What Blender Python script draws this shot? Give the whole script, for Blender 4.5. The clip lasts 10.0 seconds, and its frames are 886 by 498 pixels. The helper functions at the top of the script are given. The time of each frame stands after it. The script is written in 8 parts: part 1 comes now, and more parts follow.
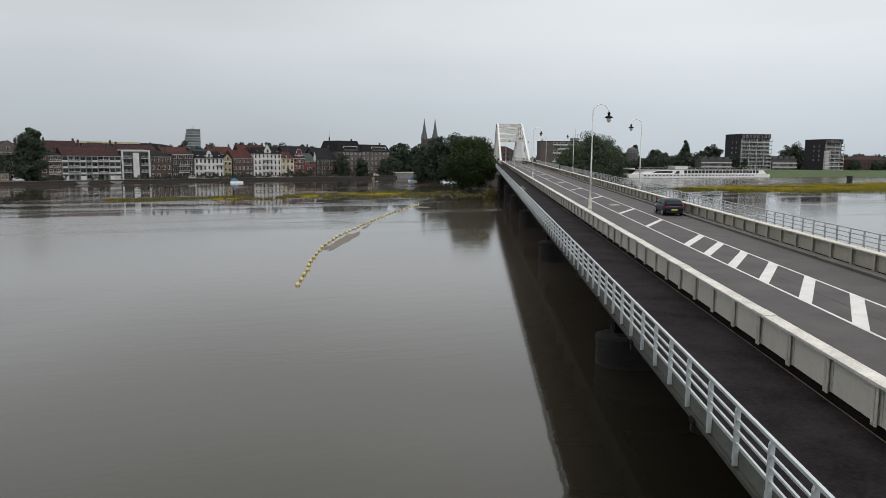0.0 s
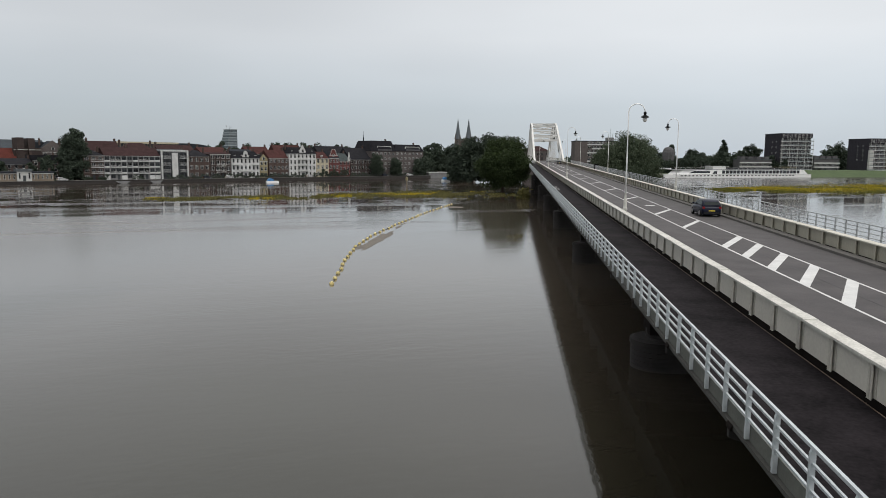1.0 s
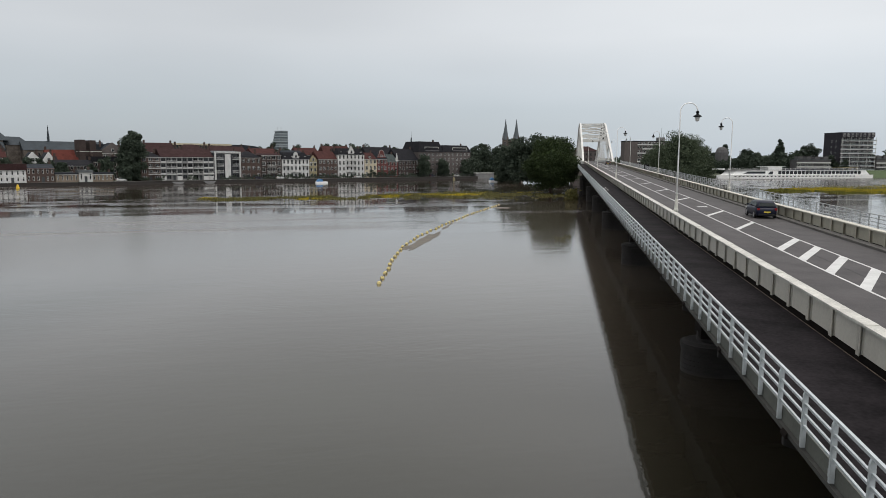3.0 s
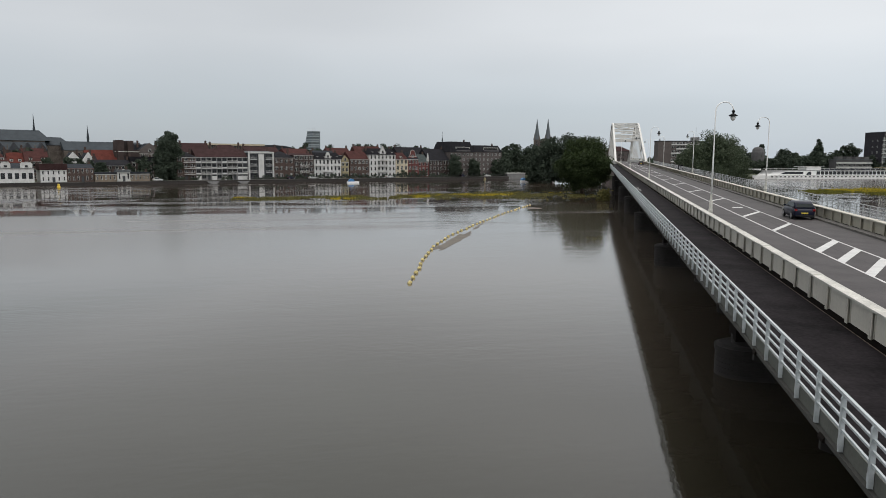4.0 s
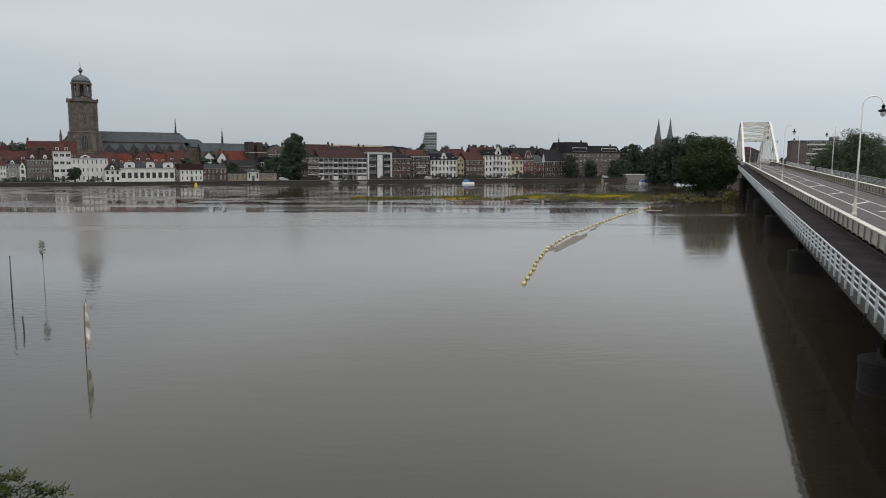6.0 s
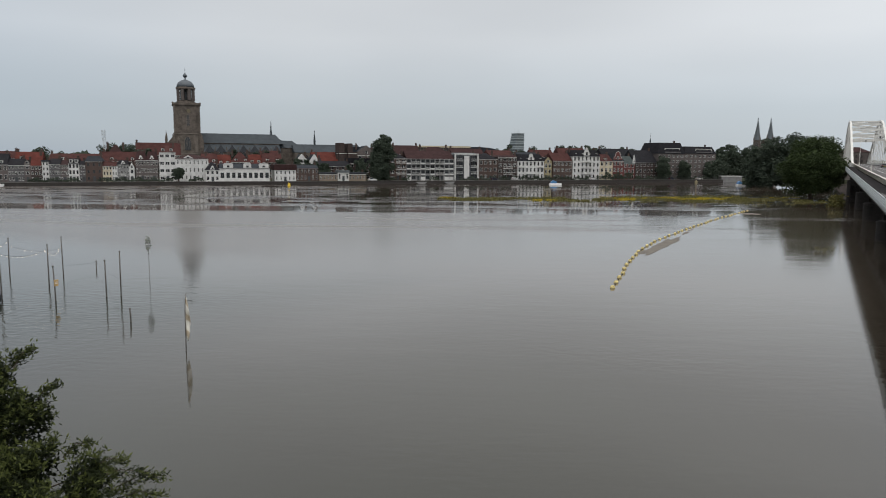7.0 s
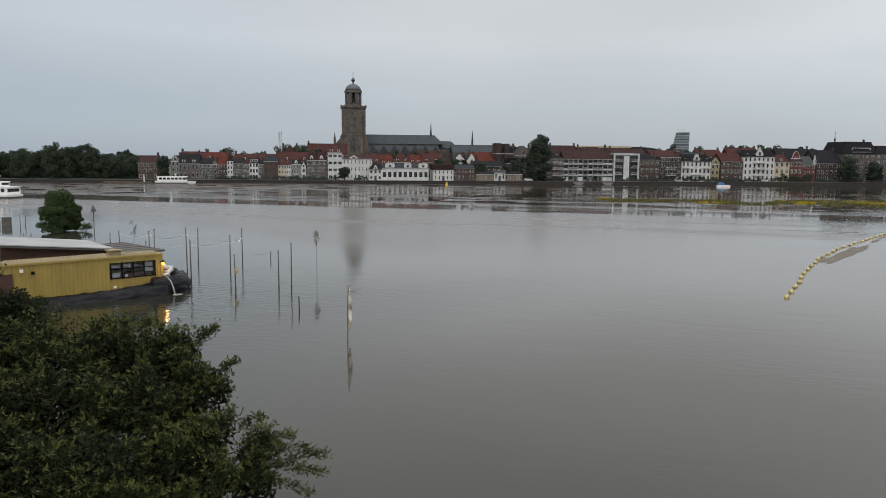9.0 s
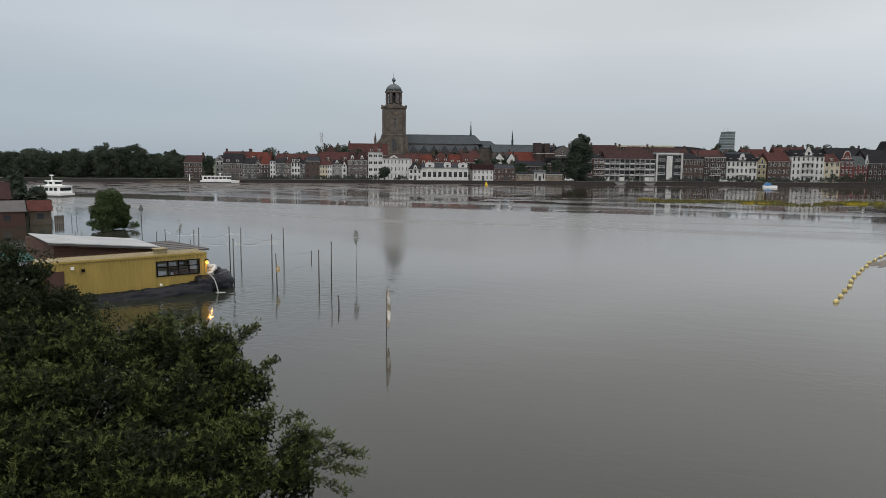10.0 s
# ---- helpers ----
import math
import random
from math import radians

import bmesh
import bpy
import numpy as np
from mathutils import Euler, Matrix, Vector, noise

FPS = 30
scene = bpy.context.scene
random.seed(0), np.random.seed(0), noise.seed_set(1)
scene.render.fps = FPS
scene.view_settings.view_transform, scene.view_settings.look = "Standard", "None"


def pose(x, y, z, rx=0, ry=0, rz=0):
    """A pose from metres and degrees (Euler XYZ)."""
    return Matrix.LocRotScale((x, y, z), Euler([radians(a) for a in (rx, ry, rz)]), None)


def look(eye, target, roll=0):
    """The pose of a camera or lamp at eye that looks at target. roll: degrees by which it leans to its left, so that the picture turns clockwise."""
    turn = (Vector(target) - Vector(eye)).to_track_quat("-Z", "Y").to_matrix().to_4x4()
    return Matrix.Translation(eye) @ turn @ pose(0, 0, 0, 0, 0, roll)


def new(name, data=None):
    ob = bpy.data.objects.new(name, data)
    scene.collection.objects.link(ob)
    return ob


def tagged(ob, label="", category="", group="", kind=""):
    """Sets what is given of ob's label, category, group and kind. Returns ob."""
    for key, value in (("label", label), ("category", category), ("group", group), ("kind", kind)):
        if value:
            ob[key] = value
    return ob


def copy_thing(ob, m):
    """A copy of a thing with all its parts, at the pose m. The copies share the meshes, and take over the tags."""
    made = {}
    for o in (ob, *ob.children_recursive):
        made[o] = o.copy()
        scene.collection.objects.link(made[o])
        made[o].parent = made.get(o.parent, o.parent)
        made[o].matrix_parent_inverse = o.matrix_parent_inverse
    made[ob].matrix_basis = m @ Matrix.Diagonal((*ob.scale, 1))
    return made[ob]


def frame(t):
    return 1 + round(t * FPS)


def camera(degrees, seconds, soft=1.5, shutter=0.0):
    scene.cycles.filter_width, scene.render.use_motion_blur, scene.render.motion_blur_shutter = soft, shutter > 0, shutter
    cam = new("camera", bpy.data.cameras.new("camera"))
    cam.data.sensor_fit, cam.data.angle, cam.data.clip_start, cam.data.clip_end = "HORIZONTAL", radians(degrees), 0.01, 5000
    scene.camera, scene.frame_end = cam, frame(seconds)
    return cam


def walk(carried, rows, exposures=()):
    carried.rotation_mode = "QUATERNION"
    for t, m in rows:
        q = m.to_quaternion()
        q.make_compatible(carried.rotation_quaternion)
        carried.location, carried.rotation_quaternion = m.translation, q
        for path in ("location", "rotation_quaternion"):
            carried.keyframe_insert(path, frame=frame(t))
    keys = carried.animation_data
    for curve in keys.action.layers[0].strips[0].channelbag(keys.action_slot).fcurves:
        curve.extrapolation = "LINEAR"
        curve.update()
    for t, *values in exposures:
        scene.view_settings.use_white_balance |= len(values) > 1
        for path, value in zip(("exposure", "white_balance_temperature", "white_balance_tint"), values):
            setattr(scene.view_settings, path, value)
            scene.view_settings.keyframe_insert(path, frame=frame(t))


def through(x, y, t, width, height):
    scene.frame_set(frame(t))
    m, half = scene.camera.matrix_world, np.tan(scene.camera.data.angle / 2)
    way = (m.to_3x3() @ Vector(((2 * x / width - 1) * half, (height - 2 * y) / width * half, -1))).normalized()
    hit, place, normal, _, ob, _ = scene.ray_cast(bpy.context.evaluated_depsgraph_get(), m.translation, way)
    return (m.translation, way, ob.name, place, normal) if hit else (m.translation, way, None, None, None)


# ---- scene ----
cam = camera(64.3, 10.0, soft=0.8, shutter=0.25)
PATH = [
    (0, (0.857, -0.062, 10.843), (0.753, 1.919, 10.591), 0.4),
    (0.5, (0.861, -0.036, 10.852), (0.717, 1.943, 10.599), 0.3),
    (1, (0.841, -0.053, 10.86), (0.644, 1.921, 10.607), 0.4),
    (1.5, (0.843, -0.074, 10.862), (0.613, 1.896, 10.609), 0.3),
    (2, (0.837, -0.064, 10.873), (0.574, 1.903, 10.619), 0.3),
    (2.5, (0.847, -0.045, 10.864), (0.552, 1.917, 10.611), 0.3),
    (4, (0.82, -0.152, 10.84), (0.407, 1.788, 10.588), 0.3),
    (4.5, (0.823, -0.104, 10.833), (0.351, 1.823, 10.58), 0.3),
    (5, (0.797, -0.092, 10.818), (0.248, 1.815, 10.566), 0.2),
    (6.5, (0.535, 0.142, 10.66), (-0.289, 1.947, 10.409), 0.4),
    (7, (0.482, 0.158, 10.7), (-0.457, 1.906, 10.45), 0.4),
    (7.5, (0.383, 0.144, 10.508), (-0.656, 1.834, 10.26), 0.6),
    (8, (0.323, 0.17, 10.536), (-0.822, 1.79, 10.286), 0.6),
    (8.5, (0.321, 0.251, 10.492), (-0.907, 1.809, 10.241), 0.5),
    (9, (0.332, 0.2, 10.529), (-0.964, 1.702, 10.277), 0.5),
    (9.5, (0.316, 0.215, 10.546), (-1.03, 1.673, 10.294), 0.5),
    (10, (0.356, 0.222, 10.609), (-1.022, 1.649, 10.355), 0.5),
]
walk(cam, [(t, look(eye, target, roll)) for t, eye, target, roll in PATH])

# ---- world, sun ----
world = bpy.data.worlds.new("overcast")
scene.world = world
world.use_nodes = True
wn, wl = world.node_tree.nodes, world.node_tree.links
wn.clear()
w_out = wn.new("ShaderNodeOutputWorld")
w_bg = wn.new("ShaderNodeBackground")
w_sky = wn.new("ShaderNodeTexSky")
w_sky.sky_type, w_sky.sun_disc = "NISHITA", False
w_sky.sun_elevation, w_sky.sun_rotation = radians(38), radians(150)
w_tc = wn.new("ShaderNodeTexCoord")
w_sep = wn.new("ShaderNodeSeparateXYZ")
wl.new(w_tc.outputs["Generated"], w_sep.inputs[0])
w_ramp = wn.new("ShaderNodeValToRGB")
for e in range(3):
    w_ramp.color_ramp.elements.new(0.1 * (e + 1))
SKY = ((0.0, (0.412, 0.462, 0.520)), (0.07, (0.462, 0.503, 0.546)), (0.16, (0.618, 0.633, 0.649)), (0.30, (0.67, 0.678, 0.68)), (1.0, (1.42, 1.39, 1.36)))
for e, (p, c) in zip(w_ramp.color_ramp.elements, SKY):
    e.position, e.color = p, (*c, 1)
wl.new(w_sep.outputs["Z"], w_ramp.inputs["Fac"])
# layered cloud, stretched along the horizon
w_map = wn.new("ShaderNodeMapping")
w_map.inputs["Scale"].default_value = (1.3, 1.3, 5.0)
wl.new(w_tc.outputs["Generated"], w_map.inputs["Vector"])
w_noise = wn.new("ShaderNodeTexNoise")
w_noise.inputs["Scale"].default_value, w_noise.inputs["Detail"].default_value, w_noise.inputs["Roughness"].default_value = 1.5, 4, 0.42
wl.new(w_map.outputs[0], w_noise.inputs["Vector"])
w_rng = wn.new("ShaderNodeMapRange")
w_rng.inputs["From Min"].default_value, w_rng.inputs["From Max"].default_value = 0.3, 0.7
w_rng.inputs["To Min"].default_value, w_rng.inputs["To Max"].default_value = 0.93, 1.07
wl.new(w_noise.outputs[0], w_rng.inputs["Value"])
w_mul = wn.new("ShaderNodeMix")
w_mul.data_type, w_mul.blend_type = "RGBA", "MULTIPLY"
w_mul.inputs["Factor"].default_value = 1.0
wl.new(w_ramp.outputs[0], w_mul.inputs["A"])
wl.new(w_rng.outputs[0], w_mul.inputs["B"])
w_mix = wn.new("ShaderNodeMix")
w_mix.data_type, w_mix.blend_type = "RGBA", "ADD"
w_mix.inputs["Factor"].default_value = 0.012
# the cloud is thinner beyond the bridge
w_side = wn.new("ShaderNodeMapRange")
w_side.interpolation_type = "SMOOTHSTEP"
w_side.inputs["From Min"].default_value, w_side.inputs["From Max"].default_value = -0.38, 0.28
w_side.inputs["To Min"].default_value, w_side.inputs["To Max"].default_value = 0.915, 1.19
wl.new(w_sep.outputs["X"], w_side.inputs["Value"])
w_mul2 = wn.new("ShaderNodeMix")
w_mul2.data_type, w_mul2.blend_type = "RGBA", "MULTIPLY"
w_mul2.inputs["Factor"].default_value = 1.0
wl.new(w_mul.outputs["Result"], w_mul2.inputs["A"])
wl.new(w_side.outputs[0], w_mul2.inputs["B"])
w_up = wn.new("ShaderNodeMapRange")
w_up.interpolation_type = "SMOOTHSTEP"
w_up.inputs["From Min"].default_value, w_up.inputs["From Max"].default_value = -1.0, -0.62
wl.new(w_sep.outputs["X"], w_up.inputs["Value"])
w_tint = wn.new("ShaderNodeMix")
w_tint.data_type = "RGBA"
w_tint.inputs["A"].default_value, w_tint.inputs["B"].default_value = (0.84, 0.89, 0.94, 1), (1, 1, 1, 1)
wl.new(w_up.outputs[0], w_tint.inputs["Factor"])
w_mul3 = wn.new("ShaderNodeMix")
w_mul3.data_type, w_mul3.blend_type = "RGBA", "MULTIPLY"
w_mul3.inputs["Factor"].default_value = 1.0
wl.new(w_mul2.outputs["Result"], w_mul3.inputs["A"])
wl.new(w_tint.outputs["Result"], w_mul3.inputs["B"])
wl.new(w_mul3.outputs["Result"], w_mix.inputs["A"])
wl.new(w_sky.outputs[0], w_mix.inputs["B"])
wl.new(w_mix.outputs["Result"], w_bg.inputs["Color"])
w_bg.inputs["Strength"].default_value = 1.0
wl.new(w_bg.outputs[0], w_out.inputs["Surface"])

sun = new("sun", bpy.data.lights.new("sun", "SUN"))
sun.data.energy, sun.data.angle, sun.data.color = 0.9, radians(30), (1.0, 0.97, 0.92)
sun.matrix_world = look((25, -45, 100), (0, 0, 0))

# ---- materials ----
def mat(name, color, rough=0.7, vary=0.25, size=1.0, bump=0.0, metal=0.0, spec=0.5, per_object=0.0, fine=12.0, streak=0.0, per_island=0.0):
    """A surface with coarse stains and fine grain; size is the coarse pattern's metres."""
    m = bpy.data.materials.new(name)
    m.use_nodes = True
    n, l = m.node_tree.nodes, m.node_tree.links
    b = n["Principled BSDF"]
    b.inputs["Roughness"].default_value, b.inputs["Metallic"].default_value = rough, metal
    b.inputs["Specular IOR Level"].default_value = spec
    geo = n.new("ShaderNodeNewGeometry")
    big = n.new("ShaderNodeTexNoise")
    big.inputs["Scale"].default_value, big.inputs["Detail"].default_value, big.inputs["Roughness"].default_value = 1.0 / size, 5, 0.65
    grain = n.new("ShaderNodeTexNoise")
    grain.inputs["Scale"].default_value, grain.inputs["Detail"].default_value = fine / size, 4
    mp = n.new("ShaderNodeMapping")
    mp.inputs["Scale"].default_value = (1, 1, 1 - 0.85 * streak)
    l.new(geo.outputs["Position"], mp.inputs["Vector"])
    l.new(mp.outputs[0], big.inputs["Vector"])
    l.new(geo.outputs["Position"], grain.inputs["Vector"])
    a = n.new("ShaderNodeMath")
    a.operation = "MULTIPLY_ADD"
    a.inputs[1].default_value = 0.45
    l.new(grain.outputs[0], a.inputs[0])
    half = n.new("ShaderNodeMath")
    half.operation = "MULTIPLY"
    half.inputs[1].default_value = 0.75
    l.new(big.outputs[0], half.inputs[0])
    l.new(half.outputs[0], a.inputs[2])
    rng = n.new("ShaderNodeMapRange")
    rng.inputs["From Min"].default_value, rng.inputs["From Max"].default_value = 0.35, 0.85
    rng.inputs["To Min"].default_value, rng.inputs["To Max"].default_value = 1 - vary, 1 + vary
    l.new(a.outputs[0], rng.inputs["Value"])
    last = rng.outputs[0]
    if per_object or per_island:
        src = n.new("ShaderNodeObjectInfo").outputs["Random"] if per_object else geo.outputs["Random Per Island"]
        amt = per_object or per_island
        r2 = n.new("ShaderNodeMapRange")
        r2.inputs["To Min"].default_value, r2.inputs["To Max"].default_value = 1 - amt, 1 + amt
        l.new(src, r2.inputs["Value"])
        mu = n.new("ShaderNodeMath")
        mu.operation = "MULTIPLY"
        l.new(last, mu.inputs[0])
        l.new(r2.outputs[0], mu.inputs[1])
        last = mu.outputs[0]
    mx = n.new("ShaderNodeMix")
    mx.data_type, mx.blend_type = "RGBA", "MULTIPLY"
    mx.inputs["Factor"].default_value = 1
    mx.inputs["A"].default_value = (*color, 1)
    l.new(last, mx.inputs["B"])
    l.new(mx.outputs["Result"], b.inputs["Base Color"])
    if bump:
        bp = n.new("ShaderNodeBump")
        bp.inputs["Strength"].default_value, bp.inputs["Distance"].default_value = 0.6, bump
        l.new(a.outputs[0], bp.inputs["Height"])
        l.new(bp.outputs[0], b.inputs["Normal"])
    return m


def leaf_mat(name, low, high, gloss=0.65, through=0.12):
    m = bpy.data.materials.new(name)
    m.use_nodes = True
    n, l = m.node_tree.nodes, m.node_tree.links
    b = n["Principled BSDF"]
    b.inputs["Roughness"].default_value = gloss
    b.inputs["Specular IOR Level"].default_value = 0.12
    geo = n.new("ShaderNodeNewGeometry")
    noi = n.new("ShaderNodeTexNoise")
    noi.inputs["Scale"].default_value, noi.inputs["Detail"].default_value = 0.5, 3
    l.new(geo.outputs["Position"], noi.inputs["Vector"])
    ad = n.new("ShaderNodeMath")
    ad.operation = "MULTIPLY_ADD"
    ad.inputs[1].default_value, ad.inputs[2].default_value = 0.6, -0.05
    l.new(geo.outputs["Random Per Island"], ad.inputs[0])
    su = n.new("ShaderNodeMath")
    su.operation = "MULTIPLY_ADD"
    su.inputs[1].default_value = 0.5
    l.new(noi.outputs[0], su.inputs[0])
    l.new(ad.outputs[0], su.inputs[2])
    mx = n.new("ShaderNodeMix")
    mx.data_type = "RGBA"
    mx.inputs["A"].default_value, mx.inputs["B"].default_value = (*low, 1), (*high, 1)
    l.new(su.outputs[0], mx.inputs["Factor"])
    l.new(mx.outputs["Result"], b.inputs["Base Color"])
    tr = n.new("ShaderNodeBsdfTranslucent")
    l.new(mx.outputs["Result"], tr.inputs["Color"])
    ms = n.new("ShaderNodeMixShader")
    ms.inputs[0].default_value = through
    l.new(b.outputs[0], ms.inputs[1])
    l.new(tr.outputs[0], ms.inputs[2])
    l.new(ms.outputs[0], n["Material Output"].inputs["Surface"])
    return m


def glass_mat(name, color, rough=0.08):
    """Window glass before a dark room."""
    m = mat(name, color, rough, 0.5, 2.5, spec=0.6, per_object=0.5)
    return m


def lamp_mat(name, color, power):
    m = bpy.data.materials.new(name)
    m.use_nodes = True
    b = m.node_tree.nodes["Principled BSDF"]
    b.inputs["Base Color"].default_value = (*color, 1)
    b.inputs["Emission Color"].default_value = (*color, 1)
    b.inputs["Emission Strength"].default_value = power
    return m


def water_mat():
    m = bpy.data.materials.new("river_water")
    m.use_nodes = True
    n, l = m.node_tree.nodes, m.node_tree.links
    b = n["Principled BSDF"]
    b.inputs["IOR"].default_value = 1.5
    geo = n.new("ShaderNodeNewGeometry")
    # along and across the current
    rot = n.new("ShaderNodeMapping")
    rot.inputs["Rotation"].default_value = (0, 0, radians(-25.0))
    l.new(geo.outputs["Position"], rot.inputs["Vector"])
    sep = n.new("ShaderNodeSeparateXYZ")
    l.new(rot.outputs[0], sep.inputs[0])

    def noise_at(scale, detail, stretch, rough=0.5):
        mp = n.new("ShaderNodeMapping")
        mp.inputs["Scale"].default_value = (stretch[0], stretch[1], 1)
        l.new(rot.outputs[0], mp.inputs["Vector"])
        t = n.new("ShaderNodeTexNoise")
        t.inputs["Scale"].default_value, t.inputs["Detail"].default_value, t.inputs["Roughness"].default_value = scale, detail, rough
        l.new(mp.outputs[0], t.inputs["Vector"])
        return t.outputs[0]

    def rng(src, a, bb, c, d):
        r = n.new("ShaderNodeMapRange")
        for key, v in (("From Min", a), ("From Max", bb), ("To Min", c), ("To Max", d)):
            r.inputs[key].default_value = v
        l.new(src, r.inputs["Value"])
        return r.outputs[0]

    def math2(op, a, bb):
        k = n.new("ShaderNodeMath")
        k.operation = op
        for i, v in enumerate((a, bb)):
            if isinstance(v, (int, float)):
                k.inputs[i].default_value = v
            else:
                l.new(v, k.inputs[i])
        return k.outputs[0]

    raw = n.new("ShaderNodeSeparateXYZ")
    l.new(geo.outputs["Position"], raw.inputs[0])
    # the flooded meadow lies still; a slick and a wind-ruffled strip part it from the streaky river
    wob = noise_at(0.011, 3, (1, 1.6))
    edge = math2("ADD", sep.outputs["Y"], math2("MULTIPLY", math2("SUBTRACT", wob, 0.5), 9.0))
    river = rng(edge, RIVER_EDGE - 1, RIVER_EDGE + 4, 0.0, 1.0)
    slick = math2("MULTIPLY", rng(edge, RIVER_EDGE - 20, RIVER_EDGE - 15, 0.0, 1.0), rng(edge, RIVER_EDGE - 1, RIVER_EDGE + 2, 1.0, 0.0))
    slick = math2("MULTIPLY", slick, rng(noise_at(0.018, 3, (0.7, 2.0)), 0.26, 0.38, 0.0, 1.0))
    strip = math2("MULTIPLY", rng(edge, RIVER_EDGE + 0, RIVER_EDGE + 3, 0.0, 1.0), rng(edge, RIVER_EDGE + 6, RIVER_EDGE + 12, 1.0, 0.0))
    streak = rng(noise_at(0.030, 5, (0.8, 1.7), 0.62), 0.54, 0.61, 0.0, 0.9)
    fine = rng(noise_at(0.085, 4, (0.6, 1.6), 0.6), 0.57, 0.63, 0.0, 0.9)
    ruffle = math2("MULTIPLY", river, math2("MAXIMUM", math2("MAXIMUM", math2("MULTIPLY", strip, 0.55), streak), fine))
    # the bend upstream lies open to the wind
    gusts = math2("MULTIPLY", rng(noise_at(0.10, 4, (0.8, 1.3), 0.6), 0.44, 0.54, 0.0, 1.0), rng(raw.outputs["X"], -225.0, -140.0, 1.0, 0.0))
    ruffle = math2("MAXIMUM", ruffle, math2("MULTIPLY", river, gusts))
    ruffle = math2("MULTIPLY", ruffle, rng(raw.outputs["X"], -225.0, -150.0, 3.0, 1.0))
    # light airs on the still water, in long thin bands
    airs = math2("MULTIPLY", rng(noise_at(0.028, 4, (0.45, 3.0), 0.5), 0.52, 0.66, 0.0, 1.0), rng(sep.outputs["Y"], 92.0, 118.0, 0.0, 1.0))
    ruffle = math2("MAXIMUM", ruffle, math2("MULTIPLY", airs, math2("SUBTRACT", 1.0, math2("MAXIMUM", river, slick))))
    # wind reaches the open water beyond the bridge, the pump stirs the water by the cabin
    lee = math2("MULTIPLY", rng(raw.outputs["X"], 30.0, 60.0, 0.0, 1.0), rng(raw.outputs["Y"], 330.0, 400.0, 0.12, 1.0))
    ruffle = math2("MAXIMUM", ruffle, math2("MULTIPLY", lee, rng(noise_at(0.03, 5, (0.5, 4.0), 0.6), 0.36, 0.52, 0.0, 1.0)))
    near = n.new("ShaderNodeVectorMath")
    near.operation = "DISTANCE"
    near.inputs[1].default_value = (-50.6, 27.7, 0)
    l.new(geo.outputs["Position"], near.inputs[0])
    stir = rng(near.outputs["Value"], 1.0, 6.5, 1.0, 0.0)
    lap = rng(near.outputs["Value"], 6.0, 20.0, 1.0, 0.0)
    # brown near bank, silt paled with painted sky sheen over drowned meadow, brown channel
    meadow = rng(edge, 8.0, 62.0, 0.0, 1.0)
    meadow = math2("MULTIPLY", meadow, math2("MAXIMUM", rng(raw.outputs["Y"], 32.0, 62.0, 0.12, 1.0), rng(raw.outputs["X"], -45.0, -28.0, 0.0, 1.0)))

    def blend(fac, a, bb):
        k = n.new("ShaderNodeMix")
        k.data_type = "RGBA"
        l.new(fac, k.inputs["Factor"])
        for key, v in (("A", a), ("B", bb)):
            if isinstance(v, tuple):
                k.inputs[key].default_value = (*v, 1)
            else:
                l.new(v, k.inputs[key])
        return k.outputs["Result"]

    # browner towards the bridge: the tone of its shade is put into the colour
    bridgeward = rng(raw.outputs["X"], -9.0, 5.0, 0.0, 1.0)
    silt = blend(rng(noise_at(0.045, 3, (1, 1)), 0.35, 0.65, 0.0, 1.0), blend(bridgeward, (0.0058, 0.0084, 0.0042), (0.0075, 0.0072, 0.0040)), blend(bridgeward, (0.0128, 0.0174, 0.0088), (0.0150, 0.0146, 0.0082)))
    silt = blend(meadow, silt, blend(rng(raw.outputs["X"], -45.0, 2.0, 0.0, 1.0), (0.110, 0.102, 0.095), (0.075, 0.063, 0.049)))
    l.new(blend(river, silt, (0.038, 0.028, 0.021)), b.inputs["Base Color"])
    calm = math2("MULTIPLY", math2("MULTIPLY", meadow, math2("SUBTRACT", 1.0, river)), math2("SUBTRACT", 1.0, slick))
    veil = math2("MULTIPLY", calm, rng(raw.outputs["X"], -62.0, -24.0, 0.185, 0.03))
    veil = math2("MULTIPLY", veil, rng(raw.outputs["Y"], 42.0, 60.0, 0.15, 1.0))
    l.new(math2("ADD", math2("ADD", 0.045, veil), math2("MULTIPLY", ruffle, 0.15)), b.inputs["Roughness"])
    flat = math2("SUBTRACT", 1.0, math2("MULTIPLY", math2("MAXIMUM", river, slick), 0.8))
    small = noise_at(1.7, 2, (0.8, 1.3))
    slow = noise_at(0.35, 3, (0.5, 1.4))
    patch = rng(noise_at(0.05, 3, (0.8, 1.5)), 0.48, 0.68, 0.40, 1.0)
    rings = n.new("ShaderNodeMath")
    rings.operation = "SINE"
    l.new(math2("MULTIPLY", near.outputs["Value"], 7.0), rings.inputs[0])
    h = math2("ADD", math2("MULTIPLY", math2("MULTIPLY", small, math2("ADD", patch, math2("MULTIPLY", lap, 1.4))), 0.014), math2("MULTIPLY", slow, 0.012))
    h = math2("MULTIPLY", h, flat)
    h = math2("ADD", h, math2("MULTIPLY", math2("MULTIPLY", rings.outputs[0], math2("MULTIPLY", stir, stir)), 0.006))
    chop = math2("MULTIPLY", math2("MULTIPLY", noise_at(0.55, 4, (0.6, 1.5)), ruffle), 0.075)
    bp = n.new("ShaderNodeBump")
    bp.inputs["Strength"].default_value, bp.inputs["Distance"].default_value = 1.0, 1.0
    l.new(math2("ADD", h, chop), bp.inputs["Height"])
    l.new(bp.outputs[0], b.inputs["Normal"])
    return m


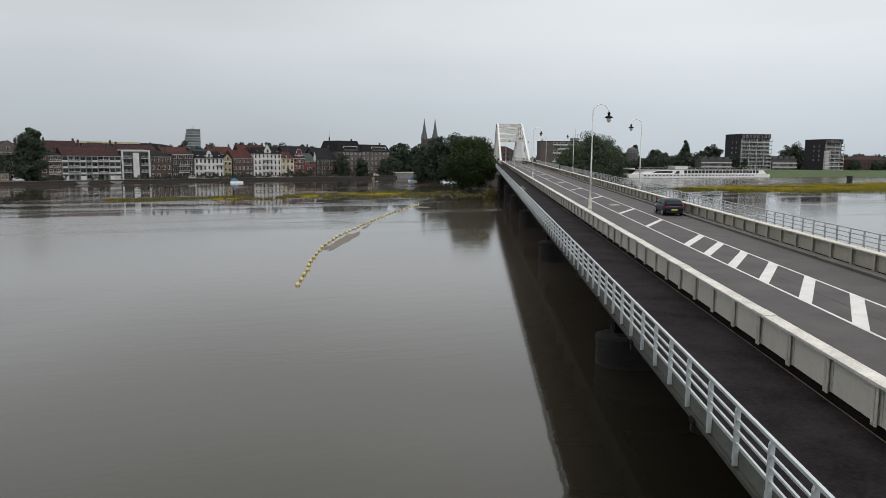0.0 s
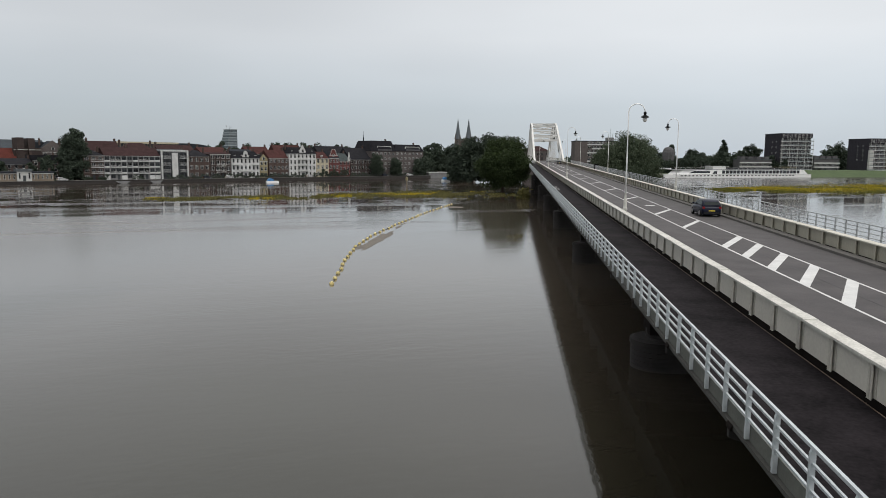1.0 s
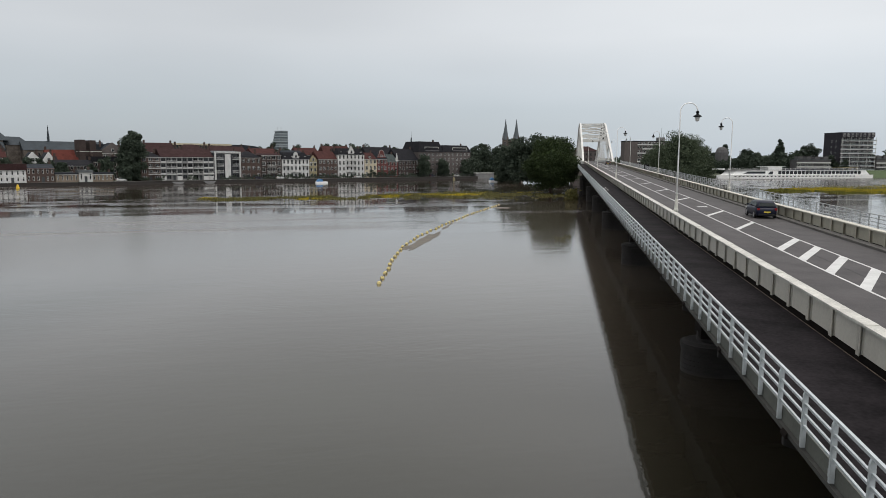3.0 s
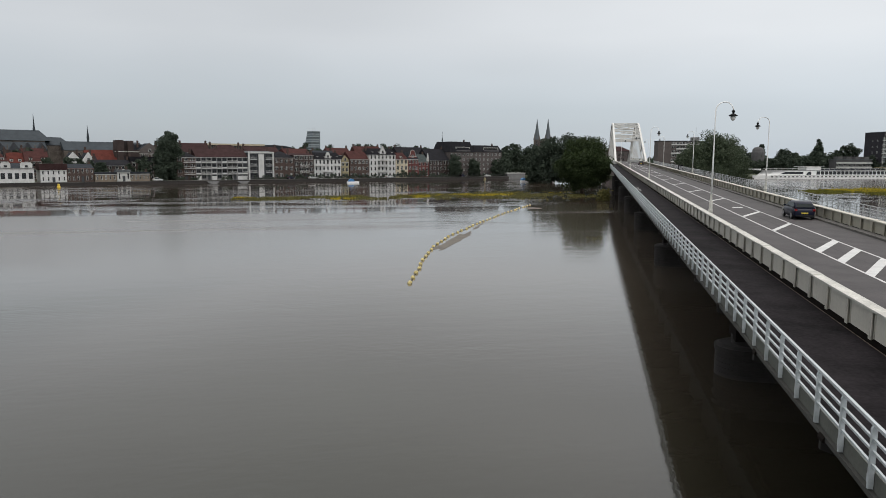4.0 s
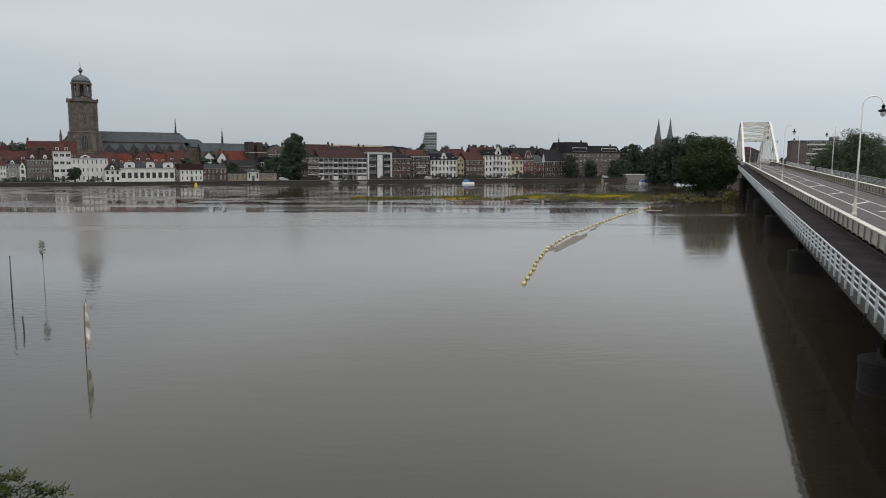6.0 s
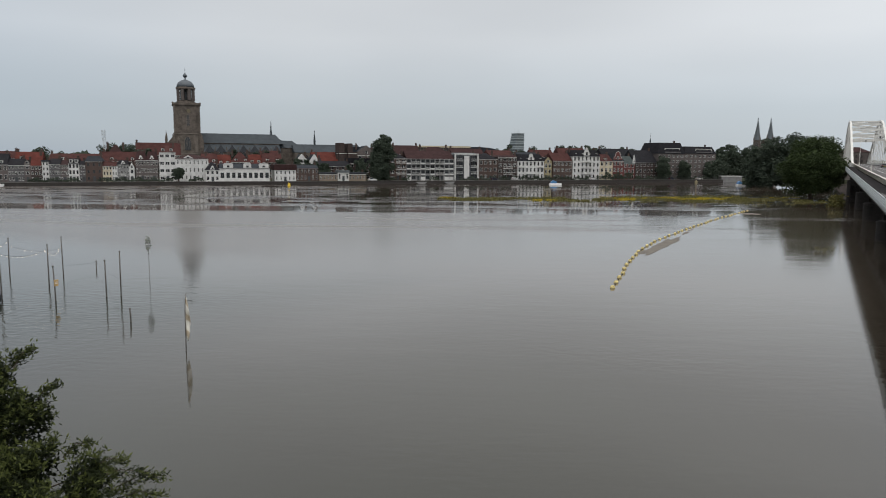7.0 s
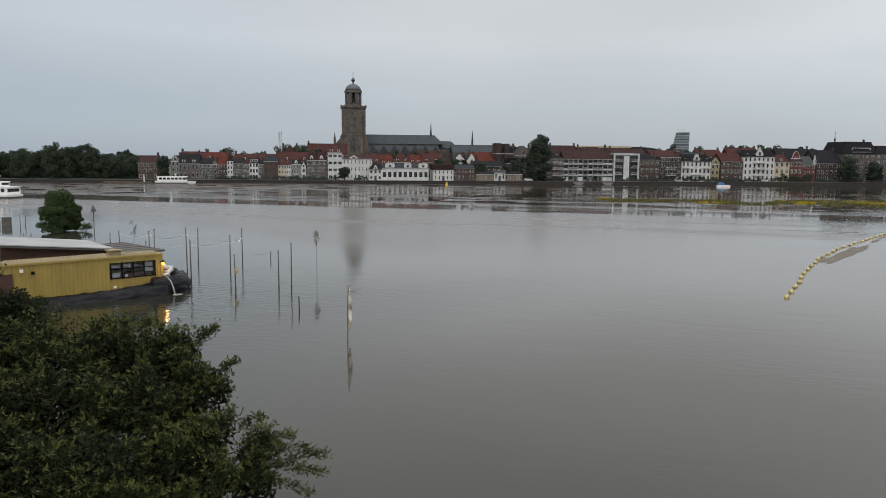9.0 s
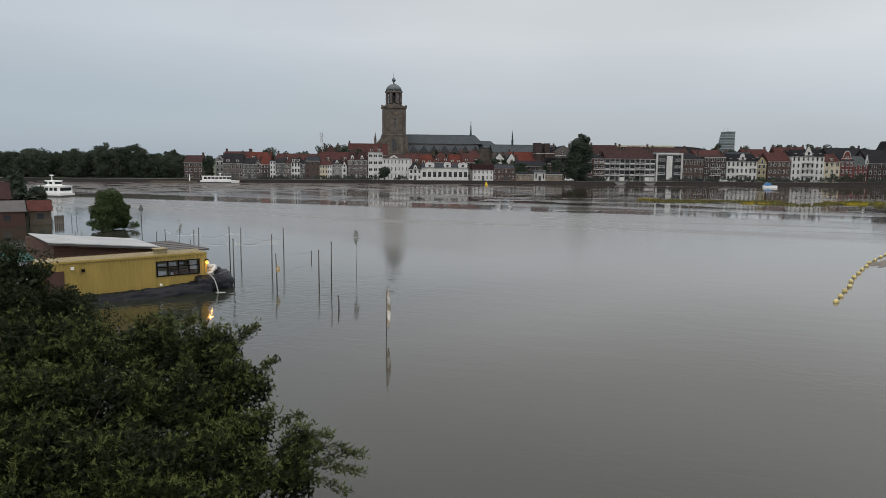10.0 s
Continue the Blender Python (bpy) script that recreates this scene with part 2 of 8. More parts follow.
RIVER_EDGE = 160.0
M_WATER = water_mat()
M_ASPH = mat("road_asphalt", (0.051, 0.0455, 0.0465), 0.75, 0.5, 1.8, 0.004, fine=30, spec=0.4)
M_CYC = mat("cycle_path_surface", (0.0126, 0.0106, 0.0119), 0.9, 1.0, 1.6, 0.003, fine=14, spec=0.08)
M_LINE = mat("road_paint", (0.53, 0.53, 0.52), 0.6, 0.2, 0.8, fine=20)
M_STEEL = mat("painted_steel", (0.481, 0.460, 0.409), 0.5, 0.16, 1.2, 0.002, streak=0.6)
M_TANSTEEL = mat("stained_parapet_paint", (0.33, 0.31, 0.25), 0.6, 0.22, 1.2, 0.002, streak=0.7)
# near black for gaps and recesses: their shade is put into the colour
M_VOID = mat("gap_shade_black", (0.012, 0.010, 0.009), 0.95, 0.3, 0.6, spec=0.05)
M_STIFF = mat("painted_steel_stiffener", (0.439, 0.420, 0.369), 0.5, 0.2, 0.8, 0.002, per_object=0.08)
M_FLANGE = mat("weathered_flange_paint", (0.48, 0.47, 0.43), 0.65, 0.4, 0.9, 0.003)
M_RAIL = mat("galvanised_rail", (0.45, 0.485, 0.50), 0.45, 0.15, 0.7, 0.001, metal=0.25)
M_RAILDARK = mat("dull_galvanised_rail", (0.42, 0.435, 0.44), 0.55, 0.2, 0.7, 0.001, metal=0.2)
M_FASCIA = mat("fascia_concrete", (0.095, 0.099, 0.086), 0.8, 0.3, 0.9, 0.004, streak=0.7)
# girders near black: the shade under the deck is put into the colour
M_UNDER = mat("girder_shade_dark", (0.013, 0.012, 0.011), 0.8, 0.4, 2.0)
M_KERB = mat("kerb_concrete", (0.085, 0.080, 0.074), 0.9, 0.3, 1.0, 0.004)
# stone kept near black: gloom below the deck is painted into its colour
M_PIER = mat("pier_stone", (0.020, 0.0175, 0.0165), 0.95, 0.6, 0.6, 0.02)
M_BLACK = mat("black_iron", (0.005, 0.0055, 0.006), 0.6, 0.2, 0.5, spec=0.12)
M_WHITE = mat("white_paint", (0.80, 0.80, 0.785), 0.6, 0.12, 1.5)
M_LAMPGLASS = mat("frosted_glass", (0.6, 0.6, 0.58), 0.2, 0.1, 0.3)
M_ARCH = mat("arch_paint", (0.56, 0.555, 0.53), 0.55, 0.12, 3.0)

# ---- building helpers ----
def box(bm, x0, x1, y0, y1, z0, z1):
    v = [bm.verts.new((x, y, z)) for z in (z0, z1) for x, y in ((x0, y0), (x1, y0), (x1, y1), (x0, y1))]
    for f in ((3, 2, 1, 0), (4, 5, 6, 7), (0, 1, 5, 4), (1, 2, 6, 5), (2, 3, 7, 6), (3, 0, 4, 7)):
        bm.faces.new([v[i] for i in f])
    return v


def prism(bm, outline, y0, y1):
    """An outline in x and z, drawn out along y."""
    a = [bm.verts.new((x, y0, z)) for x, z in outline]
    b = [bm.verts.new((x, y1, z)) for x, z in outline]
    n = len(a)
    bm.faces.new(a)
    bm.faces.new(b[::-1])
    for i in range(n):
        bm.faces.new((a[i], b[i], b[(i + 1) % n], a[(i + 1) % n]))
    return a + b


def tube(bm, pts, radii, sides=8):
    """A round bar through points, with a radius at each."""
    rings = []
    for i, p in enumerate(pts):
        p = Vector(p)
        d = Vector(pts[min(i + 1, len(pts) - 1)]) - Vector(pts[max(i - 1, 0)])
        q = d.to_track_quat("Z", "Y")
        r = radii[i] if hasattr(radii, "__len__") else radii
        rings.append([bm.verts.new(p + q @ Vector((r * math.cos(a), r * math.sin(a), 0))) for a in (2 * math.pi * k / sides for k in range(sides))])
    for a, b in zip(rings, rings[1:]):
        for k in range(sides):
            bm.faces.new((a[k], a[(k + 1) % sides], b[(k + 1) % sides], b[k]))
    bm.faces.new(rings[0][::-1])
    bm.faces.new(rings[-1])


def lathe(bm, profile, at=(0, 0), sides=16):
    """A turned form: rows of radius and height about an upright axis."""
    rings = [[bm.verts.new((at[0] + r * math.cos(2 * math.pi * k / sides), at[1] + r * math.sin(2 * math.pi * k / sides), z)) for k in range(sides)] for r, z in profile]
    for a, b in zip(rings, rings[1:]):
        for k in range(sides):
            bm.faces.new((a[k], a[(k + 1) % sides], b[(k + 1) % sides], b[k]))
    bm.faces.new(rings[0][::-1])
    bm.faces.new(rings[-1])


def beam(bm, a, b, w, h):
    """A square bar from a to b."""
    a, b = Vector(a), Vector(b)
    q = (b - a).to_track_quat("Y", "Z").to_matrix().to_4x4()
    v = box(bm, -w / 2, w / 2, 0, (b - a).length, -h / 2, h / 2)
    bmesh.ops.transform(bm, matrix=Matrix.Translation(a) @ q, verts=v)


def mesh_of(name, bm, material, smooth=False):
    me = bpy.data.meshes.new(name)
    bmesh.ops.recalc_face_normals(bm, faces=bm.faces)
    bm.to_mesh(me)
    bm.free()
    me.materials.append(material)
    if smooth:
        me.shade_smooth()
    return me


def put(name, me, parent=None, m=None, label=""):
    ob = new(name, me)
    if parent is not None:
        ob.parent = parent
    if m is not None:
        ob.matrix_basis = m
    if label:
        ob["label"] = label
    return ob


def part(name, bm, material, parent, label="", m=None, smooth=False):
    return put(name, mesh_of(name, bm, material, smooth), parent, m, label)


def thing(name, m, label, category, group="", kind=""):
    ob = new(name)
    ob.matrix_basis = m
    ob.empty_display_size = 0.3
    return tagged(ob, label, category, group, kind)


def scatter_mesh(name, verts, faces, material, smooth=False):
    me = bpy.data.meshes.new(name)
    me.from_pydata(verts, [], faces)
    me.materials.append(material)
    me.update()
    return me


def leaf_cards(rng, pts, size, spread=0.6, up=0.0, narrow=0.5):
    """Small folded leaves, each of two triangles pairs, at pts with random turns."""
    n = len(pts)
    d = rng.normal(size=(n, 3))
    d[:, 2] += up
    d /= np.linalg.norm(d, axis=1)[:, None]
    e = np.cross(d, rng.normal(size=(n, 3)))
    e /= np.linalg.norm(e, axis=1)[:, None] + 1e-9
    nn = np.cross(d, e)
    s = size * rng.uniform(1 - spread, 1 + spread, n)[:, None]
    a, b = pts - d * s * 0.5, pts + d * s * 0.5
    l = pts + e * s * narrow * 0.5 + nn * s * 0.12
    r = pts - e * s * narrow * 0.5 + nn * s * 0.12
    v = np.stack([a, l, b, r], 1).reshape(-1, 3)
    i = np.arange(n)[:, None] * 4
    f = np.concatenate([i + [0, 1, 2], i + [0, 2, 3]], 0)
    return v.tolist(), f.tolist()


def tree(pos, height, radius, leaf, seed, trunk=0.25, clumps=40, leaves=5000, low=0.0, squash=1.0, wide=1.0, name="tree", label="", group="", leafage=None, bark=None, fill=0.35, peak=0.0, narrow=0.55, core=0.12):
    """A tapered trunk with limbs and a crown of leaf clumps with gaps between them."""
    rng = np.random.default_rng(seed)
    root = thing(name, pose(*pos), label, "tree", group)
    bm = bmesh.new()
    top = height * 0.72
    lean = rng.normal(size=2) * 0.03 * height
    tube(bm, [(0, 0, -0.4), (lean[0] * 0.2, lean[1] * 0.2, height * 0.2), (lean[0] * 0.6, lean[1] * 0.6, height * 0.45), (lean[0], lean[1], top)], [trunk * 1.4, trunk, trunk * 0.7, trunk * 0.15], 7)
    z0 = height * low
    c = np.array([0, 0, (height + z0) / 2])
    half = (height - z0) / 2
    cs = []
    while len(cs) < clumps:
        p = rng.normal(size=3)
        p *= rng.uniform(0.25, 1) ** 0.5 / np.linalg.norm(p)
        k = 1 - peak * (p[2] + 1) / 2
        cs.append(c + p * [radius * wide * k * 0.86, radius * k * 0.86, half * 0.88])
    for q in cs[: min(14, clumps)]:
        h = min(max(q[2] - rng.uniform(0.1, 0.35) * half, height * 0.12), top * 0.95)
        a = Vector((lean[0] * h / top, lean[1] * h / top, h * 0.85))
        b = Vector(q.tolist())
        tube(bm, [a, a.lerp(b, 0.5) + Vector((0, 0, 0.04 * height)), b], [trunk * 0.4, trunk * 0.22, trunk * 0.05], 5)
    part("trunk", bm, bark or M_BARK, root, smooth=True)
    per = leaves // clumps
    pts = []
    for q in cs:
        r = radius * rng.uniform(0.20, 0.40)
        d = rng.normal(size=(per, 3))
        d *= (rng.uniform(0, 1, per) ** fill * r / np.linalg.norm(d, axis=1))[:, None]
        d[:, 2] *= 0.8 * squash
        pts.append(q + d)
    pts = np.concatenate(pts)
    pts = pts[pts[:, 2] > 0.15]
    v, f = leaf_cards(rng, pts, leaf, narrow=narrow)
    if core:
        k = int(len(pts) * core)
        q = rng.normal(size=(k, 3))
        q *= (rng.uniform(0, 1, k) ** 0.4 * 0.74 / np.linalg.norm(q, axis=1))[:, None]
        q = c + q * [radius * wide, radius, half]
        q = q[q[:, 2] > 0.15]
        v2, f2 = leaf_cards(rng, q, leaf * 1.9, narrow=0.8)
        f = f + [[i + len(v) for i in t] for t in f2]
        v = v + v2
    put("crown", scatter_mesh("crown", v, f, leafage or M_LEAF), root)
    return root


M_BARK = mat("bark", (0.07, 0.055, 0.042), 0.95, 0.4, 0.5, 0.01)
M_LEAF = leaf_mat("dark_foliage", (0.016, 0.025, 0.012), (0.052, 0.074, 0.026))
# darker copy of the foliage: the dense bushes' shade is put into the colour
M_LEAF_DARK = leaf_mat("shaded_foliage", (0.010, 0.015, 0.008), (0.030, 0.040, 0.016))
# twig leaves darkened in colour, so the bush's shade is painted in
M_LEAF_STEM = leaf_mat("shaded_twig_foliage", (0.0095, 0.0135, 0.0045), (0.024, 0.032, 0.0090))
M_LEAF_GREY = leaf_mat("grey_willow_foliage", (0.042, 0.058, 0.038), (0.105, 0.130, 0.080))
# avenue leaves lightened and flattened: distance haze is put into the colour
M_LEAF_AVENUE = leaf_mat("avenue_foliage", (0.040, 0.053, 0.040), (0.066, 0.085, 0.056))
M_LEAF_PALE = leaf_mat("pale_sapling_foliage", (0.22, 0.24, 0.20), (0.36, 0.38, 0.34))
# core leaves near black: the shade inside the bush is their colour
M_LEAF_CORE_SHADE = leaf_mat("inner_foliage", (0.007, 0.010, 0.0045), (0.015, 0.020, 0.0075), 0.8, 0.05)
# tip leaves brightened in colour as if catching the sky
M_LEAF_NEAR = leaf_mat("lit_sallow_foliage", (0.028, 0.037, 0.011), (0.106, 0.124, 0.036), 0.6, 0.15)
M_LEAF_MID = leaf_mat("willow_foliage", (0.022, 0.038, 0.015), (0.075, 0.102, 0.038))
# far leaves paler and bluer, with the haze painted into the green
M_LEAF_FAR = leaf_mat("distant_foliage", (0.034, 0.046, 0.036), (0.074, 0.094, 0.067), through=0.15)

# ---- water, land ----
def sheet(name, x0, x1, y0, y1, z, material, label, category, nx=1, ny=1):
    bm = bmesh.new()
    bmesh.ops.create_grid(bm, x_segments=nx, y_segments=ny, size=1.0)
    for v in bm.verts:
        v.co = ((x0 + x1) / 2 + v.co.x * (x1 - x0) / 2, (y0 + y1) / 2 + v.co.y * (y1 - y0) / 2, z)
    ob = put(name, mesh_of(name, bm, material))
    return tagged(ob, label, category, kind="structure")


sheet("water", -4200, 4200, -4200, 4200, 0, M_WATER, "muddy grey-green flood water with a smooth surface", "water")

# ---- the road bridge ----
SLOPE, Y0, Y1 = 0.0155, -14.0, 285.0


def rise(y):
    return SLOPE * y if y <= Y1 else SLOPE * Y1 + 0.004 * (y - Y1)


def sloped(bm):
    for v in bm.verts:
        v.co.z += rise(v.co.y)
    return bm


def long_box(x0, x1, z0, z1, y0=Y0, y1=Y1, step=40):
    """A long bar along the bridge that follows its rise."""
    bm = bmesh.new()
    n = max(1, int((y1 - y0) / step))
    ys = [y0 + (y1 - y0) * i / n for i in range(n + 1)]
    rings = [[bm.verts.new((x, y, z)) for x, z in ((x0, z0), (x1, z0), (x1, z1), (x0, z1))] for y in ys]
    for a, b in zip(rings, rings[1:]):
        for k in range(4):
            bm.faces.new((a[k], a[(k + 1) % 4], b[(k + 1) % 4], b[k]))
    bm.faces.new(rings[0])
    bm.faces.new(rings[-1][::-1])
    return sloped(bm)


YE = 450.0
M_TANFLANGE = mat("stained_flange_paint", (0.44, 0.42, 0.36), 0.6, 0.25, 0.9, 0.003)
M_LEDGE = mat("dirty_ledge", (0.045, 0.045, 0.040), 0.9, 0.4, 0.8, 0.004)
M_EDGE = mat("rusty_edge", (0.10, 0.075, 0.055), 0.9, 0.8, 0.35, 0.003)
bridge = thing("bridge", pose(0, 0, 0), "long road bridge with pale parapet girders and black cycle path", "bridge")
road = part("road", long_box(9.42, 19.05, 4.85, 5.20, Y0, YE), M_ASPH, bridge, "grey asphalt roadway with white markings")
part("cycle_path", long_box(5.67, 9.03, 4.94, 5.05, Y0, YE), M_CYC, bridge, "black asphalt cycle path")
part("walkway", long_box(20.0, 23.15, 4.85, 5.05, Y0, YE), M_CYC, bridge)
part("kerb", long_box(9.42, 9.70, 5.2, 5.34, Y0, YE), M_KERB, bridge)
part("kerb", long_box(18.5, 19.1, 5.2, 5.34, Y0, YE), M_KERB, bridge)
part("edge_angle", long_box(9.035, 9.06, 4.80, 5.062, Y0, YE), M_EDGE, bridge, "rusty steel edge angle")
part("fascia", long_box(5.60, 5.66, 5.13, 5.46, Y0, YE), M_FASCIA, bridge, "grey streaked fascia beam")
part("fascia_flange", long_box(5.51, 5.66, 5.03, 5.125, Y0, YE), M_LEDGE, bridge)
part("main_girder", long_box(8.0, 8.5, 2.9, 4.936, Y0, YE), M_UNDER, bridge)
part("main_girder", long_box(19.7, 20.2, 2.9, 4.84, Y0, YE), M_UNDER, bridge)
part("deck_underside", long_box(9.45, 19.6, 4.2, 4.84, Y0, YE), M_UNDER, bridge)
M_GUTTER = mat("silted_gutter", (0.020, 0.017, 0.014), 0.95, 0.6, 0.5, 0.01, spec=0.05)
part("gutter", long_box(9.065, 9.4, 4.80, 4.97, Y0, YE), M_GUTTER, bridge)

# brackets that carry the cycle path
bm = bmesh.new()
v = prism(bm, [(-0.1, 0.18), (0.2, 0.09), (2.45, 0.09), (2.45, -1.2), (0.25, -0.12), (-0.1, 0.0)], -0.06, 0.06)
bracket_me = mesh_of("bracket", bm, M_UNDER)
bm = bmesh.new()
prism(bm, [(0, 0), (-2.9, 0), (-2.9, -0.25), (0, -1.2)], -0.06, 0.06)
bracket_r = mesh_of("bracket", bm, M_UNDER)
# black wedge painted where the bracket end leaves a shaded notch
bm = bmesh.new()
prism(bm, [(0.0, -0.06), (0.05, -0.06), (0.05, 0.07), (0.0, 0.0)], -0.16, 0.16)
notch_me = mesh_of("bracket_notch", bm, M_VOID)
y = -10.0
while y < 284:
    put("bracket", bracket_me, bridge, pose(5.55, y, 4.84 + rise(y)))
    if y < 130:
        put("bracket_notch", notch_me, bridge, pose(5.44, y, 5.08 + rise(y)))
    put("bracket", bracket_r, bridge, pose(23.15, y, 4.84 + rise(y)))
    y += 6.2

# parapet girders: web, flange, stiffeners
STEP = 2.07


def parapet(x0, x1, face, y1=Y1):
    web = part("parapet_girder", long_box((x0 + x1) / 2 - 0.06, (x0 + x1) / 2 + 0.06, 5.24 if x0 < 12 else 5.32, 6.07, Y0, y1), M_STEEL if x0 < 12 else M_TANSTEEL, bridge, "pale grey riveted plate girder" if x0 < 12 else "stained beige plate girder")
    part("flange", long_box(x0, x1, 6.08, 6.15, Y0, y1), M_FLANGE if x0 < 12 else M_TANFLANGE, web, "weathered cream top flange")
    # added black plate that paints the shaded gap below the web
    part("gap_shade_plate", long_box((x0 + x1) / 2 + 0.0, (x0 + x1) / 2 + 0.05, 4.5, 5.235 if x0 < 12 else 5.315, Y0, y1), M_VOID, web)
    bm = bmesh.new()
    d = (x1 - x0) / 2 - 0.05
    box(bm, face * 0.062, face * d, -0.01, 0.01, -0.875, 0.0)
    box(bm, face * 0.062, face * 0.085, -0.16, 0.10, -0.83, 0.0)
    box(bm, face * (d - 0.02), face * d, -0.11, 0.11, -0.875, 0.0)
    for zz in np.arange(-0.80, -0.05, 0.105):
        for dy in (-0.075, 0.075):
            box(bm, face * d, face * (d + 0.012), dy - 0.014, dy + 0.014, zz - 0.014, zz + 0.014)
    me = mesh_of("stiffener", bm, M_STIFF if x0 < 12 else M_TANSTEEL)
    bm = bmesh.new()
    box(bm, x0 - x0 + 0.01, x1 - x0 - 0.01, -0.42, 0.42, 0, 0.016)
    plate = mesh_of("splice_plate", bm, M_FLANGE if x0 < 12 else M_TANFLANGE)
    y, n = (16.5 - 7 * STEP, 0) if x0 < 12 else (33.43 - 16 * STEP, 0)
    while y < y1 - 1:
        put("stiffener", me, web, pose((x0 + x1) / 2, y, 6.075 + rise(y)))
        if n % 4 == 1 and y < 160:
            put("splice_plate", plate, web, Matrix.Translation((x0, y, 6.152 + rise(y))) @ pose(0, 0, 0, math.degrees(math.atan(SLOPE))))
        y += STEP
        n += 1
    bm = bmesh.new()
    y = 4.0
    while y < (75 if x0 < 12 else 0):
        for side in (-1, 1):
            lathe(bm, [(0.017, 6.15), (0.012, 6.161), (0.0, 6.164)], ((x0 + x1) / 2 + side * 0.13, y), 6)
        y += 0.21
    if x0 < 12:
        ob = part("rivets", sloped(bm), M_FLANGE, web)
        ob["kind"] = "stuff"
    return web


parapet(8.99, 9.40, -1)
parapet(19.12, 19.62, -1)

# railings
def railing(x, z0, spacing, height, heights, y_from, y_to, first, r_top, label, lower=0.022, metal_=None):
    metal_ = metal_ or M_RAIL
    root = part("railing", long_box(x - r_top, x + r_top, z0 + height - 2 * r_top, z0 + height, y_from, y_to), metal_, bridge, label)
    for h in heights:
        bm = long_box(x - lower, x + lower, z0 + h - lower, z0 + h + lower, y_from, y_to)
        part("rail_bar", bm, metal_, root)
    bm = bmesh.new()
    t_ = height - 2 * r_top
    prism(bm, [(-0.05, 0.03), (0.04, 0.03), (0.04, t_ - 0.05), (0.025, t_ + 0.01), (-0.025, t_ + 0.01), (-0.05, t_ - 0.06)], -0.032, 0.032)
    box(bm, -0.03, 0.03, 0.05, 0.11, 0.10, 0.25)
    me = mesh_of("post", bm, metal_)
    y = first
    while y < y_to:
        put("post", me, root, pose(x, y, z0 + rise(y)))
        y += spacing
    return root


railing(5.55, 5.13, 1.495, 1.19, (0.46, 0.69, 0.90), Y0, Y1, 0.48, 0.03, "galvanised steel railing with four horizontal bars")
railing(23.05, 5.08, 1.57, 1.20, (0.36, 0.63, 0.90), Y0, 100.0, 0.85, 0.03, "galvanised steel railing on the far walkway", metal_=M_RAILDARK)
railing(23.05, 5.08, 1.57, 1.35, (0.25, 0.45, 0.65, 0.85, 1.05), 106.0, Y1, 106.3, 0.03, "denser galvanised railing by the trees", metal_=M_RAILDARK)

# road markings, a few millimetres proud of the asphalt
def stripe(x0, x1, y0, y1, skew=0.0, z=5.204):
    bm = bmesh.new()
    box(bm, x0, x1, y0, y1, z, z + 0.004)
    for v in bm.verts:
        v.co.y += skew * (v.co.x - x0) / (x1 - x0)
    return sloped(bm)


part("edge_line", long_box(13.10, 13.22, 5.204, 5.208, Y0, YE), M_LINE, road)
part("edge_line", long_box(15.62, 15.74, 5.204, 5.208, Y0, YE), M_LINE, road)
for y in (10.4, 14.4, 18.4, 22.4, 26.38, 30.35, 34.3, 38.2, 42.0):
    part("hatch_bar", stripe(13.22, 15.62, y, y + 1.1, 4.95), M_LINE, road)
for y in (52.4, 62.9, 80.9, 98.4, 118.0, 136.5, 155.0, 173.5, 192.0, 210.5, 229.0, 247.5, 266.0):
    part("hatch_bar", stripe(13.24, 15.6, y, y + 0.85, 5.2), M_LINE, road)
part("lane_mark", stripe(14.1, 15.1, 72.6, 73.4, 0.2), M_LINE, road)
M_SEAM = mat("road_seam", (0.055, 0.054, 0.055), 0.9, 0.3, 1.0)
part("road_seam", long_box(14.36, 14.42, 5.2035, 5.2065, Y0, 150), M_SEAM, road)

